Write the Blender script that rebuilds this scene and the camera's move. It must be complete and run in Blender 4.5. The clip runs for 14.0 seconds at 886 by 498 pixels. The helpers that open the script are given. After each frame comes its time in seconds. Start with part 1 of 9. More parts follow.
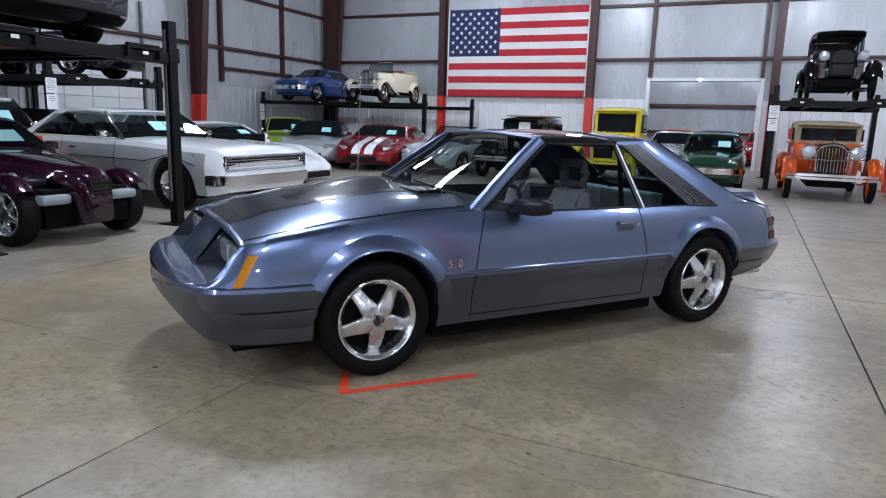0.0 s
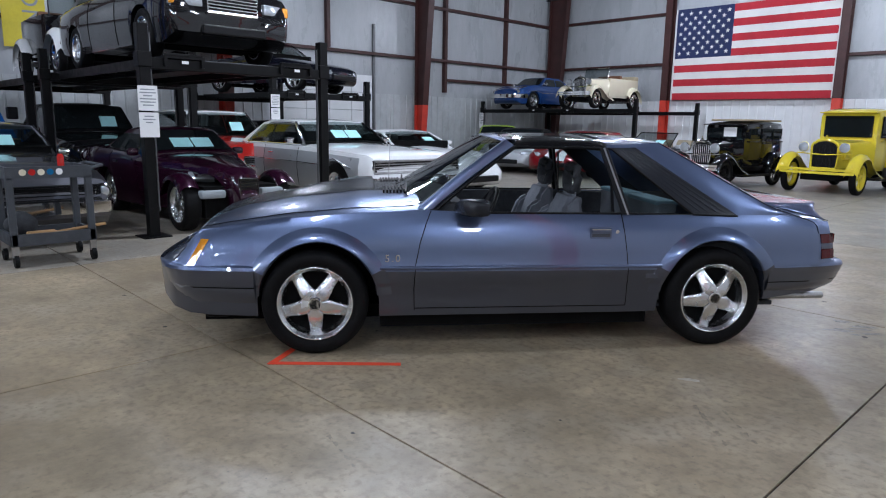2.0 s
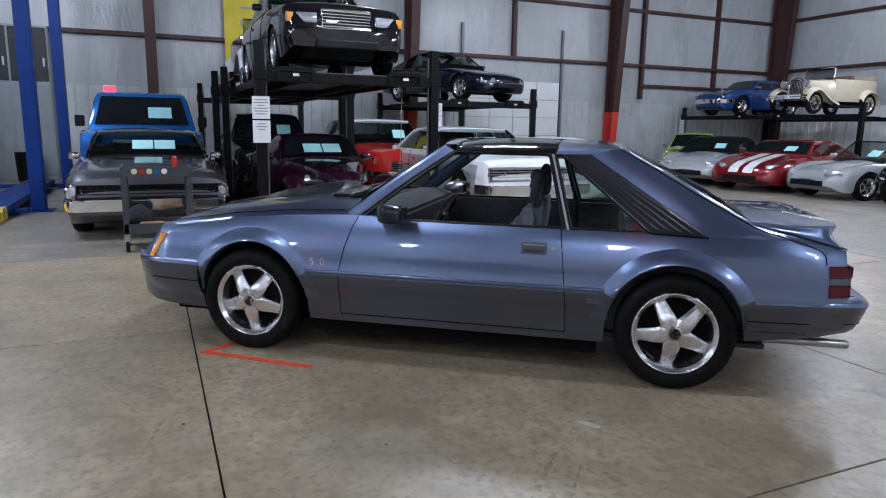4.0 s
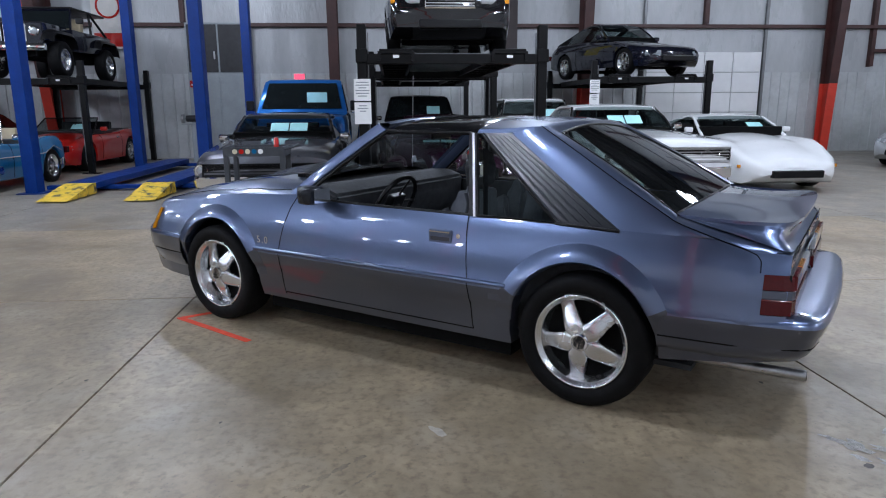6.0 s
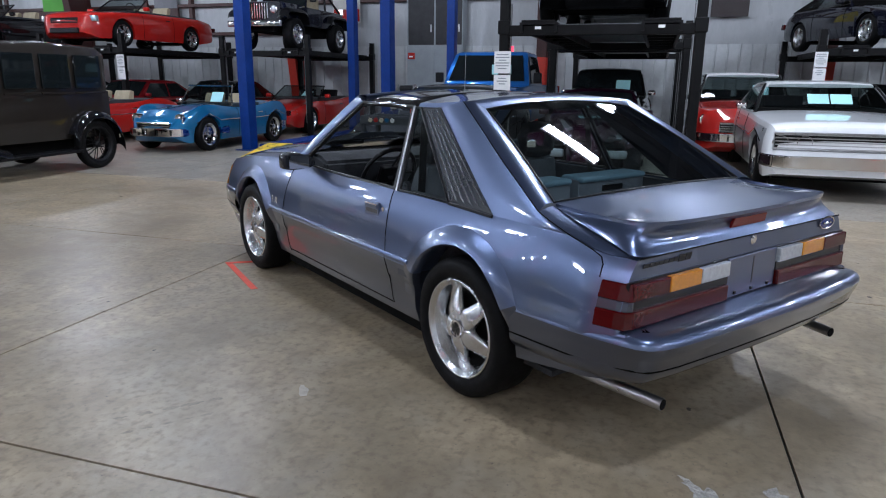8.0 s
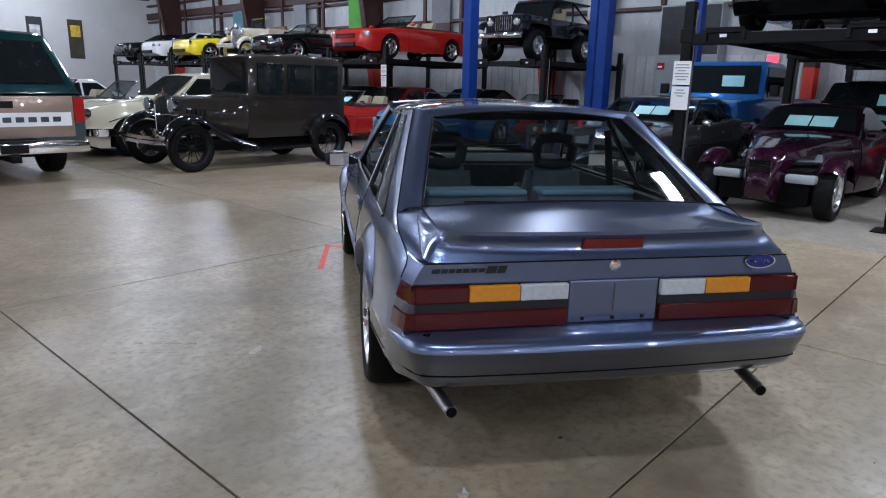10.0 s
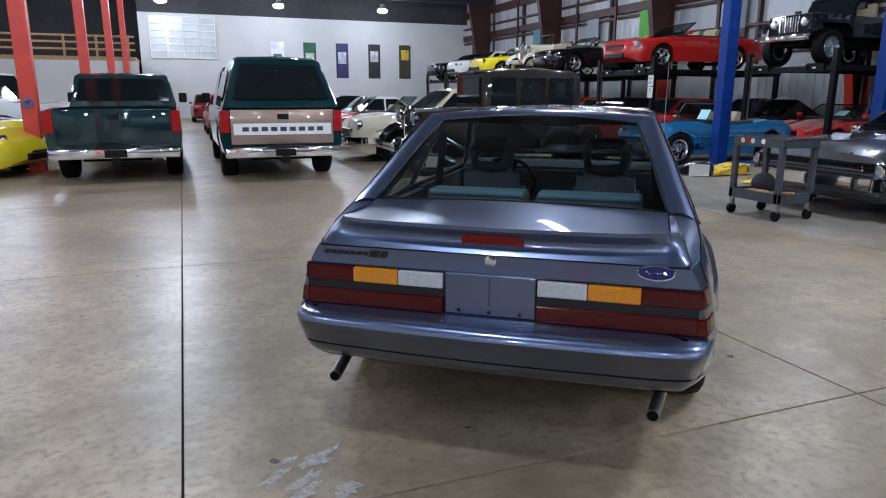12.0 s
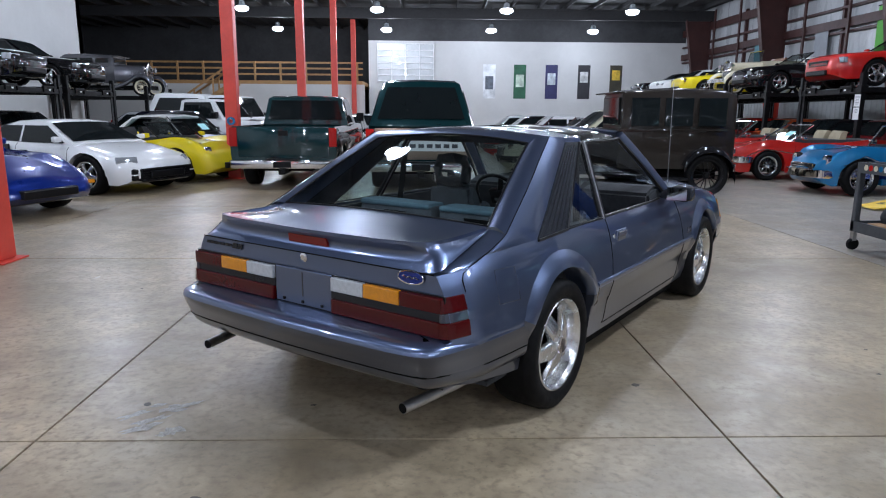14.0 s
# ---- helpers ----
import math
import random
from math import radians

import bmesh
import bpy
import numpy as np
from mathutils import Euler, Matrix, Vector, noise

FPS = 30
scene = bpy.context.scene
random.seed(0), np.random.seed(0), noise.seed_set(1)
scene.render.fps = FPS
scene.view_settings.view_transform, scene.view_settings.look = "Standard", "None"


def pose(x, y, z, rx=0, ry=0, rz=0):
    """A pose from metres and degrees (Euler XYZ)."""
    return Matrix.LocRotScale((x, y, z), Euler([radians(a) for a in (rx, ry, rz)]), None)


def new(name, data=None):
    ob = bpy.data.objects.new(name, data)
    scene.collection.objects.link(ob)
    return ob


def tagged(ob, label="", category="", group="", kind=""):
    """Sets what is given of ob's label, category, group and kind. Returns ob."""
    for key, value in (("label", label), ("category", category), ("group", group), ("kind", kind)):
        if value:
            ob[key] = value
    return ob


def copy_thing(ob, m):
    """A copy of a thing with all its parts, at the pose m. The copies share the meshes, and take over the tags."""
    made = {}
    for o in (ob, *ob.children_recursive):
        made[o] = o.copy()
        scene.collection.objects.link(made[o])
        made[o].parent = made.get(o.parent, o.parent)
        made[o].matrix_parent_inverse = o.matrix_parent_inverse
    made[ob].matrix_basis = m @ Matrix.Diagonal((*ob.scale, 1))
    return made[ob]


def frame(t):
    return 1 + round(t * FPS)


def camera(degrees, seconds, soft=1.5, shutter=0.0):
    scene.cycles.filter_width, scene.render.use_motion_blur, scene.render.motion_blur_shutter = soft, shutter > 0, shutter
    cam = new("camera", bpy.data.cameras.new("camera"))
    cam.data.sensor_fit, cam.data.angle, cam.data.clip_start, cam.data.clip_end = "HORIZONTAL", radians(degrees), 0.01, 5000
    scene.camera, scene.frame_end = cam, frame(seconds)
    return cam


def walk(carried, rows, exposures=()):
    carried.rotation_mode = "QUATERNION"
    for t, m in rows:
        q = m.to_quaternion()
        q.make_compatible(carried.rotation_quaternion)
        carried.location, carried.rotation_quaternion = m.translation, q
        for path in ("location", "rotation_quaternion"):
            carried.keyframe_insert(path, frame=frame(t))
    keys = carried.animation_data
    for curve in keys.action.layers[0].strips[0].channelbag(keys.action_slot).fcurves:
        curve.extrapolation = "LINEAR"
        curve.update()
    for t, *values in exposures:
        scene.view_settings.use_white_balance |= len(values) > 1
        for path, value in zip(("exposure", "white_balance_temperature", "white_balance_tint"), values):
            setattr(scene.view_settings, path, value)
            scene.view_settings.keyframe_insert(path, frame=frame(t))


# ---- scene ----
cam = camera(67.4, 14.0, soft=1.1)
METRES, EYE, TILT, LEAN, TURN = 11.994, 1.372, 0.0, 0.0, 24.2
ROWS = [
    (0.0, 0.0, 0.0, 0.0, 0.33, -10.91, -1.7),
    (0.5, 0.0373, -0.0014, -0.0004, 6.54, -10.95, -1.79),
    (1.0, 0.0775, -0.0051, 0.0004, 12.86, -10.78, -0.95),
    (1.5, 0.1153, -0.0001, -0.0002, 17.63, -10.77, -0.99),
    (2.0, 0.1509, 0.0127, 0.0015, 22.36, -10.76, -0.95),
    (2.5, 0.1879, 0.0258, 0.0032, 27.31, -10.64, -0.66),
    (3.0, 0.2181, 0.0499, 0.0026, 32.29, -10.35, -0.84),
    (5.5, 0.3296, 0.1919, 0.0006, 56.64, -11.45, 0.21),
    (6.0, 0.3438, 0.2241, 0.0007, 61.44, -12.04, 0.34),
    (6.5, 0.3612, 0.2539, 0.0024, 67.78, -12.75, -0.13),
    (7.0, 0.3685, 0.2875, 0.0008, 72.52, -13.59, -0.4),
    (7.5, 0.3771, 0.3193, 0.0005, 77.23, -14.06, -0.72),
    (8.0, 0.3841, 0.353, 0.0012, 83.36, -14.32, -0.51),
    (10.5, 0.3785, 0.5241, 0.0032, 114.44, -13.4, -0.56),
    (11.0, 0.3664, 0.5535, 0.0002, 120.74, -12.74, 0.36),
    (11.5, 0.3511, 0.5819, 0.0003, 127.4, -12.84, -0.33),
    (12.0, 0.3363, 0.6145, 0.0015, 134.83, -13.1, -0.17),
    (12.5, 0.3143, 0.6416, 0.0004, 140.2, -13.03, 0.03),
    (13.0, 0.2923, 0.6703, -0.0002, 145.41, -12.51, 0.44),
    (13.5, 0.2684, 0.6981, 0.0007, 149.97, -12.06, 0.55),
    (14.0, 0.2384, 0.7181, 0.0021, 154.36, -11.51, -0.35),
]
walk(cam, [(t, pose(0, 0, EYE, TILT, LEAN, TURN) @ pose(METRES * x, METRES * y, METRES * z, 90 + pitch, roll, yaw)) for t, x, y, z, yaw, pitch, roll in ROWS])

# ---- world and lamps ----
world = bpy.data.worlds.new("hall_world")
scene.world = world
world.use_nodes = True
world.node_tree.nodes["Background"].inputs["Color"].default_value = (0.5, 0.6, 0.7, 1)
world.node_tree.nodes["Background"].inputs["Strength"].default_value = 0.008
scene.view_settings.exposure = 0.0
LAMP_POWER, STRIP_POWER, LAMP_Z = 274.0, 255.0, 6.1
LAMP_COLOUR = (0.775, 0.86, 1.03)
LAMP_XS, LAMP_YS = (-10.4, -4.6, 1.3, 7.4), (-30.2, -22.8, -15.4, -8.0, -0.6, 6.8, 14.2, 21.4)
# first lamp is placed from its reflections; the other two are unseen additions
STRIPS = [(-5.4, 6.6, 1.0), (-6.8, 13.6, 0.25), (-6.8, -1.6, 0.25)]


# ---- materials ----
def rgb(c):
    return (*c, 1.0)


def mat(name, colour, rough=0.5, metal=0.0, coat=0.0, vary=0.12, scale=6.0, bump=0.0, bump_scale=60.0, rough_vary=0.08,
        spec=0.5, coat_ior=1.42, stain=None, stain_scale=1.2, stain_at=(0.55, 0.75), stretch=(1, 1, 1), random_tint=0.0, world_space=False, specks=None):
    m = bpy.data.materials.new(name)
    m.use_nodes = True
    nt = m.node_tree
    p = nt.nodes["Principled BSDF"]
    p.inputs["Metallic"].default_value, p.inputs["Roughness"].default_value = metal, rough
    p.inputs["Coat Weight"].default_value, p.inputs["Coat Roughness"].default_value, p.inputs["Coat IOR"].default_value = coat, 0.02, coat_ior
    p.inputs["Specular IOR Level"].default_value = spec
    if world_space:
        source = nt.nodes.new("ShaderNodeNewGeometry").outputs["Position"]
    else:
        source = nt.nodes.new("ShaderNodeTexCoord").outputs["Object"]
    mp = nt.nodes.new("ShaderNodeMapping")
    mp.inputs["Scale"].default_value = stretch
    nt.links.new(source, mp.inputs["Vector"])
    at = mp.outputs["Vector"]

    def noise_node(s, detail=6.0, roughness=0.6):
        n = nt.nodes.new("ShaderNodeTexNoise")
        n.inputs["Scale"].default_value, n.inputs["Detail"].default_value, n.inputs["Roughness"].default_value = s, detail, roughness
        nt.links.new(at, n.inputs["Vector"])
        return n.outputs["Fac"]

    def ramp(fac, stops):
        r = nt.nodes.new("ShaderNodeValToRGB")
        el = r.color_ramp.elements
        while len(el) < len(stops):
            el.new(0.5)
        for e, (pos, c) in zip(el, stops):
            e.position, e.color = pos, rgb(c)
        nt.links.new(fac, r.inputs["Fac"])
        return r.outputs["Color"]

    dark, light = [max(0, c * (1 - vary)) for c in colour], [min(1, c * (1 + vary)) for c in colour]
    big, fine = noise_node(scale), noise_node(scale * 9, 8.0, 0.7)
    col = ramp(big, [(0.3, dark), (0.7, light)])
    mix = nt.nodes.new("ShaderNodeMix")
    mix.data_type, mix.blend_type = "RGBA", "OVERLAY"
    mix.inputs["Factor"].default_value = min(1.0, vary * 1.5)
    nt.links.new(col, mix.inputs["A"])
    nt.links.new(fine, mix.inputs["B"])
    col = mix.outputs["Result"]
    if stain:
        mask = ramp(noise_node(stain_scale, 7.0, 0.65), [(stain_at[0], (0, 0, 0)), (stain_at[1], (1, 1, 1))])
        sm = nt.nodes.new("ShaderNodeMix")
        sm.data_type = "RGBA"
        nt.links.new(mask, sm.inputs["Factor"])
        nt.links.new(col, sm.inputs["A"])
        sm.inputs["B"].default_value = rgb(stain)
        col = sm.outputs["Result"]
    for speck, speck_scale, low, high in specks or ():
        mask = ramp(noise_node(speck_scale, 5.0 if speck_scale < 30 else 9.0, 0.55), [(low, (0, 0, 0)), (high, (1, 1, 1))])
        sm = nt.nodes.new("ShaderNodeMix")
        sm.data_type = "RGBA"
        nt.links.new(mask, sm.inputs["Factor"])
        nt.links.new(col, sm.inputs["A"])
        sm.inputs["B"].default_value = rgb(speck)
        col = sm.outputs["Result"]
    if random_tint:
        oi = nt.nodes.new("ShaderNodeObjectInfo")
        hs = nt.nodes.new("ShaderNodeHueSaturation")
        mr = nt.nodes.new("ShaderNodeMapRange")
        mr.inputs["To Min"].default_value, mr.inputs["To Max"].default_value = 1 - random_tint, 1 + random_tint
        nt.links.new(oi.outputs["Random"], mr.inputs["Value"])
        nt.links.new(mr.outputs["Result"], hs.inputs["Value"])
        nt.links.new(col, hs.inputs["Color"])
        col = hs.outputs["Color"]
    nt.links.new(col, p.inputs["Base Color"])
    if rough_vary:
        mr = nt.nodes.new("ShaderNodeMapRange")
        mr.inputs["From Min"].default_value, mr.inputs["From Max"].default_value = 0.3, 0.7
        mr.inputs["To Min"].default_value, mr.inputs["To Max"].default_value = max(0.02, rough - rough_vary), min(1, rough + rough_vary)
        nt.links.new(noise_node(scale * 2.3), mr.inputs["Value"])
        nt.links.new(mr.outputs["Result"], p.inputs["Roughness"])
    if bump:
        b = nt.nodes.new("ShaderNodeBump")
        b.inputs["Strength"].default_value, b.inputs["Distance"].default_value = 1.0, bump
        nt.links.new(noise_node(bump_scale, 5.0), b.inputs["Height"])
        nt.links.new(b.outputs["Normal"], p.inputs["Normal"])
    return m


def glow(name, colour, strength):
    m = bpy.data.materials.new(name)
    m.use_nodes = True
    p = m.node_tree.nodes["Principled BSDF"]
    p.inputs["Base Color"].default_value = rgb(colour)
    p.inputs["Emission Color"].default_value, p.inputs["Emission Strength"].default_value = rgb(colour), strength
    return m


def clear_glass(name, tint, see=0.7):
    """A pane: mostly see-through, with the gloss of glass."""
    m = bpy.data.materials.new(name)
    m.use_nodes = True
    nt = m.node_tree
    nt.nodes.remove(nt.nodes["Principled BSDF"])
    tr, gl, mx = nt.nodes.new("ShaderNodeBsdfTransparent"), nt.nodes.new("ShaderNodeBsdfGlossy"), nt.nodes.new("ShaderNodeMixShader")
    tr.inputs["Color"].default_value = rgb(tint)
    gl.inputs["Roughness"].default_value = 0.02
    lw, pw, ml = nt.nodes.new("ShaderNodeLayerWeight"), nt.nodes.new("ShaderNodeMath"), nt.nodes.new("ShaderNodeMath")
    lw.inputs["Blend"].default_value = 0.5
    pw.operation, ml.operation = "POWER", "MULTIPLY_ADD"
    pw.inputs[1].default_value = 4.0
    ml.inputs[1].default_value, ml.inputs[2].default_value = 0.80, 0.085
    nt.links.new(lw.outputs["Facing"], pw.inputs[0])
    nt.links.new(pw.outputs["Value"], ml.inputs[0])
    nt.links.new(ml.outputs["Value"], mx.inputs["Fac"])
    nt.links.new(tr.outputs["BSDF"], mx.inputs[1])
    nt.links.new(gl.outputs["BSDF"], mx.inputs[2])
    nt.links.new(mx.outputs["Shader"], nt.nodes["Material Output"].inputs["Surface"])
    return m


def paint(name, colour, metal=0.0, rough=0.3, coat=1.0):
    return mat(name, colour, rough, metal, coat, vary=0.04, scale=3.0, rough_vary=0.03, spec=0.06, coat_ior=1.6)


FLOOR_SPECKS = [((0.19, 0.135, 0.078), 0.42, 0.55, 0.74), ((0.45, 0.385, 0.29), 2.2, 0.50, 0.80), ((0.20, 0.162, 0.115), 6.0, 0.47, 0.95), ((0.20, 0.155, 0.105), 24.0, 0.49, 0.74), ((0.10, 0.085, 0.065), 60.0, 0.64, 0.74)]
CONCRETE = mat("concrete_beige", (0.362, 0.290, 0.194), 0.36, vary=0.34, scale=0.9, bump=0.0014, bump_scale=26, rough_vary=0.06, specks=FLOOR_SPECKS,
               stain=(0.135, 0.100, 0.062), stain_scale=0.55, stain_at=(0.47, 0.72), random_tint=0.05, world_space=True)
CONCRETE_GREY = mat("concrete_grey", (0.29, 0.268, 0.232), 0.37, specks=FLOOR_SPECKS, vary=0.2, scale=0.8, bump=0.0012, bump_scale=26, rough_vary=0.06,
                    stain=(0.11, 0.10, 0.085), stain_scale=0.8, stain_at=(0.52, 0.8), random_tint=0.05, world_space=True)
JOINT = mat("joint_dirt", (0.012, 0.010, 0.009), 0.9, vary=0.3)
TAPE = mat("red_tape", (0.85, 0.075, 0.03), 0.5, vary=0.1, scale=12)
SCUFF = mat("dark_scuff", (0.225, 0.187, 0.135), 0.5, vary=0.35, scale=14)
STAIN_DARK = mat("oil_stain", (0.06, 0.05, 0.04), 0.5, vary=0.3, scale=20)
CHIP = mat("pale_patch", (0.52, 0.49, 0.44), 0.6, vary=0.2, scale=20)
# wet floor; its pale base colour paints in the glint of the lamps
WATER = mat("wet_patch", (0.50, 0.48, 0.45), 0.12, vary=0.25, scale=25, bump=0.03, bump_scale=30)
INSUL = mat("white_vinyl_insulation", (0.42, 0.435, 0.45), 0.30, vary=0.10, scale=0.7, stretch=(1, 1, 0.35), bump=0.035, bump_scale=2.2, rough_vary=0.08,
            stain=(0.43, 0.44, 0.45), stain_scale=0.5, stain_at=(0.55, 0.85), world_space=True)
LINER = mat("grey_liner_panel", (0.50, 0.52, 0.53), 0.42, metal=0.2, vary=0.12, scale=1.1, stain=(0.34, 0.35, 0.35), stain_scale=0.9, stain_at=(0.5, 0.85), world_space=True)
BLOCK = mat("white_painted_wall", (0.58, 0.58, 0.575), 0.6, vary=0.05, scale=0.7, bump=0.003, bump_scale=30, world_space=True)
STEEL_RED = mat("primer_red_steel", (0.048, 0.014, 0.012), 0.5, vary=0.25, scale=2, world_space=True)
STEEL_BRIGHT = mat("bright_red_paint", (0.62, 0.05, 0.03), 0.42, vary=0.12, scale=3, stain=(0.35, 0.04, 0.03), stain_scale=2.5, stain_at=(0.6, 0.85), world_space=True)
CEIL = mat("dark_roof_deck", (0.03, 0.031, 0.034), 0.7, vary=0.3, scale=0.6, world_space=True)
CEIL_BEAM = mat("black_roof_steel", (0.018, 0.018, 0.02), 0.6, vary=0.2)
BLACK_STEEL = mat("black_powder_coat", (0.0045, 0.0045, 0.005), 0.40, vary=0.3, scale=4, stain=(0.018, 0.016, 0.014), stain_scale=5, stain_at=(0.62, 0.85), spec=0.16)
BLUE_STEEL = mat("blue_lift_paint", (0.002, 0.030, 0.18), 0.45, spec=0.2, vary=0.15, scale=4, stain=(0.03, 0.04, 0.09), stain_scale=4, stain_at=(0.62, 0.85))
YELLOW_RAMP = mat("yellow_ramp_paint", (0.75, 0.50, 0.04), 0.55, vary=0.15, scale=6, stain=(0.10, 0.08, 0.04), stain_scale=7, stain_at=(0.52, 0.62))
GALV = mat("galvanised_deck", (0.16, 0.165, 0.17), 0.45, metal=0.6, vary=0.2, scale=4)
GREY_PAINT = mat("grey_machine_paint", (0.28, 0.31, 0.33), 0.45, vary=0.1, scale=3)
CART_GREY = mat("grey_plastic_cart", (0.045, 0.051, 0.060), 0.5, vary=0.2, scale=8)
WOOD = mat("raw_pine", (0.42, 0.24, 0.10), 0.6, vary=0.25, scale=4, stretch=(1, 1, 8))
PAPER = mat("white_paper", (0.82, 0.82, 0.82), 0.7, vary=0.03)
PAPER_CYAN = mat("cyan_paper", (0.42, 0.78, 0.80), 0.6, vary=0.05)
PRINT = mat("grey_print", (0.28, 0.30, 0.32), 0.7, vary=0.1)
RUBBER = mat("tyre_rubber", (0.0045, 0.0045, 0.005), 0.62, spec=0.14, vary=0.25, scale=12, bump=0.0006, bump_scale=140)
ALLOY = mat("machined_alloy", (0.70, 0.71, 0.72), 0.26, metal=1.0, vary=0.03, scale=4, rough_vary=0.03)
CHROME = mat("chrome", (0.80, 0.80, 0.81), 0.07, metal=1.0, vary=0.05, rough_vary=0.04)
STEEL_DULL = mat("brushed_steel", (0.45, 0.45, 0.46), 0.35, metal=1.0, vary=0.15, scale=10)
DARK_METAL = mat("dark_hub", (0.03, 0.03, 0.033), 0.5, metal=0.5, vary=0.2)
BLACK_TRIM = mat("black_trim", (0.006, 0.006, 0.007), 0.36, vary=0.15, spec=0.2, scale=3, rough_vary=0.03)
GLOSS_BLACK = paint("gloss_black", (0.006, 0.006, 0.007), rough=0.2)
# underbody black, also used where shade inside cabins and wheels is painted in
UNDER = mat("black_underbody_and_shade", (0.004, 0.004, 0.004), 0.9, vary=0.2, spec=0.1)
GLASS_DARK = mat("dark_car_glass", (0.008, 0.011, 0.012), 0.04, vary=0.05, rough_vary=0.0, spec=0.35)
GLASS_SIDE = clear_glass("side_glass", (0.62, 0.70, 0.68))
GLASS_HATCH = clear_glass("tinted_hatch_glass", (0.52, 0.62, 0.62))
GLASS_CABIN = clear_glass("parked_car_glass", (0.45, 0.52, 0.52))
GLASS_FRONT = clear_glass("windscreen_glass", (0.40, 0.45, 0.45))
LENS = mat("headlight_glass", (0.62, 0.66, 0.70), 0.08, metal=0.7, vary=0.15, scale=40)
LENS_RED = mat("red_lens", (0.062, 0.0022, 0.003), 0.14, spec=0.25, coat=0.35, vary=0.12, scale=60)
LENS_RED_BRIGHT = mat("bright_red_lens", (0.36, 0.012, 0.010), 0.14, spec=0.25, coat=0.35, vary=0.1, scale=60)
LENS_RED_MID = mat("brake_lamp_lens", (0.17, 0.006, 0.006), 0.14, spec=0.25, coat=0.35, vary=0.1, scale=60)
LENS_AMBER = mat("amber_lens", (0.62, 0.23, 0.006), 0.12, coat=1.0, vary=0.1, scale=60)
LENS_WHITE = mat("white_lens", (0.46, 0.48, 0.50), 0.12, coat=1.0, vary=0.12, scale=60)
CLOTH = mat("grey_seat_cloth", (0.125, 0.137, 0.158), 0.9, vary=0.15, scale=14, bump=0.001, bump_scale=220)
CLOTH_DARK = mat("charcoal_carpet", (0.034, 0.037, 0.042), 0.95, vary=0.25, scale=20, bump=0.002, bump_scale=160)
# paler tone that paints the light falling on the rear seat tops
CLOTH_LIT = mat("lit_seat_cloth", (0.15, 0.25, 0.31), 0.85, vary=0.1, scale=14)
TAN = mat("tan_canvas", (0.36, 0.30, 0.20), 0.8, vary=0.15, scale=6)
LEATHER = mat("brown_leather", (0.14, 0.06, 0.03), 0.5, vary=0.15)

SLATE = mat("slate_blue_metallic", (0.108, 0.143, 0.242), 0.31, metal=0.82, coat=1.0, coat_ior=1.62, vary=0.012, scale=4, rough_vary=0.0)
# charcoal two-tone paint; on the bumper faces it paints in their shade
SLATE_LOW = mat("charcoal_and_shaded_slate", (0.056, 0.064, 0.090), 0.36, metal=0.6, coat=1.0, coat_ior=1.56, vary=0.012, scale=4, rough_vary=0.0)
HOOD_BLACK = mat("satin_black_hood_paint", (0.014, 0.016, 0.021), 0.24, spec=0.35, vary=0.08, scale=3, rough_vary=0.02)
P_WHITE = paint("white_paint", (0.82, 0.83, 0.84))
P_SILVER = paint("silver_paint", (0.44, 0.46, 0.48), metal=0.3)
P_GREY = paint("grey_metallic_paint", (0.10, 0.102, 0.115), metal=0.6)
P_PURPLE = paint("dark_purple_paint", (0.020, 0.0025, 0.012), metal=0.3)
P_NAVY = paint("navy_black_paint", (0.006, 0.007, 0.014))
P_RED = paint("red_paint", (0.46, 0.016, 0.012))
P_DKRED = paint("dark_red_paint", (0.20, 0.008, 0.012), metal=0.3)
P_BLUE = paint("bright_blue_paint", (0.016, 0.13, 0.42), metal=0.3)
P_SKY = paint("healey_blue_paint", (0.008, 0.14, 0.31), metal=0.2)
P_MIDBLUE = paint("mid_blue_paint", (0.010, 0.05, 0.19), metal=0.2)
P_ELECTRIC = paint("electric_blue_paint", (0.004, 0.022, 0.19), metal=0.3)
P_YELLOW = paint("yellow_paint", (0.78, 0.62, 0.02))
P_PALEYELLOW = paint("pale_yellow_paint", (0.78, 0.62, 0.05))
P_GREEN = paint("british_green_paint", (0.012, 0.045, 0.026))
P_TEAL = paint("dark_teal_paint", (0.003, 0.026, 0.030), metal=0.2)
P_LIME = paint("lime_green_paint", (0.30, 0.42, 0.06))
P_ORANGE = paint("burnt_orange_paint", (0.56, 0.085, 0.014), metal=0.3)
P_BROWN = paint("dark_brown_paint", (0.020, 0.016, 0.013), rough=0.4, coat=0.6)
P_TAUPE = paint("tan_metallic_paint", (0.30, 0.215, 0.165), metal=0.4)
P_CREAM = paint("cream_paint", (0.70, 0.64, 0.48))


# ---- mesh helpers ----
def part(name, bm, material, parent=None, label="", smooth=False, kind="", shadow=True):
    """Links a bmesh as one mesh object under a thing or a part."""
    me = bpy.data.meshes.new(name)
    bmesh.ops.recalc_face_normals(bm, faces=bm.faces)
    if smooth:
        for f in bm.faces:
            f.smooth = True
        for e in bm.edges:
            if len(e.link_faces) == 2 and e.calc_face_angle(0) > radians(38):
                e.smooth = False
    bm.to_mesh(me)
    bm.free()
    me.materials.append(material)
    ob = new(name, me)
    if parent is not None:
        ob.parent = parent
    if label:
        ob["label"] = label
    if kind:
        ob["kind"] = kind
    ob.visible_shadow = shadow
    return ob


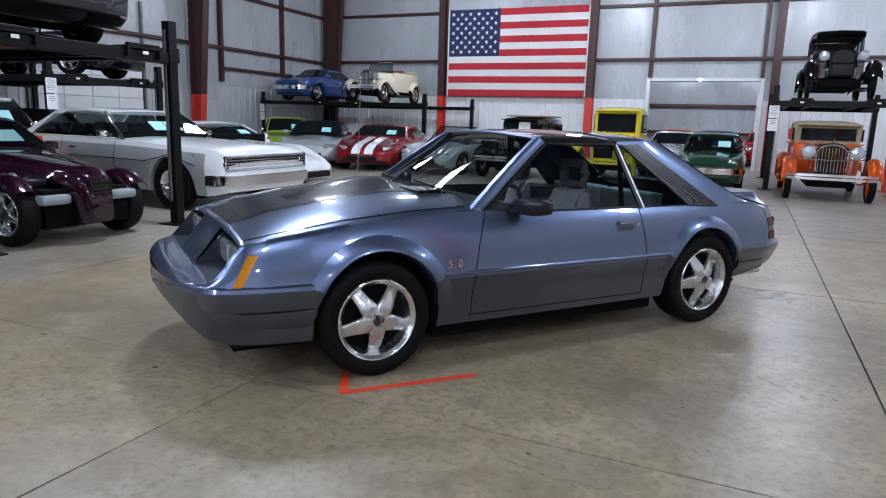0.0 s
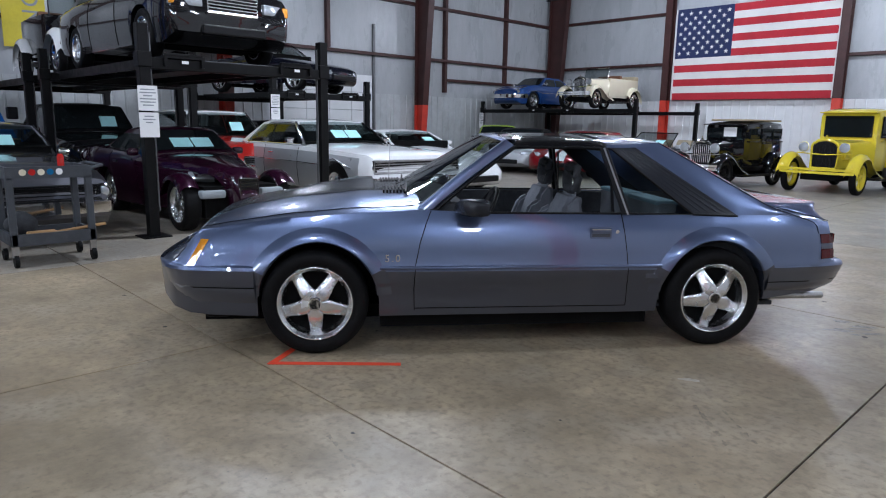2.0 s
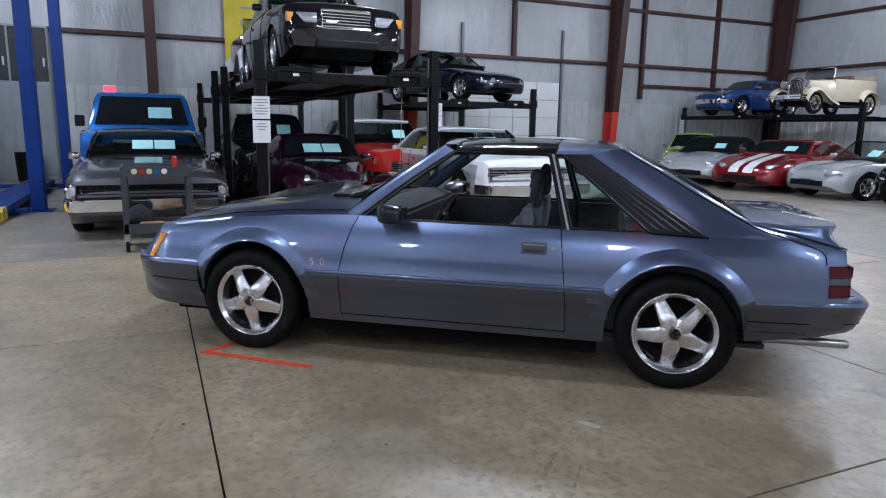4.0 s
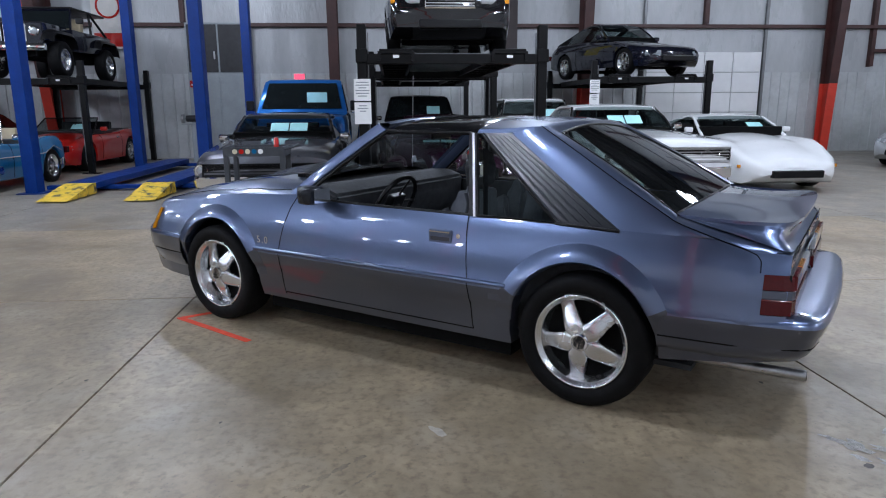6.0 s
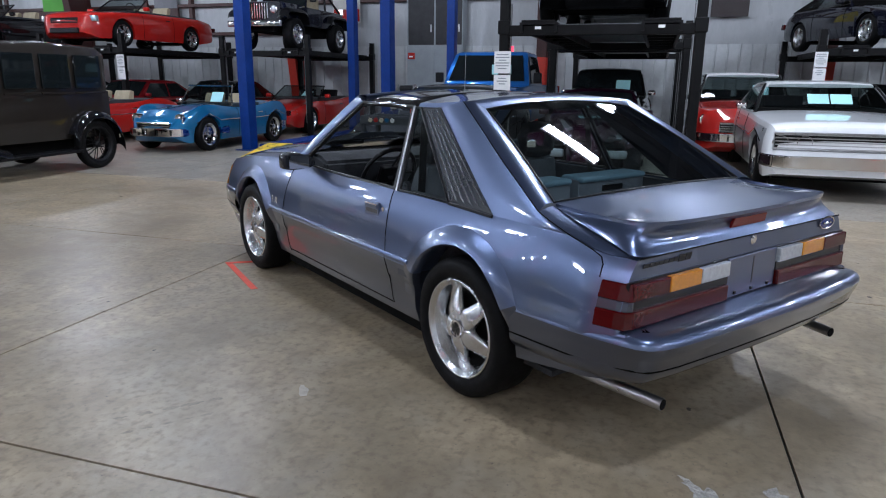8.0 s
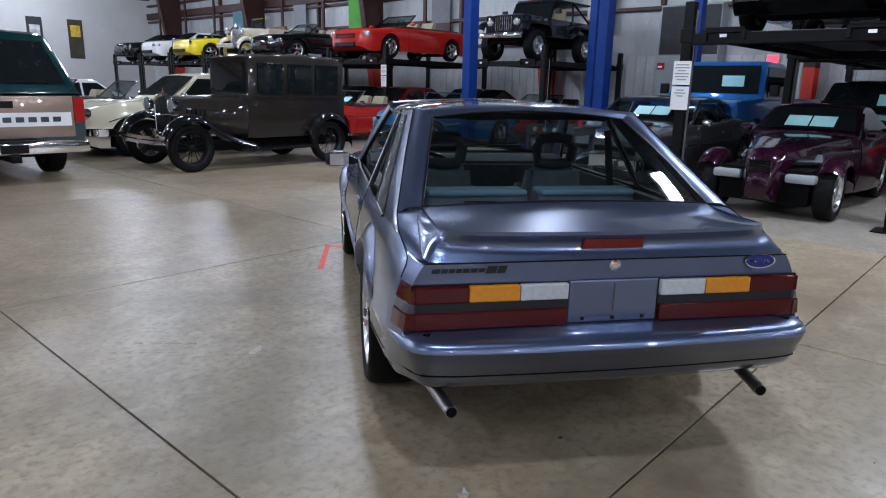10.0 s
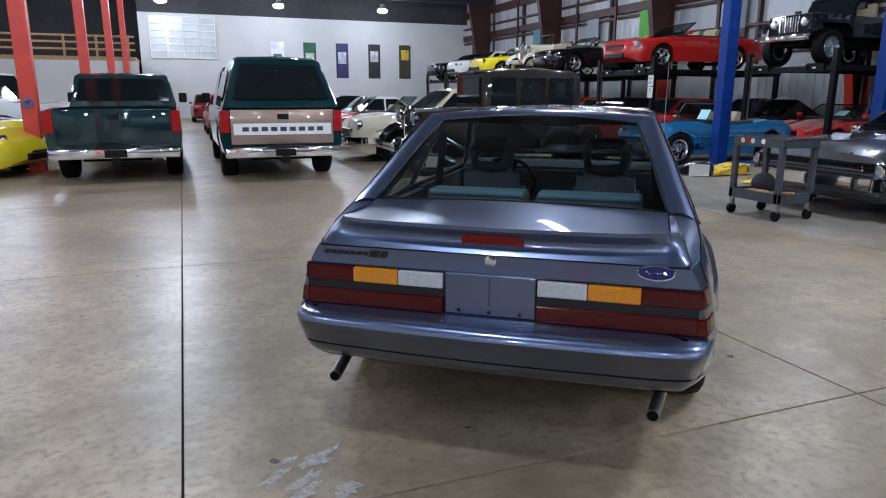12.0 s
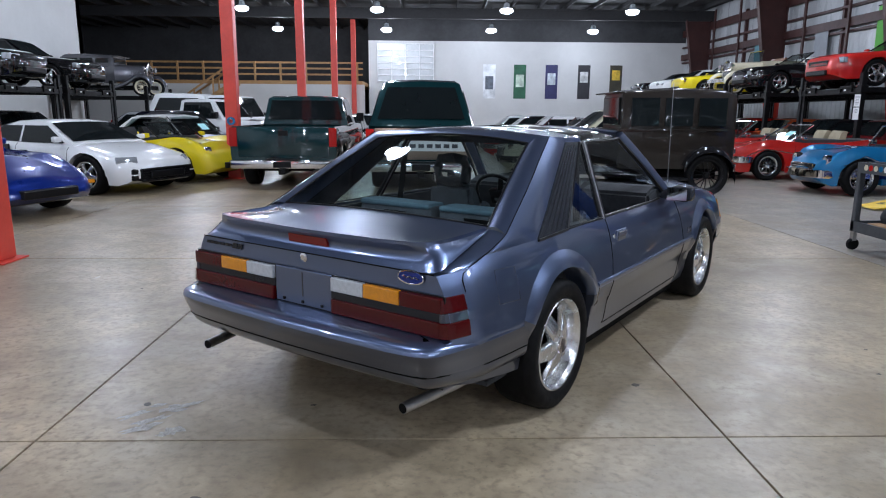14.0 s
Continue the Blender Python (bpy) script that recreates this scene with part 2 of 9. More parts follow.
def reuse(name, me, parent, m=None, label=""):
    """One more object on a mesh that exists."""
    ob = new(name, me)
    ob.parent = parent
    if m is not None:
        ob.matrix_basis = m
    if label:
        ob["label"] = label
    return ob


def thing(name, label, category, m=None, group="", kind=""):
    ob = new(name)
    if m is not None:
        ob.matrix_basis = m
    return tagged(ob, label, category, group, kind)


def box(bm, x0, x1, y0, y1, z0, z1, bevel=0.0, m=None):
    vs = [bm.verts.new((x, y, z)) for x in (x0, x1) for y in (y0, y1) for z in (z0, z1)]
    fs = [bm.faces.new([vs[i] for i in q]) for q in ((0, 1, 3, 2), (4, 6, 7, 5), (0, 4, 5, 1), (2, 3, 7, 6), (0, 2, 6, 4), (1, 5, 7, 3))]
    if bevel:
        es = {e for f in fs for e in f.edges}
        r = bmesh.ops.bevel(bm, geom=list(es), offset=bevel, segments=2, affect="EDGES", profile=0.5)
        vs = list({v for f in r["faces"] for v in f.verts} | {v for v in vs if v.is_valid})
    if m is not None:
        for v in vs:
            v.co = m @ v.co
    return vs


def boxes(*rows, bevel=0.0):
    bm = bmesh.new()
    for r in rows:
        box(bm, *r, bevel=bevel)
    return bm


def tube(bm, pts, r, n=8, ends=True, flat=None):
    """A round bar through points; flat: (side, up) half sizes of a flat bar instead."""
    pts = [Vector(p) for p in pts]
    rings = []
    for i, p in enumerate(pts):
        d = (pts[min(i + 1, len(pts) - 1)] - pts[max(i - 1, 0)]).normalized()
        ref = Vector((0, 0, 1)) if abs(d.z) < 0.95 else Vector((1, 0, 0))
        u = d.cross(ref).normalized()
        v = u.cross(d).normalized()
        rr = r[i] if isinstance(r, (list, tuple)) else r
        if flat:
            ring = [p + u * a * flat[0] + v * b * flat[1] for a, b in ((1, 1), (-1, 1), (-1, -1), (1, -1))]
        else:
            ring = [p + (u * math.cos(k * math.tau / n) + v * math.sin(k * math.tau / n)) * rr for k in range(n)]
        rings.append([bm.verts.new(q) for q in ring])
    n = len(rings[0])
    for a, b in zip(rings, rings[1:]):
        for k in range(n):
            bm.faces.new((a[k], a[(k + 1) % n], b[(k + 1) % n], b[k]))
    if ends:
        bm.faces.new(rings[0][::-1])
        bm.faces.new(rings[-1])
    return bm


def lathe(bm, prof, n=32, m=None, closed=False):
    """Turns (radius, height) rows about local y."""
    rings = []
    for r, h in prof:
        ring = [Vector((r * math.cos(k * math.tau / n), h, r * math.sin(k * math.tau / n))) for k in range(n)]
        rings.append([bm.verts.new(m @ q if m else q) for q in ring])
    pairs = list(zip(rings, rings[1:])) + ([(rings[-1], rings[0])] if closed else [])
    for a, b in pairs:
        for k in range(n):
            bm.faces.new((a[k], a[(k + 1) % n], b[(k + 1) % n], b[k]))
    if not closed:
        for ring in (rings[0], rings[-1]):
            bm.faces.new(ring)
    return bm


def slab(bm, outline, thick, at):
    """A plate: outline rows (a, b) put through at(a, b, d) on its two faces."""
    top = [bm.verts.new(at(a, b, thick / 2)) for a, b in outline]
    low = [bm.verts.new(at(a, b, -thick / 2)) for a, b in outline]
    bm.faces.new(top)
    bm.faces.new(low[::-1])
    n = len(outline)
    for i in range(n):
        bm.faces.new((top[i], low[i], low[(i + 1) % n], top[(i + 1) % n]))
    return bm


def loft(bm, stations, mirror=True, keep=None, caps=True):
    """Skin over half sections: stations are rows (x, [(y, z), ...]); mirrored over y = 0."""
    sides = (1, -1) if mirror else (1,)
    made = {}

    def vert(x, y, z):
        k = (round(x, 4), round(y, 4), round(z, 4))
        if k not in made:
            made[k] = bm.verts.new(k)
        return made[k]

    def face(vs):
        u = []
        for v in vs:
            if v not in u:
                u.append(v)
        if len(u) > 2 and bm.faces.get(u) is None:
            c = sum((v.co for v in u), Vector()) / len(u)
            if keep is None or keep(c):
                bm.faces.new(u)

    for s in sides:
        for (xa, a), (xb, b) in zip(stations, stations[1:]):
            for j in range(len(a) - 1):
                face([vert(xa, s * a[j][0], a[j][1]), vert(xa, s * a[j + 1][0], a[j + 1][1]),
                      vert(xb, s * b[j + 1][0], b[j + 1][1]), vert(xb, s * b[j][0], b[j][1])])
    if caps:
        for x, a in (stations[0], stations[-1]):
            for s in sides:
                for j in range(len(a) - 1):
                    face([vert(x, s * a[j][0], a[j][1]), vert(x, s * a[j + 1][0], a[j + 1][1]), vert(x, 0, a[j + 1][1]), vert(x, 0, a[j][1])])
    return bm


def lin(x, rows):
    return float(np.interp(x, [r[0] for r in rows], [r[1] for r in rows]))


# ---- the hall ----
WEST, EAST, NORTH, SOUTH, TOP = -17.0, 13.0, 25.0, -33.4, 7.3


def wall(name, label, rows, material):
    bm = boxes(*rows)
    ob = part(name, bm, material)
    return tagged(ob, label, "wall", kind="structure")


def build_floor():
    base = tagged(part("floor", boxes((WEST - 0.5, EAST + 12, SOUTH - 10, NORTH + 10, -0.3, -0.012)), JOINT), "sawn concrete floor with dirt-filled control joints", "floor", kind="structure")
    w, h = 3.02, 3.695
    meshes = {}
    for material in (CONCRETE, CONCRETE_GREY):
        bm = bmesh.new()
        g = 0.005
        box(bm, g, w - g, g, h - g, -0.012, 0.0)
        top = [f for f in bm.faces if f.normal.z > 0.5 or all(abs(v.co.z) < 1e-6 for v in f.verts)]
        bmesh.ops.bevel(bm, geom=list({e for f in top for e in f.edges}), offset=0.0012, segments=1, affect="EDGES")
        ob = part("floor_slab", bm, material, base)
        meshes[material] = ob.data
        bpy.data.objects.remove(ob)
    for i in range(-6, 6):
        for j in range(-13, 7):
            x, y = 0.765 + i * w, 2.645 + j * h
            grey = x < -5.5 or y > 9.5
            reuse("floor_slab", meshes[CONCRETE_GREY if grey else CONCRETE], base, pose(x, y, 0))


def ribbed(bm, along, fixed, a0, a1, z0, z1, out, pitch=0.3, depth=0.02):
    """A ribbed sheet: a run from a0 to a1 with flat ribs; along is 'x' or 'y'."""
    prof = []
    a = a0
    while a < a1 - 1e-6:
        for da, d in ((0, 0), (pitch * 0.82, 0), (pitch * 0.87, depth), (pitch * 0.95, depth)):
            prof.append((min(a + da, a1), d))
        a += pitch
    prof.append((a1, 0))
    rows = []
    for z in (z0, z1):
        rows.append([bm.verts.new((p, fixed + out * d, z) if along == "x" else (fixed + out * d, p, z)) for p, d in prof])
    for k in range(len(prof) - 1):
        bm.faces.new((rows[0][k], rows[0][k + 1], rows[1][k + 1], rows[1][k]))


def column(x, y, face, height=6.6, foot=0.45, head=0.75, bright=2.0):
    """A tapered built-up frame column: two flanges and a web. face: the way that it points, (1, 0) for a west wall column."""
    ob = thing("wall_column", "primer-red tapered steel frame column on the wall", "column", group="frame columns", kind="structure")
    fx, fy = face
    for nm, z0, z1, material in (("lower_column", 0.0, bright, STEEL_BRIGHT), ("upper_column", bright, height, STEEL_RED)):
        bm = bmesh.new()
        da, db = (foot + (head - foot) * z / height for z in (z0, z1))
        for lo, hi, wa in ((0, 0.02, 0.13), (None, None, 0.13)):
            v = []
            for z, d in ((z0, da), (z1, db)):
                near, far = (d - 0.02, d) if lo is None else (lo, hi)
                for o in (near, far):
                    for s in (-wa, wa):
                        v.append(bm.verts.new((x + fx * o + fy * s, y + fy * o + fx * s, z)))
            for q in ((0, 1, 3, 2), (4, 6, 7, 5), (0, 4, 5, 1), (2, 3, 7, 6), (0, 2, 6, 4), (1, 5, 7, 3)):
                bm.faces.new([v[i] for i in q])
        v = []
        for z, d in ((z0, da), (z1, db)):
            for o in (0.02, d - 0.02):
                for s in (-0.008, 0.008):
                    v.append(bm.verts.new((x + fx * o + fy * s, y + fy * o + fx * s, z)))
        for q in ((0, 2, 6, 4), (1, 5, 7, 3)):
            bm.faces.new([v[i] for i in q])
        part(nm, bm, material, ob)
    return ob


def build_hall():
    wall("wall_west", "white insulated metal wall with girts", [(WEST - 0.3, WEST, SOUTH - 6, NORTH + 0.3, 0, TOP)], INSUL)
    # the north wall, with the doorway into the next bay
    wall("wall_north", "white insulated metal wall behind the flag", [(WEST, -3.45, NORTH, NORTH + 0.25, 0, TOP), (0.17, EAST + 0.3, NORTH, NORTH + 0.25, 0, TOP),
                       (-3.45, 0.17, NORTH, NORTH + 0.25, 3.0, TOP)], INSUL)
    wall("wall_south", "white painted block wall with posters", [(WEST, 2.6, SOUTH - 0.25, SOUTH, 0, 5.76), (2.45, 2.6, SOUTH - 6, SOUTH - 0.25, 0, 5.76)], BLOCK)
    wall("wall_south_upper", "dark sheeting above the painted block wall", [(WEST, 2.6, SOUTH - 0.25, SOUTH + 0.02, 5.76, TOP), (2.45, 2.6, SOUTH - 6, SOUTH - 0.25, 5.76, TOP)], CEIL)
    wall("wall_east", "white painted wall with round signs", [(EAST, EAST + 0.3, -19.4, NORTH + 0.3, 0, TOP)], BLOCK)
    wall("wall_mezzanine", "white wall under the timber mezzanine", [(2.6, EAST + 10, -30.4, -30.2, 0, 3.0)], BLOCK)
    wall("wall_far", "dark back wall behind the mezzanine", [(2.6, EAST + 10, SOUTH - 6.3, SOUTH - 6, 0, TOP), (EAST + 9.7, EAST + 10, SOUTH - 6, -19.4, 0, TOP), (EAST, EAST + 10, -19.4, -19.1, 0, TOP)], CEIL)
    # next bay beyond the doorway
    wall("wall_next_bay", "white wall of the next bay", [(-9, 6, NORTH + 9, NORTH + 9.2, 0, 5.6), (-9.2, -9, NORTH + 0.25, NORTH + 9.2, 0, 5.6), (6, 6.2, NORTH + 0.25, NORTH + 9.2, 0, 5.6)], INSUL)
    tagged(part("ceiling_next_bay", boxes((-9.2, 6.2, NORTH + 0.25, NORTH + 9.2, 5.6, 5.8)), BLOCK), "white ceiling of the next bay", "ceiling", kind="structure")
    frame_ob = thing("door_frame", "white painted frame of the open doorway", "door frame", kind="structure")
    for r in ((-3.53, -3.41, NORTH - 0.06, NORTH + 0.3, 0, 3.08), (0.13, 0.25, NORTH - 0.06, NORTH + 0.3, 0, 3.08), (-3.41, 0.13, NORTH - 0.06, NORTH + 0.3, 2.97, 3.08)):
        part("jamb", boxes(r, bevel=0.01), P_WHITE, frame_ob)
    for k, z in enumerate((1.1, 2.35)):
        tagged(part("girt", boxes((-9, 6, NORTH + 8.75, NORTH + 8.95, z, z + 0.14)), STEEL_RED), "dark red steel wall girt", "girt", kind="structure")
    door = thing("roller_door", "white panelled overhead door of the next bay", "door", kind="structure")
    for k in range(5):
        part("door_panel", boxes((0.1, 3.2, NORTH + 8.72, NORTH + 8.78, 0.02 + k * 0.6, 0.6 + k * 0.6), bevel=0.02), P_WHITE, door)
    # ceiling: deck, purlins and frames in one mesh a kind
    tagged(part("ceiling", boxes((WEST - 0.3, EAST + 10, SOUTH - 6.3, NORTH + 0.3, TOP, TOP + 0.2)), CEIL), "dark insulated roof deck", "ceiling", kind="structure")
    bm = bmesh.new()
    x = WEST + 0.9
    while x < EAST + 9:
        box(bm, x - 0.03, x + 0.03, SOUTH - 6, NORTH, TOP - 0.22, TOP - 0.002)
        x += 1.5
    tagged(part("purlins", bm, CEIL_BEAM), "black steel roof purlins", "purlin", kind="structure")
    for y in (24.5, 17.0, 9.65, 2.6, -5.0, -13.1, -21.3, -29.4):
        bm = bmesh.new()
        box(bm, WEST, EAST + 9, y - 0.1, y + 0.1, TOP - 0.26, TOP - 0.23)
        box(bm, WEST, EAST + 9, y - 0.01, y + 0.01, TOP - 0.75, TOP - 0.26)
        box(bm, WEST, EAST + 9, y - 0.1, y + 0.1, TOP - 0.78, TOP - 0.75)
        tagged(part("roof_beam", bm, CEIL_BEAM), "black steel roof frame beam", "beam", group="roof frames", kind="structure")
    # wainscot of ribbed liner, girts, sheeting joints
    bm = bmesh.new()
    ribbed(bm, "y", WEST + 0.012, SOUTH, 11.5, 0.0, 2.34, 1)
    ribbed(bm, "y", WEST + 0.012, 15.2, NORTH, 0.0, 2.34, 1)
    tagged(part("wainscot", bm, LINER), "grey ribbed metal wainscot", "wainscot", kind="structure")
    bm = bmesh.new()
    ribbed(bm, "x", NORTH - 0.012, WEST, -3.55, 0.0, 2.34, -1)
    ribbed(bm, "x", NORTH - 0.012, 0.27, EAST, 0.0, 2.34, -1)
    tagged(part("wainscot", bm, P_WHITE), "white ribbed metal wainscot", "wainscot", kind="structure")
    for z in (3.63, 5.45):
        tagged(part("girt", boxes((WEST + 0.002, WEST + 0.2, SOUTH, NORTH - 0.2, z - 0.05, z + 0.05), bevel=0.008), STEEL_RED), "dark red steel wall girt", "girt", kind="structure")
        tagged(part("girt", boxes((WEST + 0.2, EAST, NORTH - 0.2, NORTH - 0.002, z + 0.02, z + 0.12), bevel=0.008), STEEL_RED), "dark red steel wall girt", "girt", kind="structure")
    for y0, y1, z in ((18.5, 24.5, 2.95),):
        tagged(part("girt", boxes((WEST + 0.002, WEST + 0.18, y0, y1, z - 0.05, z + 0.05), bevel=0.008), STEEL_RED), "dark red steel wall girt", "girt", kind="structure")
    for z in (2.75, 4.55):
        tagged(part("girt", boxes((WEST + 0.002, WEST + 0.18, SOUTH, -5.2, z - 0.05, z + 0.05), bevel=0.008), STEEL_RED), "dark red steel wall girt", "girt", kind="structure")
    for z, h in ((3.42, 0.14), (4.86, 0.17), (6.25, 0.2)):
        tagged(part("girt", boxes((WEST + 0.18, WEST + 0.26, SOUTH + 0.05, -9.4, z - h, z + h), bevel=0.01), STEEL_RED), "deep dark red steel girt", "girt", kind="structure")
    for k in range(8):
        y = -10.6 - 3.0 * k
        tagged(part("stud", boxes((WEST + 0.262, WEST + 0.34, y - 0.07, y + 0.07, 2.4, TOP - 0.25), bevel=0.008), STEEL_RED), "dark red steel wall stud", "stud", kind="structure")
    for y, z0, z1 in ((18.45, 2.5, 6.6), (21.8, 2.9, 6.6), (13.3, 3.7, 6.6), (6.1, 3.7, 6.6), (-1.5, 3.7, 6.6), (-9.0, 2.4, 6.6), (-17.2, 2.4, 6.6), (-25.3, 2.4, 6.6)):
        tagged(part("wall_stud", boxes((WEST + 0.003, WEST + 0.16, y - 0.06, y + 0.06, z0, z1)), STEEL_RED), "dark red steel wall post", "post", kind="structure")
    for x in (-3.42, 0.17):
        tagged(part("wall_stud", boxes((x - 0.06, x + 0.06, NORTH - 0.17, NORTH - 0.003, 3.09, 6.6)), STEEL_RED), "dark red steel wall post", "post", kind="structure")
    for y in (17.0, 9.65, 2.6, -5.0, -13.1, -21.3, -29.4):
        column(WEST + 0.2, y, (1, 0), foot=0.3, head=0.8 if y > 0 else 1.4)
    column(WEST + 0.2, 24.55, (1, 0), foot=0.5, head=0.9, bright=0.4)
    for x in (-11.35, -5.45, 0.55, 6.6):
        column(x, NORTH - 0.2, (0, -1), foot=0.26, head=0.3, bright=2.35)
    # free-standing red posts
    for y in (-30.0, -21.8, -13.6, -5.45, 2.75, 10.9, 19.1):
        ob = thing("red_post", "bright red square steel roof post", "post", pose(3.17, y, 0), group="red roof posts", kind="structure")
        part("shaft", boxes((-0.13, 0.13, -0.13, 0.13, 0.015, TOP - 0.78), bevel=0.02), STEEL_BRIGHT, ob)
        part("foot_plate", boxes((-0.2, 0.2, -0.2, 0.2, 0.001, 0.015)), STEEL_BRIGHT, ob)
    # overhead garage door in the west wall
    door = thing("garage_door", "white sectional overhead door in the west wall", "door", kind="structure")
    for k in range(5):
        for j in range(4):
            y0 = 11.62 + j * 0.87
            part("door_panel", boxes((WEST + 0.01, WEST + 0.06, y0, y0 + 0.855, 0.03 + k * 0.58, 0.6 + k * 0.58), bevel=0.015), P_WHITE, door)
    for y in (11.5, 15.15):
        part("door_track", boxes((WEST + 0.02, WEST + 0.1, y - 0.04, y + 0.04, 0, 4.6)), GALV, door)


build_hall()


def build_lamps():
    """High-bay lamps on the roof and strip fittings over the open floor."""
    bulb = glow("lamp_glow", LAMP_COLOUR, 26.0)
    first = None
    for y in LAMP_YS:
        for x in LAMP_XS:
            if (x, y) == (-4.6, 6.8):
                continue
            if first is None:
                first = thing("high_bay_lamp", "round white high-bay lamp hung from the roof", "lamp", group="high-bay lamps")
                bm = bmesh.new()
                up = Matrix.Rotation(radians(90), 4, "X")
                lathe(bm, [(0.05, 0.28), (0.12, 0.24), (0.14, 0.08), (0.235, 0.02), (0.24, -0.02), (0.225, -0.02), (0.2, 0.03)], 24, up)
                part("housing", bm, GREY_PAINT, first, smooth=True)
                # lens dome drawn wider than its housing, standing in for the lamp's bloom
                bm = bmesh.new()
                lathe(bm, [(0.02, 0.012), (0.225, 0.012), (0.29, -0.03), (0.30, -0.09), (0.25, -0.16), (0.14, -0.20), (0.02, -0.21)], 24, up)
                part("lens", bm, bulb, first, "glowing white lens", smooth=True)
                bm = bmesh.new()
                tube(bm, [(0, 0, 0.26), (0, 0, TOP - LAMP_Z)], 0.012, 6)
                part("hanger", bm, BLACK_STEEL, first)
                first.matrix_basis = pose(x, y, LAMP_Z)
            else:
                copy_thing(first, pose(x, y, LAMP_Z))
            data = bpy.data.lights.new("high_bay_light", "POINT")
            data.shadow_soft_size, data.energy, data.color = 0.17, LAMP_POWER * (1.35 if x > 5 else 1.0), LAMP_COLOUR
            new("high_bay_light", data).matrix_basis = pose(x, y, LAMP_Z - 0.40)
    # two unseen fittings, added to brighten the bay beyond the doorway
    for x in (-3.4, 0.4):
        copy_thing(first, pose(x, NORTH + 4.6, 4.26))
        data = bpy.data.lights.new("next_bay_fill_light", "POINT")
        data.shadow_soft_size, data.energy, data.color = 0.17, LAMP_POWER * 1.3, LAMP_COLOUR
        new("next_bay_fill_light", data).matrix_basis = pose(x, NORTH + 4.6, 4.0)
    for x, y, share in STRIPS:
        ob = thing("linear_lamp", "rectangular white linear lamp hung under the roof", "lamp", pose(x, y, 5.6, 0, 0, 82), group="linear lamps")
        part("tray", boxes((-0.64, 0.64, -0.19, 0.19, 0.012, 0.07), bevel=0.012), P_WHITE, ob)
        for s in (-0.09, 0.09):
            part("diffuser", boxes((-0.61, 0.61, s - 0.075, s + 0.075, -0.008, 0.010), bevel=0.006), bulb, ob, "glowing white diffuser")
        for s in (-0.5, 0.5):
            part("hanger", boxes((s - 0.006, s + 0.006, -0.006, 0.006, 0.07, TOP - 5.6)), BLACK_STEEL, ob)
        data = bpy.data.lights.new("linear_light", "AREA")
        data.shape, data.size, data.size_y, data.energy, data.color = "RECTANGLE", 1.2, 0.32, STRIP_POWER * share, LAMP_COLOUR
        new("linear_light", data).matrix_basis = pose(x, y, 5.57, 0, 0, 82)


build_lamps()


# ---- wheels ----
WHEELS = {}


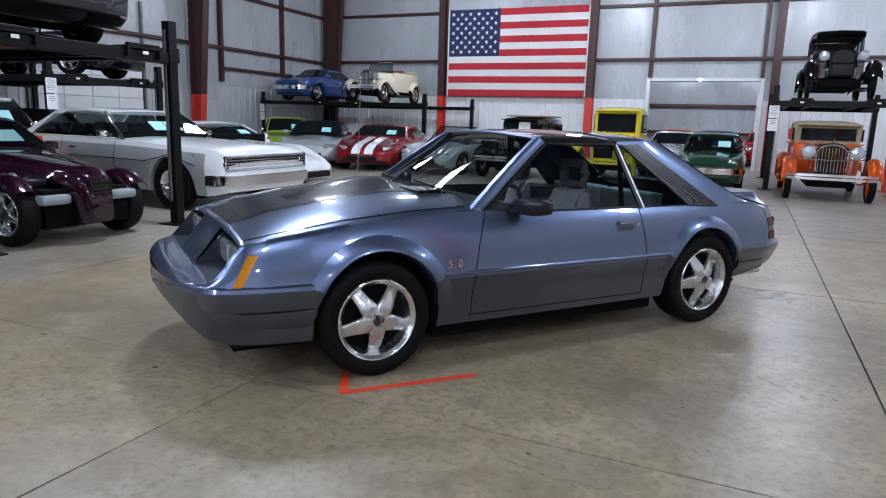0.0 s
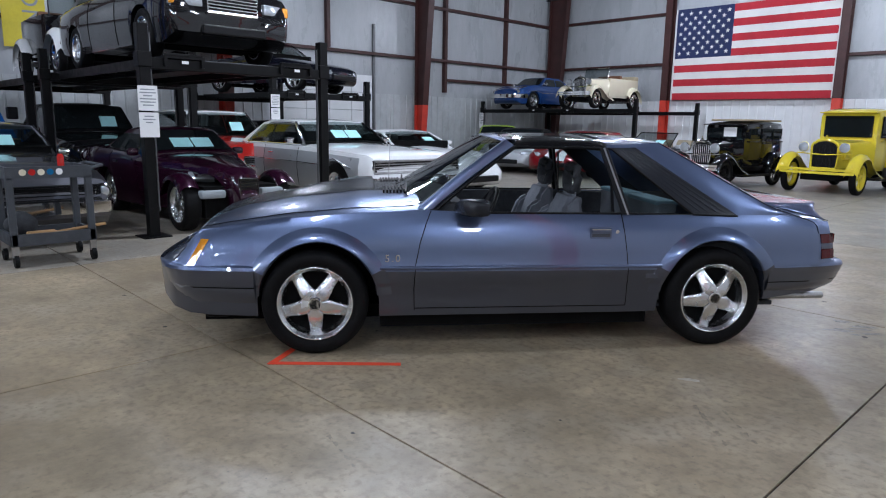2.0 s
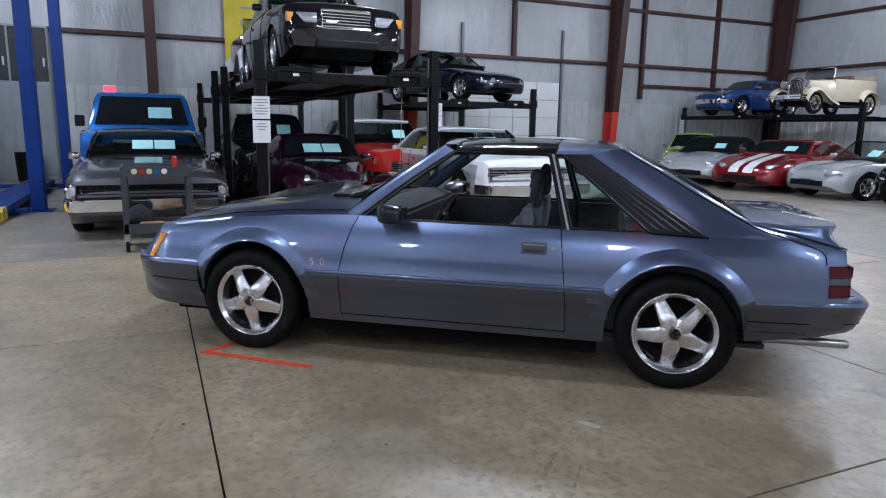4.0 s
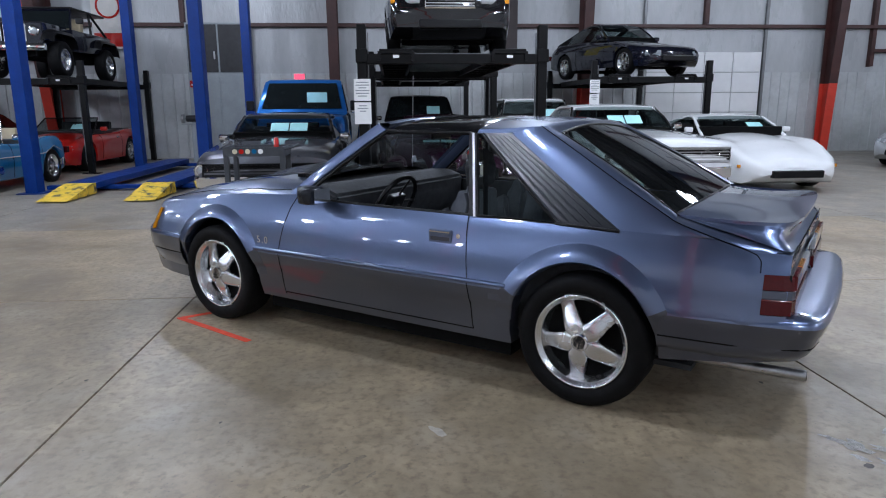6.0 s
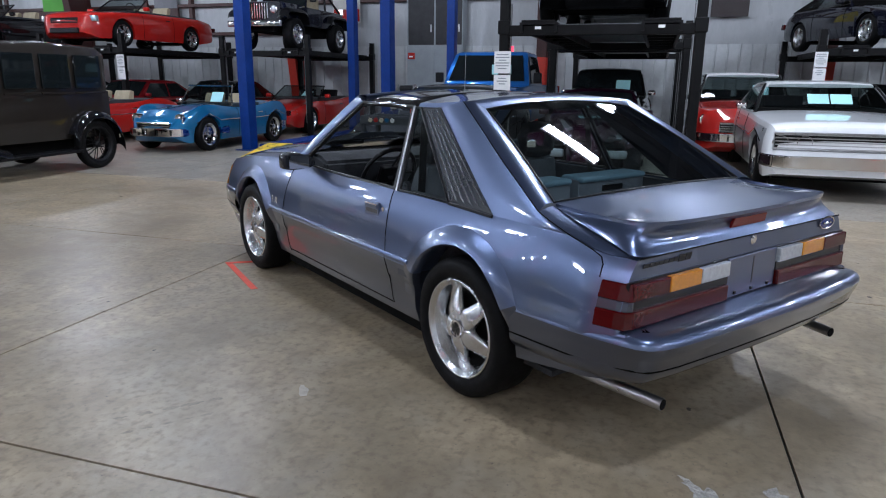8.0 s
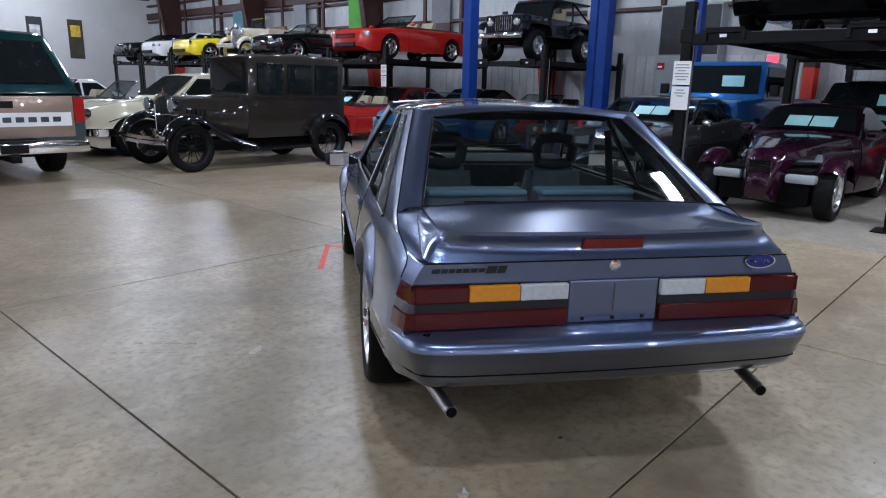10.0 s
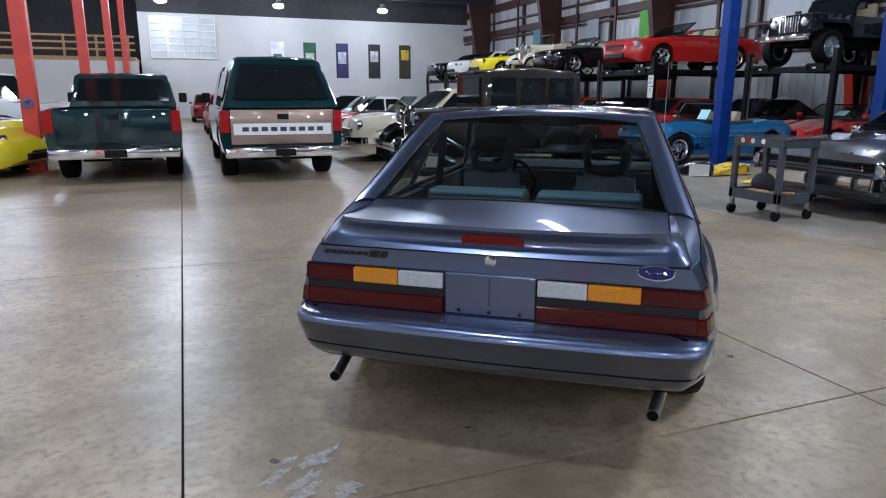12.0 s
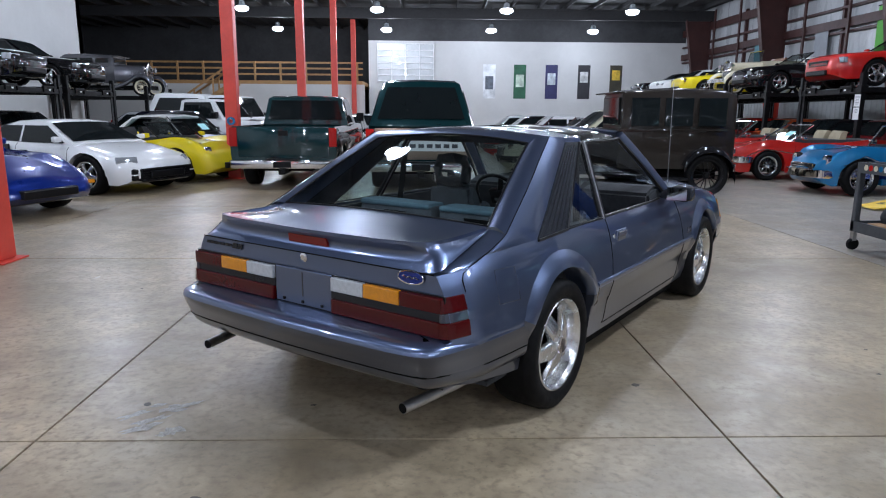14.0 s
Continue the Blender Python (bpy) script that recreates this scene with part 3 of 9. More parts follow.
def wheel_meshes(style, r, w):
    """Tyre and rim meshes for a wheel that turns about y, outer face towards +y."""
    key = (style, round(r, 3), round(w, 3))
    if key in WHEELS:
        return WHEELS[key]
    h = w / 2
    rim = {"wire": r * 0.66, "spoke": r * 0.74, "wood": r * 0.8, "steel": r * 0.60, "alloy": r * 0.68, "star": r * 0.705}[style]
    bm = bmesh.new()
    lathe(bm, [(rim, -h * 0.8), (rim + 0.012, -h * 0.95), (r * 0.9, -h), (r * 0.975, -h * 0.86), (r, -h * 0.6), (r, h * 0.6), (r * 0.975, h * 0.86), (r * 0.9, h), (rim + 0.012, h * 0.95), (rim, h * 0.8)], 40, closed=True)
    for f in bm.faces:
        f.smooth = True
    tyre = bpy.data.meshes.new("tyre")
    bmesh.ops.recalc_face_normals(bm, faces=bm.faces)
    bm.to_mesh(tyre)
    bm.free()
    tyre.materials.append(RUBBER)
    bm = bmesh.new()
    dish = {"star": 0.55, "alloy": 0.6}.get(style, 0.7)
    # barrel with its lip
    lathe(bm, [(rim + 0.004, -h * 0.8), (rim + 0.004, h * 0.85), (rim - 0.001, h * 0.93), (rim - 0.006, h * 0.93), (rim - 0.009, h * 0.885), (rim - 0.024, h * 0.80), (rim - 0.027, h * 0.75), (rim - 0.030, h * 0.46), (rim - 0.038, h * 0.38), (rim - 0.040, h * 0.15), (rim - 0.04, -h * 0.8)], 48, closed=True)
    if style in ("star", "alloy"):
        n = 5
        for k in range(n):
            a = math.tau * k / n + math.pi / 2
            ca, sa = math.cos(a), math.sin(a)

            def at(t, s, d, ca=ca, sa=sa):
                return (t * ca - s * sa, d, t * sa + s * ca)
            big = rim / 0.223
            if style == "star":
                rows = []
                valley = 0.080 * math.cos(math.pi / 5)
                for t, w, y in ((valley * 0.45, valley * 0.327, 0.90), (valley, valley * 0.727, 0.88), (0.092, 0.0440, 0.83), (0.122, 0.0395, 0.72), (0.152, 0.0360, 0.60), (0.178, 0.0340, 0.50), (0.197, 0.0345, 0.44)):
                    t, w, y = t * big, w * big, h * y
                    c = [at(t, -w, y - 0.03), at(t, -w, y - 0.006), at(t, -w * 0.92, y - 0.0005), at(t, -w * 0.45, y + 0.001), at(t, 0, y + 0.0025), at(t, w * 0.45, y + 0.001), at(t, w * 0.92, y - 0.0005), at(t, w, y - 0.006), at(t, w, y - 0.03)]
                    rows.append([bm.verts.new(q) for q in c])
                for p, q in zip(rows, rows[1:]):
                    for j in range(len(p) - 1):
                        bm.faces.new((p[j], p[j + 1], q[j + 1], q[j]))
                continue
            rows = []
            for t, s, y in ((0.045, 0.034, h * 0.74), (0.08, 0.042, h * 0.74), (0.12, 0.038, h * 0.69), (0.165, 0.034, h * 0.60), (0.193, 0.034, h * 0.50)):
                t, s = t * big, s * big * 0.75
                c = [at(t, -s, y - 0.05), at(t, -s, y - 0.006), at(t, -s * 0.86, y), at(t, 0, y + 0.002), at(t, s * 0.86, y), at(t, s, y - 0.006), at(t, s, y - 0.05)]
                rows.append([bm.verts.new(q) for q in c])
            for p, q in zip(rows, rows[1:]):
                for j in range(len(p) - 1):
                    bm.faces.new((p[j], p[j + 1], q[j + 1], q[j]))
        if style == "star":
            lathe(bm, [(0.044, h * 0.2), (0.044, h * 0.93), (0.040, h * 0.96), (0.03, h * 0.965)], 24)
        else:
            lathe(bm, [(0.075, h * 0.2), (0.075, h * 0.72), (0.066, h * 0.78), (0.03, h * 0.79)], 24)
    elif style in ("wire", "spoke", "wood"):
        n = {"wire": 28, "spoke": 16, "wood": 12}[style]
        rr = {"wire": 0.004, "spoke": 0.008, "wood": 0.018}[style]
        for k in range(n):
            a = math.tau * k / n
            off = 0.35 if k % 2 else -0.25
            b = a + (0.3 if k % 4 < 2 else -0.3) * (style != "wood")
            tube(bm, [(0.05 * math.cos(b), h * 0.5, 0.05 * math.sin(b)), ((rim - 0.02) * math.cos(a), h * off * (style != "wood"), (rim - 0.02) * math.sin(a))], rr, 4, False)
        lathe(bm, [(0.055, -h * 0.3), (0.055, h * 0.55), (0.04, h * 0.85), (0.02, h * 0.9)], 16)
    else:
        lathe(bm, [(rim - 0.03, h * 0.2), (rim * 0.86, h * 0.3), (rim * 0.7, h * 0.52), (rim * 0.45, h * 0.5), (rim * 0.3, h * 0.7), (0.02, h * 0.74)], 32)
    for f in bm.faces:
        f.smooth = True
    for e in bm.edges:
        if len(e.link_faces) == 2 and e.calc_face_angle(0) > radians(35):
            e.smooth = False
    bmesh.ops.recalc_face_normals(bm, faces=bm.faces)
    rim_me = bpy.data.meshes.new("rim")
    bm.to_mesh(rim_me)
    bm.free()
    bm = bmesh.new()
    # black backing disc, painting in the dark between the spokes
    deep = 0.24 if style == "star" else -0.1
    lathe(bm, [(0.02, h * deep), (rim - 0.036, h * deep), (rim - 0.036, h * (deep + 0.05)), (0.02, h * (deep + 0.05))], 28, closed=True)
    back = bpy.data.meshes.new("brake_disc")
    bm.to_mesh(back)
    bm.free()
    back.materials.append(UNDER)
    WHEELS[key] = (tyre, rim_me, back)
    return WHEELS[key]


def add_wheel(parent, style, r, w, x, y, z, material, steer=0.0, spin=0.0):
    tyre, rim_me, back = wheel_meshes(style, r, w)
    key = rim_me.name + material.name
    if key not in WHEELS:
        WHEELS[key] = rim_me.copy()
        WHEELS[key].name = "rim"
        WHEELS[key].materials.clear()
        WHEELS[key].materials.append(material)
    side = 0 if y > 0 else 180
    ob = new("wheel")
    ob.parent = parent
    ob.matrix_basis = pose(x, y, z, 0, 0, side + steer) @ pose(0, 0, 0, 0, spin, 0)
    reuse("tyre", tyre, ob)
    reuse("rim", WHEELS[key], ob)
    if style in ("star", "alloy", "steel"):
        reuse("brake_disc", back, ob)
    return ob


# ---- a car of the post-war shape ----
def car(name, label, at, head, L=4.4, W=1.75, H=1.3, wb=2.5, fo=0.85, wr=0.31, ww=0.19, rim="alloy", rim_mat=None, top=None, plan=None,
        sill=0.2, belt=0.82, cab=(0.33, 0.46, 0.70, 0.86), roof=True, roof_mat=None, body=None, low=None, low_z=0.0, low_x=0.35, glass=None, lamps="rect", lamp_z=0.6,
        lamp_y=0.62, lamp_r=0.085, grille=None, bumper="body", bump_z=0.45, sheet=0, seats=TAN, tails=True, stripes=None, scoop=None, category="car", group="", tilt=0.0,
        crown=0.05, nose_low=0.3, tail_low=0.35, airy=False, wing=0.0, mirror=True, arch=0.05, tumble=0.9, bed=None, bump_h=0.07):
    """One car, front towards local +x. top and plan: (share of the length from the front, height or share of the width)."""
    rim_mat = rim_mat or ALLOY
    ob = thing(name, label, category, pose(*at, 0, tilt, head), group)
    xf = wb / 2 + fo
    xr = xf - L
    top = top or [(0, 0.5), (0.015, 0.66), (0.06, 0.72), (0.3, belt), (0.86, belt + 0.02), (0.97, belt - 0.04), (0.99, belt - 0.1), (1, 0.6)]
    plan = plan or [(0, 0.60), (0.02, 0.80), (0.06, 0.92), (0.16, 0.985), (0.5, 1.0), (0.85, 0.98), (0.95, 0.92), (0.985, 0.82), (1, 0.68)]
    us = sorted(set([0, .004, .01, .02, .035, .06, .09, .13, .18, .25, .32, .4, .5, .6, .68, .76, .83, .88, .92, .955, .975, .988, .996, 1.0]
                    + [(xf - (s * wb / 2 + d * (wr + arch))) / L for s in (1, -1) for d in (-1.06, -1, -.95, -.85, -.7, -.45, -.15, .15, .45, .7, .85, .95, 1, 1.06)]))
    us = [u for u in us if 0 <= u <= 1]

    def half(x):
        return lin((xf - x) / L, plan) * W / 2

    def high(x):
        return lin((xf - x) / L, top)

    def under(x):
        u = (xf - x) / L
        z = lin(u, [(0, nose_low), (0.05, max(sill - 0.03, 0.14)), (0.2, sill), (0.82, sill), (0.95, sill + 0.08), (1, tail_low)])
        for ax in (wb / 2, -wb / 2):
            d = abs(x - ax) / (wr + arch)
            if d < 1:
                z = max(z, wr + (wr + arch) * math.sqrt(1 - d * d) - 0.01)
        return min(z, high(x) - 0.05)

    stations = []
    for u in us:
        x = xf - u * L
        w, zt, zl = half(x), high(x), under(x)
        h = zt - zl
        rest = lambda f: max(zl, sill + (zt - sill) * f)
        if wing:
            up = wing * max(math.exp(-((x - wb / 2 - 0.05) / 0.52) ** 2), 0.75 * math.exp(-((x + wb / 2 - 0.02) / 0.46) ** 2)) * min(1.0, 8 * u, 8 * (1 - u))
            stations.append((x, [(0, zl), (w * 0.8, zl), (w * 0.955, zl), (w * 0.985, max(zl, rest(0.25))), (w, max(zl, rest(0.5))), (w * 0.995, max(zl, rest(0.72) + up * 0.3)), (w * 0.965, max(zl, rest(0.88) + up * 0.7)),
                                 (w * 0.90, zt - 0.012 + up), (w * 0.80, zt - 0.004 + up * 0.9), (w * 0.66, zt - 0.012 + up * 0.25), (w * 0.5, zt + crown * 0.35), (w * 0.28, zt + crown * 0.85), (0, zt + crown)]))
            continue
        stations.append((x, [(0, zl), (w * 0.8, zl), (w * 0.955, zl), (w * 0.985, max(zl, rest(0.25))), (w, max(zl, rest(0.5))), (w * 0.992, max(zl, rest(0.72))), (w * 0.965, max(zl, rest(0.9))),
                             (w * tumble, zt), (w * tumble * 0.8, zt + crown * 0.5), (w * 0.4, zt + crown * 0.9), (0, zt + crown)]))
    def lower(c):
        return c.z <= low_z and c.x < xf - low_x
    bm = loft(bmesh.new(), stations, keep=(lambda c: not lower(c)) if low else None)
    part("body", bm, body, ob, smooth=True)
    if low:
        part("lower_body", loft(bmesh.new(), stations, keep=lower), low, ob, smooth=True)
    if stripes:
        bm = bmesh.new()
        for s in (-1, 1):
            rows = [[(x, s * y, st[-1][1] - crown * 0.1 * abs(y) / 0.3 + 0.004) for y in (0.06, 0.3)] for x, st in stations]
            vs = [[bm.verts.new(q) for q in r] for r in rows]
            for a, b in zip(vs, vs[1:]):
                bm.faces.new((a[0], a[1], b[1], b[0]))
        part("racing_stripes", bm, stripes, ob, "two painted racing stripes")
    for y in scoop or ():
        bm = bmesh.new()
        x0 = xf - 0.16 * L
        slab(bm, [(x0, 0.0), (x0 - 0.05, 0.055), (x0 - 0.45, 0.03), (x0 - 0.5, 0)], 0.26, lambda a, b, d, y=y: (a, y + d, high(a) + crown * 0.7 + b))
        part("hood_scoop", bm, body, ob, smooth=True)

    def front_x(y, z, rear=False):
        rows = stations[::-1] if rear else stations
        for x, st in rows:
            if half(x) * 0.97 >= abs(y) and high(x) + crown * 0.4 >= z and under(x) <= z + 0.02:
                return x
        return xr if rear else xf

    def skin(x, f):
        """The flank at a place along the car and a share of the height over the sill."""
        w, zt = half(x), high(x)
        z = max(under(x), sill + (zt - sill) * f)
        return w * lin(f, [(0, .955), (.25, .985), (.5, 1), (.72, .992), (.9, .965), (1, tumble)]) + .0015, z

    for s in (1, -1):
        ua = cab[0] + .015
        ub = min(ua + 1.15 / L, .66)
        for u in (ua, ub):
            x = xf - u * L
            part("door_seam", tube(bmesh.new(), [(x, s * skin(x, f)[0], skin(x, f)[1]) for f in (.04, .25, .5, .72, .9, .98)], .005, 4, False), UNDER, ob)
        x = xf - (ub - .045) * L
        y, z = skin(x, .8)
        part("door_handle", boxes((x - .08, x + .08, s * y - .015, s * y + .015, z - .015, z + .012), bevel=.006), CHROME if bumper == "chrome" else BLACK_TRIM, ob)
        if bumper == "chrome":
            run = [xf - (.09 + .085 * k) * L for k in range(10)]
            part("side_trim", tube(bmesh.new(), [(x, s * (skin(x, .62)[0] + .004), max(under(x) + .03, skin(x, .62)[1])) for x in run], .009, 5), CHROME, ob)
    if bumper != "chrome":
        for rear in (False, True):
            x = front_x(.45, sill + .16, rear)
            sg = -1 if rear else 1
            part("lower_intake" if not rear else "rear_valance", boxes((x - .06, x + .06, -.42, .42, sill + .08, sill + .2), bevel=.02), BLACK_TRIM, ob)
    # greenhouse
    xa, xb, xc, xd = (xf - u * L for u in cab)
    gl = glass or GLASS_DARK
    za, zd = high(xa) + crown * 0.6, high(xd) + crown * 0.6
    wb0, wr0 = W / 2 * tumble * 0.97, W / 2 * 0.70

    def side_y(z):
        f = (z - belt) / max(0.05, H - belt)
        return wb0 + (wr0 - wb0) * min(1.0, max(0.0, f)) ** 1.15

    if airy:
        gl = GLASS_CABIN
    if roof:
        rm = roof_mat or body
        bm = bmesh.new()
        st = []
        for x, zt in ((xa, za), ((xa * 2 + xb) / 3, (za * 2 + H) / 3 - 0.022), ((xa + xb * 2) / 3, (za + H * 2) / 3 - 0.034), (xb, H - 0.03), (xb - 0.12 * (xb - xc) - 0.05, H - 0.006), ((xb + xc) / 2, H), (xc + 0.1, H - 0.012), (xc, H - 0.04), ((xc + xd) / 2, (H + zd) / 2 - 0.034), (xd, zd)):
            y = side_y(zt)
            st.append((x, [(side_y(belt - 0.05), belt - 0.06), (side_y((zt + belt) / 2), max(belt - 0.05, (zt + belt) / 2)), (y, zt - 0.012), (y - 0.05, zt + 0.006), (y * 0.5, zt + 0.022), (0, zt + 0.028)]))
        if not airy:
            part("cabin", loft(bm, st), rm, ob, smooth=True)
        else:
            # roof, pillars, seats over a black slab standing in for the dark cabin
            bm.free()
            part("roof", loft(bmesh.new(), [(x, [(0, q[2][1] - 0.04), (q[2][0] - 0.03, q[2][1] - 0.035), (q[2][0] + 0.004, q[2][1] - 0.03)] + q[2:]) for x, q in st[3:8]]), rm, ob, smooth=True)
            lean_a, lean_d = (xb - xa) / (H - 0.03 - za), (xc - xd) / (H - 0.04 - zd)
            for s in (1, -1):
                ya, yb = s * (side_y(za) - 0.02), s * (side_y(H - 0.06) - 0.015)
                part("screen_pillar", tube(bmesh.new(), [(xa + 0.02, ya, za - 0.05), ((xa + xb) / 2, (ya + yb) / 2 + s * 0.012, (za + H) / 2 - 0.02), (xb, yb, H - 0.045)], [0.032, 0.028, 0.026], 8), CHROME if bumper == "chrome" else rm, ob, smooth=True)
                zt = H - 0.05
                xt = xc - (H - 0.04 - zt) * lean_d
                pillar = min(0.24, (xa - xd) * 0.11)
                bm2 = bmesh.new()
                slab(bm2, [(xt, zt), (xd, zd - 0.03), (xd + pillar + 0.14, belt - 0.03), (xd + pillar + 0.10, belt + 0.10), (xt + pillar, zt)], 0.05, lambda a, b, d, s=s: (a, s * (side_y(b) - 0.022 + d), b))
                part("rear_pillar", bm2, rm, ob, smooth=True)
                part("window_rail", tube(bmesh.new(), [(xa - 0.05, s * (side_y(belt) + 0.004), belt + 0.045), ((xa + xd) / 2, s * (side_y(belt) + 0.006), belt + 0.045), (xd + pillar + 0.1, s * (side_y(belt) + 0.004), belt + 0.045)], 0.010, 6), CHROME if bumper == "chrome" else BLACK_TRIM, ob)
                for f in (0.40, 0.72):
                    xs2 = xa + (xd - xa) * f - 0.05
                    bm2 = bmesh.new()
                    slab(bm2, [(xs2 - 0.06, belt - 0.02), (xs2 + 0.10, belt - 0.02), (xs2 - 0.02, belt + 0.24), (xs2 - 0.12, belt + 0.24)], W * 0.27, lambda a, b, d, s=s: (a, s * W * 0.19 + d, b))
                    part("seat", bm2, CLOTH_DARK, ob, smooth=True)
            # slab lies at belt height; its black paints in the unlit inside
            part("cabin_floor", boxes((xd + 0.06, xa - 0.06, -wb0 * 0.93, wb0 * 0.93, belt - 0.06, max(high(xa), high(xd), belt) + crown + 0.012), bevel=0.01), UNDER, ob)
            part("steering_wheel", tube(bmesh.new(), [(xa - 0.42 + 0.05 * math.sin(k * math.tau / 16), W * 0.19 + 0.17 * math.cos(k * math.tau / 16), belt + 0.08 + 0.15 * math.sin(k * math.tau / 16)) for k in range(17)], 0.011, 5), BLACK_TRIM, ob)

        def pane(nm, p, off):
            bm2 = bmesh.new()
            slab(bm2, p, 0.012, off)
            return part(nm, bm2, gl, ob)
        lay = 0.035
        for nm, (x0, z0), (x1, z1), sg in (("windscreen", (xa, za), (xb, H - 0.03), 1), ("rear_window", (xd, zd), (xc, H - 0.04), -1)):
            d = Vector((x1 - x0, 0, z1 - z0))
            ln = d.length
            d.normalize()
            nrm = Vector((-d.z * sg, 0, d.x * sg)) * (1 if d.x * sg > 0 else -1)
            if nrm.z < 0:
                nrm = -nrm
            fa, fb = 0.10, 0.93
            rows = []
            bm2 = bmesh.new()
            for f in (fa, 0.5, fb):
                c = Vector((x0, 0, z0)) + d * ln * f + nrm * 0.016
                y = side_y(c.z) - 0.05
                rows.append([bm2.verts.new((c.x, yy, c.z + 0.02 * (1 - (yy / y) ** 2))) for yy in (-y, -y * 0.5, 0, y * 0.5, y)])
            for a, b in zip(rows, rows[1:]):
                for j in range(4):
                    bm2.faces.new((a[j], a[j + 1], b[j + 1], b[j]))
            part(nm, bm2, gl, ob, smooth=True)
        ztop, zbot = H - 0.085, belt + 0.045
        fx = lambda z, p, q, zp, zq: p + (q - p) * (z - zp) / (zq - zp)
        fa = [fx(z, xa, xb, za, H - 0.03) for z in (zbot, ztop)]
        fd = [fx(z, xd, xc, zd, H - 0.04) for z in (zbot, ztop)]
        xm = fa[1] * 0.45 + fd[1] * 0.55 if cab[2] - cab[1] > 0.14 else None
        quads = []
        if xm is None or bed:
            quads.append([(fa[0] - 0.16, zbot), (fa[1] - 0.07, ztop), (fd[1] + 0.09, ztop), (fd[0] + 0.2, zbot)])
        else:
            quads.append([(fa[0] - 0.16, zbot), (fa[1] - 0.07, ztop), (xm + 0.03, ztop), (xm + 0.03, zbot)])
            quads.append([(xm - 0.03, zbot), (xm - 0.03, ztop), (fd[1] + 0.09, ztop), (min(xm - 0.1, fd[0] + 0.28), zbot)])
        for s in (1, -1):
            for q in quads:
                pane("side_window", q, lambda a, b, d, s=s: (a, s * (side_y(b) + 0.006 + d), b))
    else:
        # open cockpit: windscreen, flat dark panel standing in for the well, seats and wheel
        part("cockpit", boxes((xd, xa - 0.1, -W * 0.36, W * 0.36, belt - 0.1, belt + crown + 0.02), bevel=0.02), CLOTH_DARK, ob)
        bm = bmesh.new()
        y0, y1 = W * 0.40, W * 0.34
        pts = [(xa, -y0, za - 0.03), (xb, -y1, H), (xb, y1, H), (xa, y0, za - 0.03)]
        tube(bm, pts, 0.018, 6)
        part("windscreen_frame", bm, CHROME if bumper == "chrome" else BLACK_TRIM, ob)
        bm = bmesh.new()
        bm.faces.new([bm.verts.new(p) for p in pts])
        part("windscreen", bm, GLASS_FRONT, ob, shadow=False)
        xs = (xa + xd) / 2 - 0.1
        for y in (-W * 0.19, W * 0.19):
            bm = bmesh.new()
            slab(bm, [(xs - 0.1, belt - 0.1), (xs + 0.08, belt - 0.1), (xs - 0.02, belt + 0.2), (xs - 0.07, belt + 0.26), (xs - 0.16, belt + 0.24)], W * 0.26, lambda a, b, d, y=y: (a, y + d, b))
            part("seat", bm, seats, ob, smooth=True)
        bm = bmesh.new()
        tube(bm, [(xa - 0.28 + 0.03 * math.sin(k * math.tau / 16), W * 0.19 + 0.17 * math.cos(k * math.tau / 16), belt + 0.1 + 0.17 * math.sin(k * math.tau / 16)) for k in range(17)], 0.012, 5)
        part("steering_wheel", bm, BLACK_TRIM, ob)
    if sheet:
        f = 0.35
        c = Vector((xa + (xb - xa) * f, 0, za + (H - za) * f))
        for k in range(sheet):
            y = W * 0.12 * (1 if sheet > 1 else 1.4) + (-k * 0.30)
            bm = bmesh.new()
            d = Vector((xb - xa, 0, H - za)).normalized()
            n2 = Vector((d.z, 0, -d.x)) * (1 if d.z > 0 else -1)
            n2 = Vector((abs(d.z), 0, abs(d.x)))
            bm.faces.new([bm.verts.new(c + n2 * 0.032 + d * a + Vector((0, y + b, 0))) for a, b in ((-0.1, -0.14), (-0.1, 0.14), (0.12, 0.14), (0.12, -0.14))])
            part("window_sheet", bm, PAPER_CYAN, ob, "pale cyan information sheet in the windscreen")
    # lamps
    for s in (1, -1):
        ys = [lamp_y] if lamps != "round4" else [lamp_y + 0.11, lamp_y - 0.12]
        if lamps == "none":
            y = s * 0.66 * W / 1.75
            x = front_x(abs(y), lamp_z)
            part("turn_lamp", boxes((x - 0.06, x + 0.006, y - 0.13, y + 0.13, lamp_z - 0.03, lamp_z + 0.025), bevel=0.01), LENS_AMBER, ob)
            ys = []
        for yv in ys:
            y = s * yv * W / 1.75
            x = front_x(abs(y) + lamp_r * 0.4, lamp_z)
            if lamps in ("round", "round4"):
                m = pose(x - 0.025, y, lamp_z, 0, 0, -90)
                bm = lathe(bmesh.new(), [(lamp_r * 1.12, -0.08), (lamp_r * 1.15, 0.035), (lamp_r * 1.0, 0.045), (lamp_r * 0.97, 0.03)], 20, m)
                hl = part("headlight", bm, CHROME, ob, smooth=True)
                bm = lathe(bmesh.new(), [(lamp_r * 0.98, 0.0), (lamp_r * 0.98, 0.022), (lamp_r * 0.7, 0.031), (0.01, 0.035)], 20, m)
                part("lens", bm, LENS, hl, smooth=True)
            else:
                wy, hz = (0.2, 0.065) if lamps == "rect" else (0.17, 0.055)
                bm = bmesh.new()
                box(bm, -0.10, 0.016, -wy, wy, -hz, hz, bevel=0.012, m=pose(x - 0.008, y, lamp_z, 0, 0 if lamps == "rect" else -35, s * (12 if lamps == "rect" else 35)))
                hl = part("headlight", bm, LENS, ob, smooth=True)
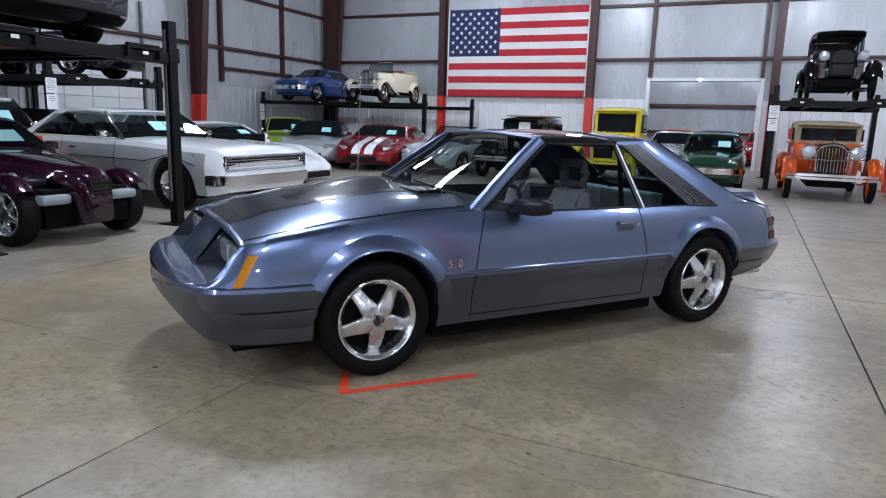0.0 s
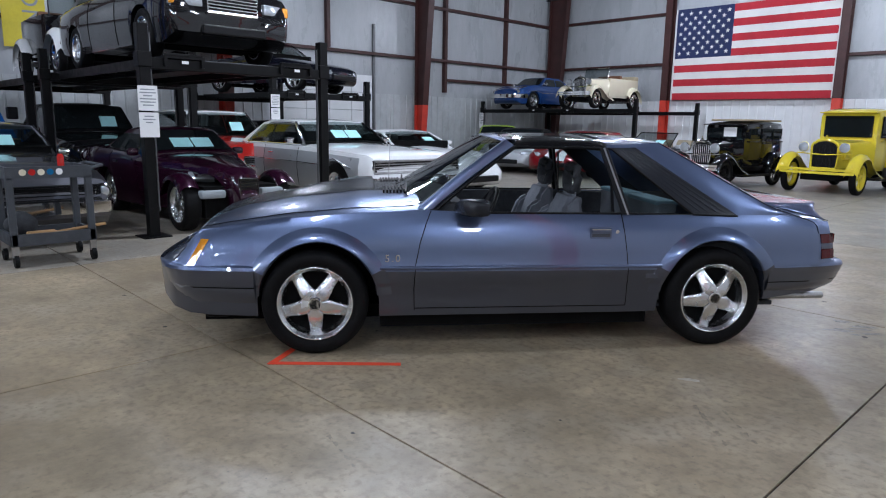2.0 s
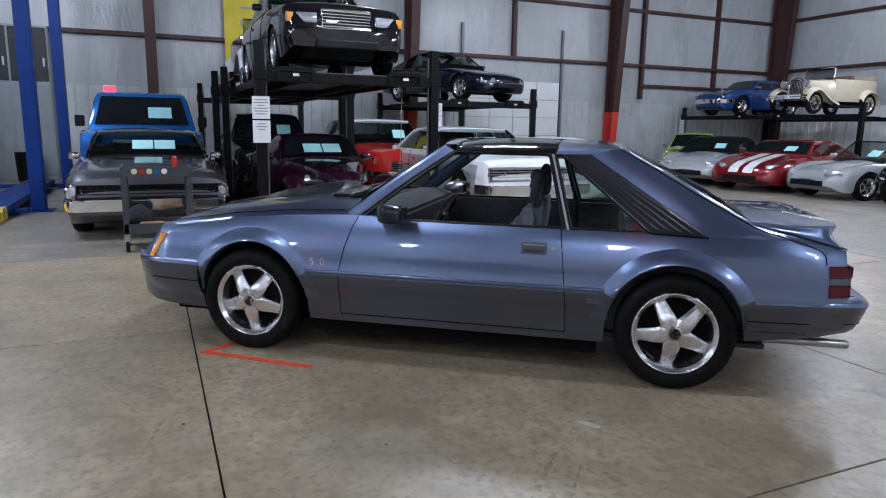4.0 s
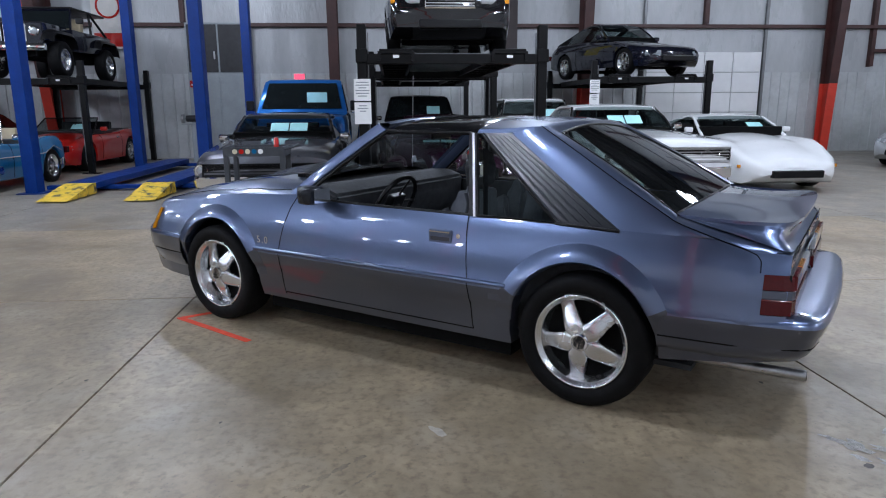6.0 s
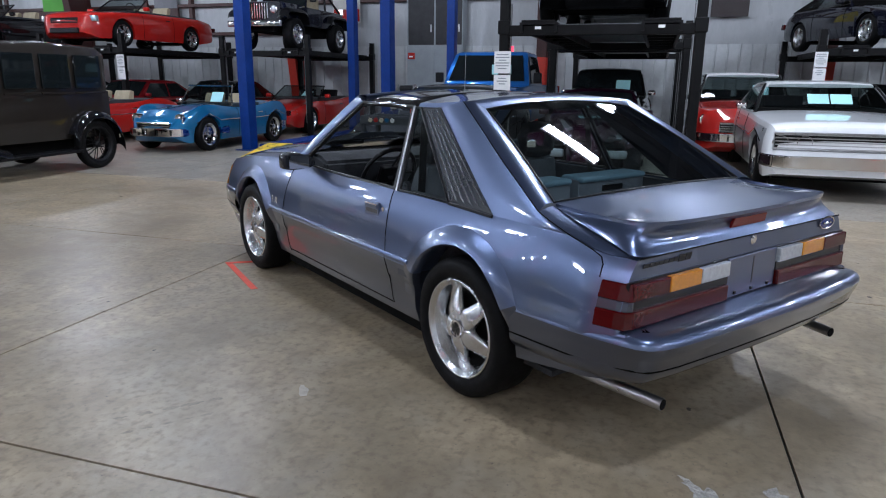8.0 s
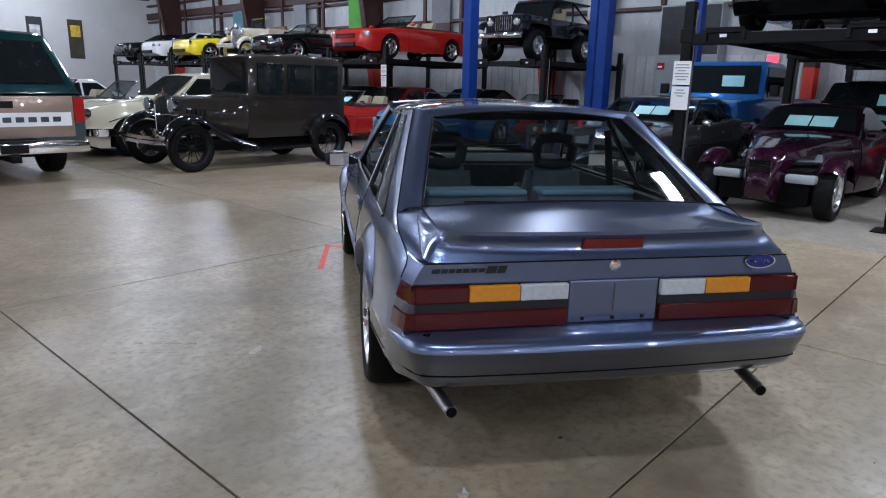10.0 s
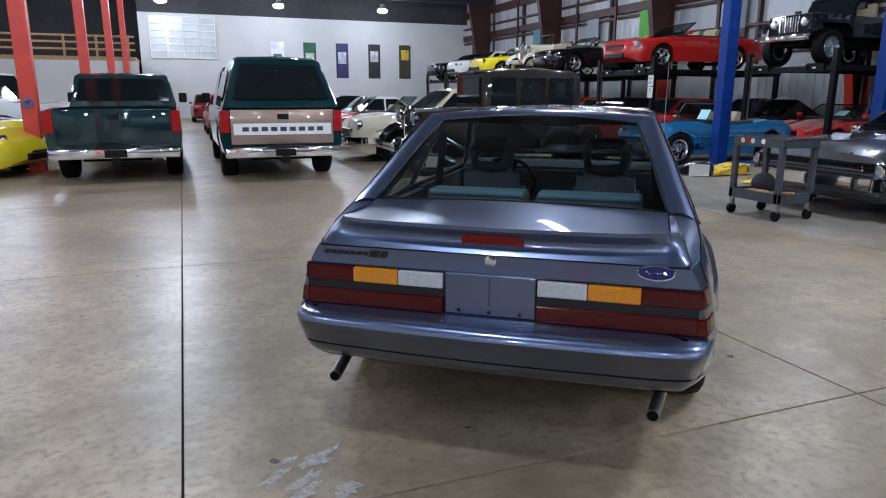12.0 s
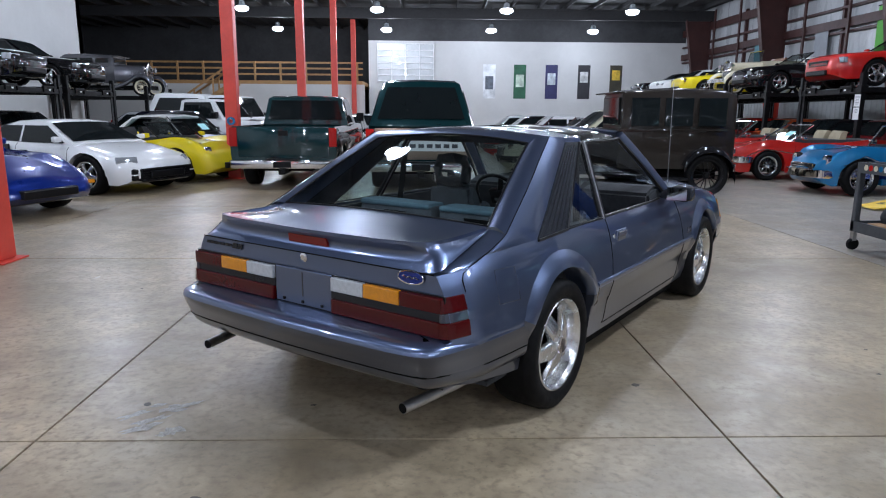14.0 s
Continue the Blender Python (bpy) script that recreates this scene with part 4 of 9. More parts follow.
        if tails:
            y = s * 0.6 * W / 1.75
            x = front_x(abs(y), belt - 0.22, rear=True)
            part("tail_light", boxes((x - 0.015, x + 0.1, y - 0.17, y + 0.17, belt - 0.28, belt - 0.16), bevel=0.01), LENS_RED, ob)
        if mirror:
            xm2, ym = xa - 0.22, s * (W / 2 * tumble + 0.09)
            part("mirror", boxes((xm2 - 0.05, xm2 + 0.05, ym - 0.09, ym + 0.06, belt + 0.06, belt + 0.16), bevel=0.03), body if bumper != "chrome" else CHROME, ob, smooth=True)
    if grille:
        gy, z0, z1, gm = grille
        x = front_x(gy * 0.8, (z0 + z1) / 2)
        gb = part("grille", boxes((x - 0.12, x + 0.012, -gy, gy, z0, z1), bevel=0.01), BLACK_TRIM, ob)
        n = max(2, int((z1 - z0) / 0.035))
        for k in range(n):
            z = z0 + (k + 0.5) * (z1 - z0) / n
            part("grille_bar", boxes((x - 0.02, x + 0.022, -gy * 0.98, gy * 0.98, z - 0.006, z + 0.006)), gm, gb)
        bm = bmesh.new()
        tube(bm, [(x + 0.015, -gy, z0), (x + 0.015, gy, z0), (x + 0.015, gy, z1), (x + 0.015, -gy, z1), (x + 0.015, -gy, z0)], 0.014, 6, False)
        part("grille_surround", bm, gm, gb)
    for rear in (False, True):
        if bumper == "chrome":
            sg = -1 if rear else 1
            pts = []
            for f in (-1, -.97, -.9, -.75, -.5, 0, .5, .75, .9, .97, 1):
                y = f * W / 2 * 0.97
                x = front_x(min(abs(y), W * 0.44), bump_z + 0.05, rear) + sg * (0.07 if abs(f) < 0.95 else -0.06 if abs(f) < 0.99 else -0.25)
                pts.append((x, y, bump_z))
            bm = tube(bmesh.new(), pts, 0, flat=(0.035, bump_h))
            bmesh.ops.bevel(bm, geom=list(bm.edges), offset=0.015, segments=2, affect="EDGES")
            part("bumper", bm, CHROME, ob, smooth=True)
    for ax in (wb / 2, -wb / 2):
        for s in (1, -1):
            add_wheel(ob, rim, wr, ww, ax, s * (W / 2 - ww / 2 - 0.025), wr, rim_mat, spin=random.uniform(0, 70))
        part("wheel_well", boxes((ax - wr * 0.95, ax + wr * 0.95, -W / 2 + ww + 0.06, W / 2 - ww - 0.06, 0.17, wr * 1.7)), UNDER, ob)
    return ob


# ---- a car of the pre-war shape ----
def fender_strip(bm, pts, y0, y1, lift=0.03):
    """A rolled wing over points (x, z) between two y, with a crowned section and a turned-down edge."""
    rows = []
    for x, z in pts:
        ym = (y0 + y1) / 2
        rows.append([bm.verts.new(q) for q in ((x, y0, z - 0.05), (x, y0 + (y1 - y0) * 0.06, z - 0.012), (x, y0 + (y1 - y0) * 0.25, z + lift * 0.7), (x, ym, z + lift), (x, y1 - (y1 - y0) * 0.25, z + lift * 0.7), (x, y1 - (y1 - y0) * 0.06, z - 0.012), (x, y1, z - 0.06))])
    for a, b in zip(rows, rows[1:]):
        for j in range(6):
            bm.faces.new((a[j], a[j + 1], b[j + 1], b[j]))


def vintage(name, label, at, head, kind="sedan", wb=2.63, wr=0.37, ww=0.13, W=1.68, H=1.8, body=None, wings=None, rim="spoke", rim_mat=None, trim=None, seats=LEATHER,
            rad=(0.26, 0.62, 1.14), rear_over=0.55, top_mat=None, cab_back=None, group="", lamp_r=0.11, category="vintage car", bump=True, sheet=0, skirt=0.0):
    """A car with separate wings, running boards and an upright radiator, front towards local +x."""
    rim_mat, trim, wings = rim_mat or body, trim or CHROME, wings or body
    ob = thing(name, label, category, pose(*at, 0, 0, head), group)
    f, r = wb / 2, -wb / 2
    rw, rz0, rz1 = rad
    cowl, deck = 0.32, 0.98
    hw = W / 2 * 0.74
    back = r - rear_over if cab_back is None else cab_back
    # bonnet
    st = []
    for x, w, z in ((f + 0.02, rw, rz1), (f - 0.5, rw + 0.07, rz1 + 0.01), (cowl + 0.05, hw * 0.86, rz1 + 0.03), (cowl - 0.08, hw, rz1 + 0.03)):
        st.append((x, [(w * 0.9, rz0 - 0.08), (w, rz0 + 0.1), (w, z - 0.14), (w * 0.86, z - 0.05), (w * 0.5, z - 0.008), (0, z)]))
    part("bonnet", loft(bmesh.new(), st), body, ob, smooth=True)
    for s in (1, -1):
        for k in range(9):
            x = f - 0.2 - k * 0.07
            part("bonnet_louvre", boxes((x - 0.02, x + 0.02, s * (rw + 0.055) - 0.035, s * (rw + 0.055) + 0.035, rz0 + 0.12, rz1 - 0.2)), body, ob)
    # radiator
    bm = bmesh.new()
    n = 14
    arch = [(-rw, rz0 - 0.08), (-rw - 0.012, rz1 - 0.16)] + [(-(rw + 0.012) * math.cos(k * math.pi / n), rz1 - 0.14 + 0.16 * math.sin(k * math.pi / n)) for k in range(n + 1)] + [(rw + 0.012, rz1 - 0.16), (rw, rz0 - 0.08)]
    tube(bm, [(f + 0.05, y, z) for y, z in arch] + [(f + 0.05, -rw, rz0 - 0.08)], 0.034, 6, False)
    rs = part("radiator_shell", bm, trim, ob, smooth=True)
    bm = bmesh.new()
    slab(bm, arch, 0.03, lambda a, b, d: (f + 0.05 + d, a * 0.97, b))
    part("radiator_core", bm, BLACK_TRIM, rs)
    for k in range(9):
        y = (k - 4) * rw / 4.6
        part("radiator_slat", boxes((f + 0.066, f + 0.074, y - 0.006, y + 0.006, rz0 - 0.06, rz1 - 0.05)), CHROME if trim is CHROME else BLACK_STEEL, rs)
    part("radiator_cap", lathe(bmesh.new(), [(0.03, 0), (0.03, 0.03), (0.012, 0.05), (0.012, 0.09)], 10, pose(f + 0.04, 0, rz1 + 0.03, 90)), trim, rs)
    # tub
    tub_back = {"truck": cowl - 1.02, "sedan": back, "tourer": back, "roadster": back}[kind]
    ztop = rz1 + 0.02
    st = []
    for x, w in ((cowl - 0.08, hw), (cowl - 0.4, hw * 1.06), ((cowl + tub_back) / 2, hw * 1.09), (tub_back + 0.25, hw * 1.04), (tub_back + 0.04, hw * 0.92), (tub_back, hw * 0.8)):
        st.append((x, [(0, rz0 - 0.15), (w * 0.95, rz0 - 0.15), (w, rz0 + 0.05), (w * 1.01, ztop - 0.15), (w, ztop), (w * 0.93, ztop), (0, ztop - (0.0 if kind in ("sedan", "truck") else 0.1))]))
    part("tub", loft(bmesh.new(), st), body, ob, smooth=True)
    if kind in ("sedan", "truck"):
        st = []
        b2 = tub_back
        for x, w, z in ((cowl - 0.12, hw * 0.97, H - 0.1), (cowl - 0.22, hw * 1.01, H - 0.05), ((cowl + b2) / 2, hw * 1.04, H), (b2 + 0.25, hw * 1.0, H - 0.03), (b2 + 0.05, hw * 0.9, H - 0.12), (b2 + 0.01, hw * 0.82, H - 0.25)):
            st.append((x, [(w * 0.985, ztop - 0.02), (w, z - 0.06), (w * 0.95, z - 0.015), (w * 0.6, z + 0.012), (0, z + 0.02)]))
        part("cab", loft(bmesh.new(), st), top_mat or body, ob, smooth=True)
        part("visor", boxes((cowl - 0.16, cowl + 0.05, -hw * 0.96, hw * 0.96, H - 0.10, H - 0.075), bevel=0.008), top_mat or body, ob)
        wy = hw * 0.82
        part("windscreen", boxes((cowl - 0.13, cowl - 0.085, -wy, wy, ztop + 0.06, H - 0.16), bevel=0.01), GLASS_DARK, ob)
        part("rear_window", boxes((b2 - 0.012, b2 + 0.04, -wy * 0.5, wy * 0.5, ztop + 0.16, H - 0.28), bevel=0.01), GLASS_DARK, ob)
        n = 3 if kind == "sedan" and b2 < -1.4 else 2 if kind == "sedan" else 1
        x0, x1 = cowl - 0.22, b2 + 0.2
        for s in (1, -1):
            for k in range(n):
                a, b = x0 + (x1 - x0) * k / n, x0 + (x1 - x0) * (k + 1) / n
                part("side_window", boxes((b + 0.05, a - 0.05, s * hw * 1.05 - 0.016, s * hw * 1.05 + 0.016, ztop + 0.05, H - 0.17), bevel=0.008), GLASS_DARK, ob)
                part("belt_moulding", boxes((b + 0.01, a - 0.01, s * hw * 1.09 - 0.012, s * hw * 1.09 + 0.012, ztop - 0.03, ztop), bevel=0.004), body, ob)
        if kind == "truck":
            bx0, bx1 = r - 0.62, b2 - 0.05
            bw = hw * 1.08
            part("bed", boxes((bx0, bx1, -bw, bw, rz0 - 0.1, rz0 - 0.04), (bx0, bx1, bw - 0.03, bw, rz0 - 0.04, ztop - 0.15), (bx0, bx1, -bw, -bw + 0.03, rz0 - 0.04, ztop - 0.15),
                              (bx0, bx0 + 0.03, -bw, bw, rz0 - 0.04, ztop - 0.15), (bx1 - 0.03, bx1, -bw, bw, rz0 - 0.04, ztop - 0.15), bevel=0.006), body, ob)
    else:
        pts = [(cowl - 0.02, -hw * 0.9, ztop - 0.02), (cowl - 0.1, -hw * 0.88, ztop + 0.36), (cowl - 0.1, hw * 0.88, ztop + 0.36), (cowl - 0.02, hw * 0.9, ztop - 0.02)]
        part("windscreen_frame", tube(bmesh.new(), pts, 0.016, 6), trim, ob)
        bm = bmesh.new()
        bm.faces.new([bm.verts.new(p) for p in pts])
        part("windscreen", bm, GLASS_FRONT, ob, shadow=False)
        for x in ((cowl - 0.75, back + 0.42) if kind == "tourer" else (cowl - 0.85,)):
            part("seat", boxes((x - 0.14, x, -hw * 0.88, hw * 0.88, ztop - 0.2, ztop + 0.14), bevel=0.05), seats, ob, smooth=True)
        if top_mat:
            if kind == "tourer":
                st = []
                for x, w, z in ((cowl - 0.06, hw * 0.92, H - 0.06), (cowl - 0.5, hw, H - 0.01), ((cowl + back) / 2, hw * 1.02, H), (back + 0.3, hw, H - 0.03), (back + 0.02, hw * 0.94, H - 0.12)):
                    st.append((x, [(w, z - 0.16), (w * 1.01, z - 0.05), (w * 0.9, z), (0, z + 0.02)]))
                part("canvas_top", loft(bmesh.new(), st, caps=False), top_mat, ob, smooth=True)
                part("back_curtain", boxes((back + 0.0, back + 0.05, -hw * 0.94, hw * 0.94, ztop - 0.02, H - 0.12), bevel=0.01), top_mat, ob)
                for s in (1, -1):
                    for x in (cowl - 1.0, cowl - 1.7):
                        part("hood_stay", boxes((x - 0.02, x + 0.02, s * hw - 0.02, s * hw + 0.02, ztop, H - 0.12)), top_mat, ob)
            else:
                part("folded_top", boxes((back + 0.02, back + 0.34, -hw * 0.95, hw * 0.95, ztop - 0.02, ztop + 0.15), bevel=0.05), top_mat, ob, smooth=True)
    if sheet:
        part("window_sheet", boxes((cowl - 0.078, cowl - 0.07, -0.02, 0.3, ztop + 0.1, ztop + 0.32)), PAPER, ob, "white information sheet in the windscreen")
    # wings and running boards
    y0, y1 = W / 2 - 0.25, W / 2 + 0.02
    rf = wr + 0.09
    board = wr * 0.9
    for s in (1, -1):
        ys = (s * y0, s * y1)
        bm = bmesh.new()
        pts = [(f + rf * math.cos(a), wr + rf * math.sin(a)) for a in [radians(d) for d in (8, 25, 45, 65, 85, 100, 118, 138)]]
        pts += [(f - rf * 0.95 - k * (f - rf * 0.95 - cowl + 0.1) / 4, wr + rf * 0.55 - (wr + rf * 0.55 - board - 0.02) * (k / 4) ** 0.7) for k in range(0, 5)]
        fender_strip(bm, pts, *ys, 0.06)
        part("front_wing", bm, wings, ob, smooth=True)
        bm = bmesh.new()
        pts = [(r - rf * math.cos(a), wr + rf * math.sin(a)) for a in [radians(d) for d in (-12, 5, 25, 45, 65, 85, 105, 125, 145, 165)]]
        fender_strip(bm, pts, *ys, 0.06)
        part("rear_wing", bm, wings, ob, smooth=True)
        part("running_board", boxes((r + rf * 0.8, cowl + 0.2, min(ys), max(ys), board - 0.05, board - 0.01), bevel=0.008), wings if skirt else BLACK_TRIM, ob)
        m = pose(f + 0.12, s * (rw + 0.16), rz1 - 0.24 + 0.1, 0, 0, -90)
        hl = part("headlight", lathe(bmesh.new(), [(0.02, -0.16), (lamp_r * 0.6, -0.12), (lamp_r * 0.95, -0.02), (lamp_r * 1.06, 0.0), (lamp_r * 1.0, 0.02)], 20, m), trim, ob, smooth=True)
        part("lens", lathe(bmesh.new(), [(lamp_r * 0.97, 0.005), (lamp_r * 0.97, 0.02), (lamp_r * 0.6, 0.04), (0.01, 0.046)], 20, m), LENS, hl, smooth=True)
    part("lamp_bar", tube(bmesh.new(), [(f + 0.1, -rw - 0.3, rz1 - 0.27), (f + 0.1, 0, rz1 - 0.30), (f + 0.1, rw + 0.3, rz1 - 0.27)], 0.014, 6), trim, ob)
    part("chassis", boxes((r - 0.3, f + 0.2, -0.4, 0.4, wr * 0.75, wr * 1.2), bevel=0.01), UNDER, ob)
    if bump:
        for x, sg in ((f + wr + 0.18, 1), (r - wr - 0.2, -1)):
            for dz in (-0.035, 0.035):
                part("bumper_bar", tube(bmesh.new(), [(x - sg * 0.12, -W * 0.46, 0.5 + dz), (x - sg * 0.02, -W * 0.36, 0.5 + dz), (x, 0, 0.5 + dz), (x - sg * 0.02, W * 0.36, 0.5 + dz), (x - sg * 0.12, W * 0.46, 0.5 + dz)], 0, flat=(0.008, 0.026)), trim, ob)
    for ax in (f, r):
        for s in (1, -1):
            add_wheel(ob, rim, wr, ww, ax, s * (W / 2 - ww / 2 - 0.06), wr, rim_mat)
    return ob


# ---- a pickup truck ----
def pickup(name, label, at, head, body=P_TEAL, gate=None, cap=None, L=5.4, W=1.96, H=1.78, wb=3.3, wr=0.38, bar=CHROME, detail=True, group="pickup trucks", sheet=0, roof_mat=None, lift=0.0, rims=None, band=False):
    """A full-size pickup, front towards local +x, with an open bed or a cap on it."""
    ob = thing(name, label, "pickup truck", pose(*at, 0, 0, head), group)
    fo = 0.92
    xf = wb / 2 + fo
    xr = xf - L
    z0, zb = 0.46 + lift, 1.15 + lift
    arch = wr + 0.08
    us = sorted(set([xf - d for d in (0, .01, .04, .1, .3, .6, 1.0, 1.3, 1.6, 2.2, 2.6, L - .3, L - .1, L - 0.01, L)] + [s * wb / 2 + d * arch for s in (1, -1) for d in (-1.03, -1, -.93, -.8, -.55, -.2, .2, .55, .8, .93, 1, 1.03)]), reverse=True)
    xcab = xf - 1.35
    xbed = xf - 2.95
    st = []
    for x in us:
        zl = z0
        for ax in (wb / 2, -wb / 2):
            d = abs(x - ax) / arch
            if d < 1:
                zl = max(zl, wr + lift + arch * math.sqrt(1 - d * d))
        w = W / 2 * lin(xf - x, [(0, 0.9), (0.03, 0.95), (0.2, 0.985), (0.5, 1), (L - 0.2, 1), (L, 0.985)])
        zt = lin(xf - x, [(0, zb - 0.2), (0.02, zb - 0.06), (0.15, zb - 0.02), (1.35, zb + 0.02), (2.95, zb), (L, zb)])
        st.append((x, [(0, zl), (w * 0.9, zl), (w * 0.97, zl), (w, max(zl, z0 + 0.2)), (w * 1.0, max(zl, zb - 0.3)), (w * 0.985, max(zl, zt - 0.05)), (w * 0.955, zt), (w * 0.93, zt), (0, zt + (0.03 if x > xcab else 0.0))]))
    part("body", loft(bmesh.new(), st, keep=lambda c: not (c.x < xbed - 0.06 and c.x > xr + 0.04 and c.z > zb - 0.01 and abs(c.y) < W / 2 * 0.8)), body, ob, smooth=True)
    part("bed_liner", boxes((xr + 0.05, xbed - 0.05, -W * 0.45, W * 0.45, zb - 0.5, zb - 0.46)), UNDER, ob)
    cs = []
    hw = W / 2 * 0.93
    for x, z in ((xcab, zb + 0.02), (xcab - 0.22, (zb + H) / 2 + 0.03), (xcab - 0.45, H - 0.03), (xcab - 0.65, H), (xbed + 0.25, H), (xbed + 0.08, H - 0.03), (xbed + 0.02, zb)):
        y = hw - (z - zb) * 0.22
        cs.append((x, [(hw, zb - 0.05), ((hw + y) / 2, (z + zb) / 2), (y, z - 0.02), (y - 0.06, z + 0.01), (0, z + 0.025)]))
    part("cab", loft(bmesh.new(), cs), roof_mat or body, ob, smooth=True)
    n3 = Vector((H - zb, 0, 0.45)).normalized()
    for nm, pts in (("windscreen", [(xcab - 0.05, zb + 0.08), (xcab - 0.40, H - 0.09)]), ("rear_window", [(xbed + 0.0, zb + 0.09), (xbed + 0.05, H - 0.1)])):
        bm = bmesh.new()
        rows = []
        for x, z in pts:
            y = hw - (z - zb) * 0.22 - 0.1
            dx = 0.035 if nm == "windscreen" else -0.025
            rows.append([bm.verts.new((x + dx, yy, z + 0.02)) for yy in (-y, 0, y)])
        for j in range(2):
            bm.faces.new((rows[0][j], rows[0][j + 1], rows[1][j + 1], rows[1][j]))
        part(nm, bm, GLASS_DARK, ob)
    for s in (1, -1):
        bm = bmesh.new()
        slab(bm, [(xcab - 0.22, zb + 0.05), (xcab - 0.48, H - 0.09), (xbed + 0.2, H - 0.09), (xbed + 0.16, zb + 0.05)], 0.01, lambda a, b, d, s=s: (a, s * (hw - (b - zb) * 0.22 + 0.008 + d), b))
        part("side_window", bm, GLASS_DARK, ob)
        part("mirror", boxes((xcab - 0.2, xcab - 0.1, s * (W / 2 + 0.06) - 0.08, s * (W / 2 + 0.06) + 0.08, zb + 0.06, zb + 0.26), bevel=0.02), BLACK_TRIM, ob)
        part("tail_light", boxes((xr - 0.02, xr + 0.08, s * (W / 2 - 0.075) - 0.065, s * (W / 2 - 0.075) + 0.075, zb - 0.36, zb - 0.02), bevel=0.012), LENS_RED_BRIGHT, ob)
        part("headlight", boxes((xf - 0.06, xf + 0.015, s * 0.66 - 0.17, s * 0.66 + 0.17, zb - 0.36, zb - 0.2), bevel=0.012), LENS, ob)
    part("grille", boxes((xf - 0.06, xf + 0.02, -0.47, 0.47, zb - 0.38, zb - 0.14), bevel=0.01), CHROME, ob)
    part("front_bumper", boxes((xf - 0.05, xf + 0.12, -W * 0.48, W * 0.48, z0 + 0.0, z0 + 0.19), bevel=0.03), bar, ob, smooth=True)
    tg = part("tailgate", boxes((xr - 0.022, xr + 0.02, -W * 0.42, W * 0.42, z0 + 0.14, zb - 0.005), bevel=0.012), gate or body, ob, smooth=True)
    if band:
        bd = part("gate_band", boxes((xr - 0.026, xr - 0.021, -W * 0.40, W * 0.40, zb - 0.40, zb - 0.22)), P_WHITE, tg, "white panel across the tailgate")
        for k in range(9):
            y = (4 - k) * 0.148
            part("letter_bar", boxes((xr - 0.029, xr - 0.026, y - 0.050, y + 0.050, zb - 0.345, zb - 0.277), bevel=0.001), P_GREY, bd)
    part("gate_handle", boxes((xr - 0.036, xr - 0.018, -0.09, 0.09, zb - 0.16, zb - 0.07), bevel=0.006), BLACK_TRIM, tg)
    bb = part("rear_bumper", boxes((xr - 0.2, xr - 0.02, -W * 0.475, W * 0.475, z0 - 0.06, z0 + 0.1), bevel=0.025), bar, ob, smooth=True)
    part("step_pad", boxes((xr - 0.205, xr - 0.06, -0.3, 0.3, z0 + 0.085, z0 + 0.115), bevel=0.01), BLACK_TRIM, bb)
    part("plate_holder", boxes((xr - 0.212, xr - 0.19, -0.16, 0.16, z0 - 0.04, z0 + 0.07), bevel=0.004), BLACK_TRIM, bb)
    part("hitch", boxes((xr - 0.24, xr + 0.3, -0.06, 0.06, z0 - 0.16, z0 - 0.07), bevel=0.01), BLACK_STEEL, ob)
    part("chassis", boxes((xr + 0.1, xf - 0.3, -0.5, 0.5, z0 - 0.12, z0 + 0.1)), UNDER, ob)
    if cap:
        cs = []
        for x, z, inn in ((xbed + 0.02, H - 0.02, 0.0), (xbed - 0.2, H + 0.04, 0.0), (xr + 0.62, H + 0.1, 0.0), (xr + 0.36, H + 0.06, 0.01), (xr + 0.0, zb + 0.03, 0.0)):
            y = W / 2 * 0.95 - (z - zb) * 0.30
            cs.append((x, [(W / 2 * 0.955, zb + 0.005), ((W / 2 * 0.95 + y) / 2, (z + zb) / 2 + 0.01), (y, z - 0.03), (y - 0.07, z + 0.0), (0, z + 0.02)]))
        cp = part("truck_cap", loft(bmesh.new(), cs), cap, ob, "dark green fibreglass bed cap", smooth=True)
        bm = bmesh.new()
        rows = []
        for f in (0.14, 0.86):
            x, z = xr + 0.36 * f, zb + 0.03 + (H + 0.06 - zb - 0.03) * f
            y = W / 2 * 0.95 - (z - zb) * 0.30 - 0.12
            rows.append([bm.verts.new((x - 0.025, yy, z + 0.02)) for yy in (-y, 0, y)])
        for j in range(2):
            bm.faces.new((rows[0][j], rows[0][j + 1], rows[1][j + 1], rows[1][j]))
        part("cap_window", bm, GLASS_DARK, cp)
        for s in (1, -1):
            bm = bmesh.new()
            slab(bm, [(xbed - 0.2, zb + 0.12), (xbed - 0.25, H - 0.1), (xr + 0.6, H - 0.08), (xr + 0.35, zb + 0.12)], 0.01, lambda a, b, d, s=s: (a, s * (W / 2 * 0.955 - (b - zb) * 0.28 + 0.012 + d), b))
            part("cap_window", bm, GLASS_DARK, cp)
    if sheet:
        part("window_sheet", boxes((xcab - 0.12, xcab - 0.1, 0.1, 0.5, zb + 0.16, zb + 0.42)), PAPER_CYAN, ob, "pale cyan information sheet in the windscreen")
    for ax in (wb / 2, -wb / 2):
        for s in (1, -1):
            add_wheel(ob, "steel", wr + lift * 0.4, 0.26, ax, s * (W / 2 - 0.16), wr + lift * 0.4, rims or ALLOY)
    return ob


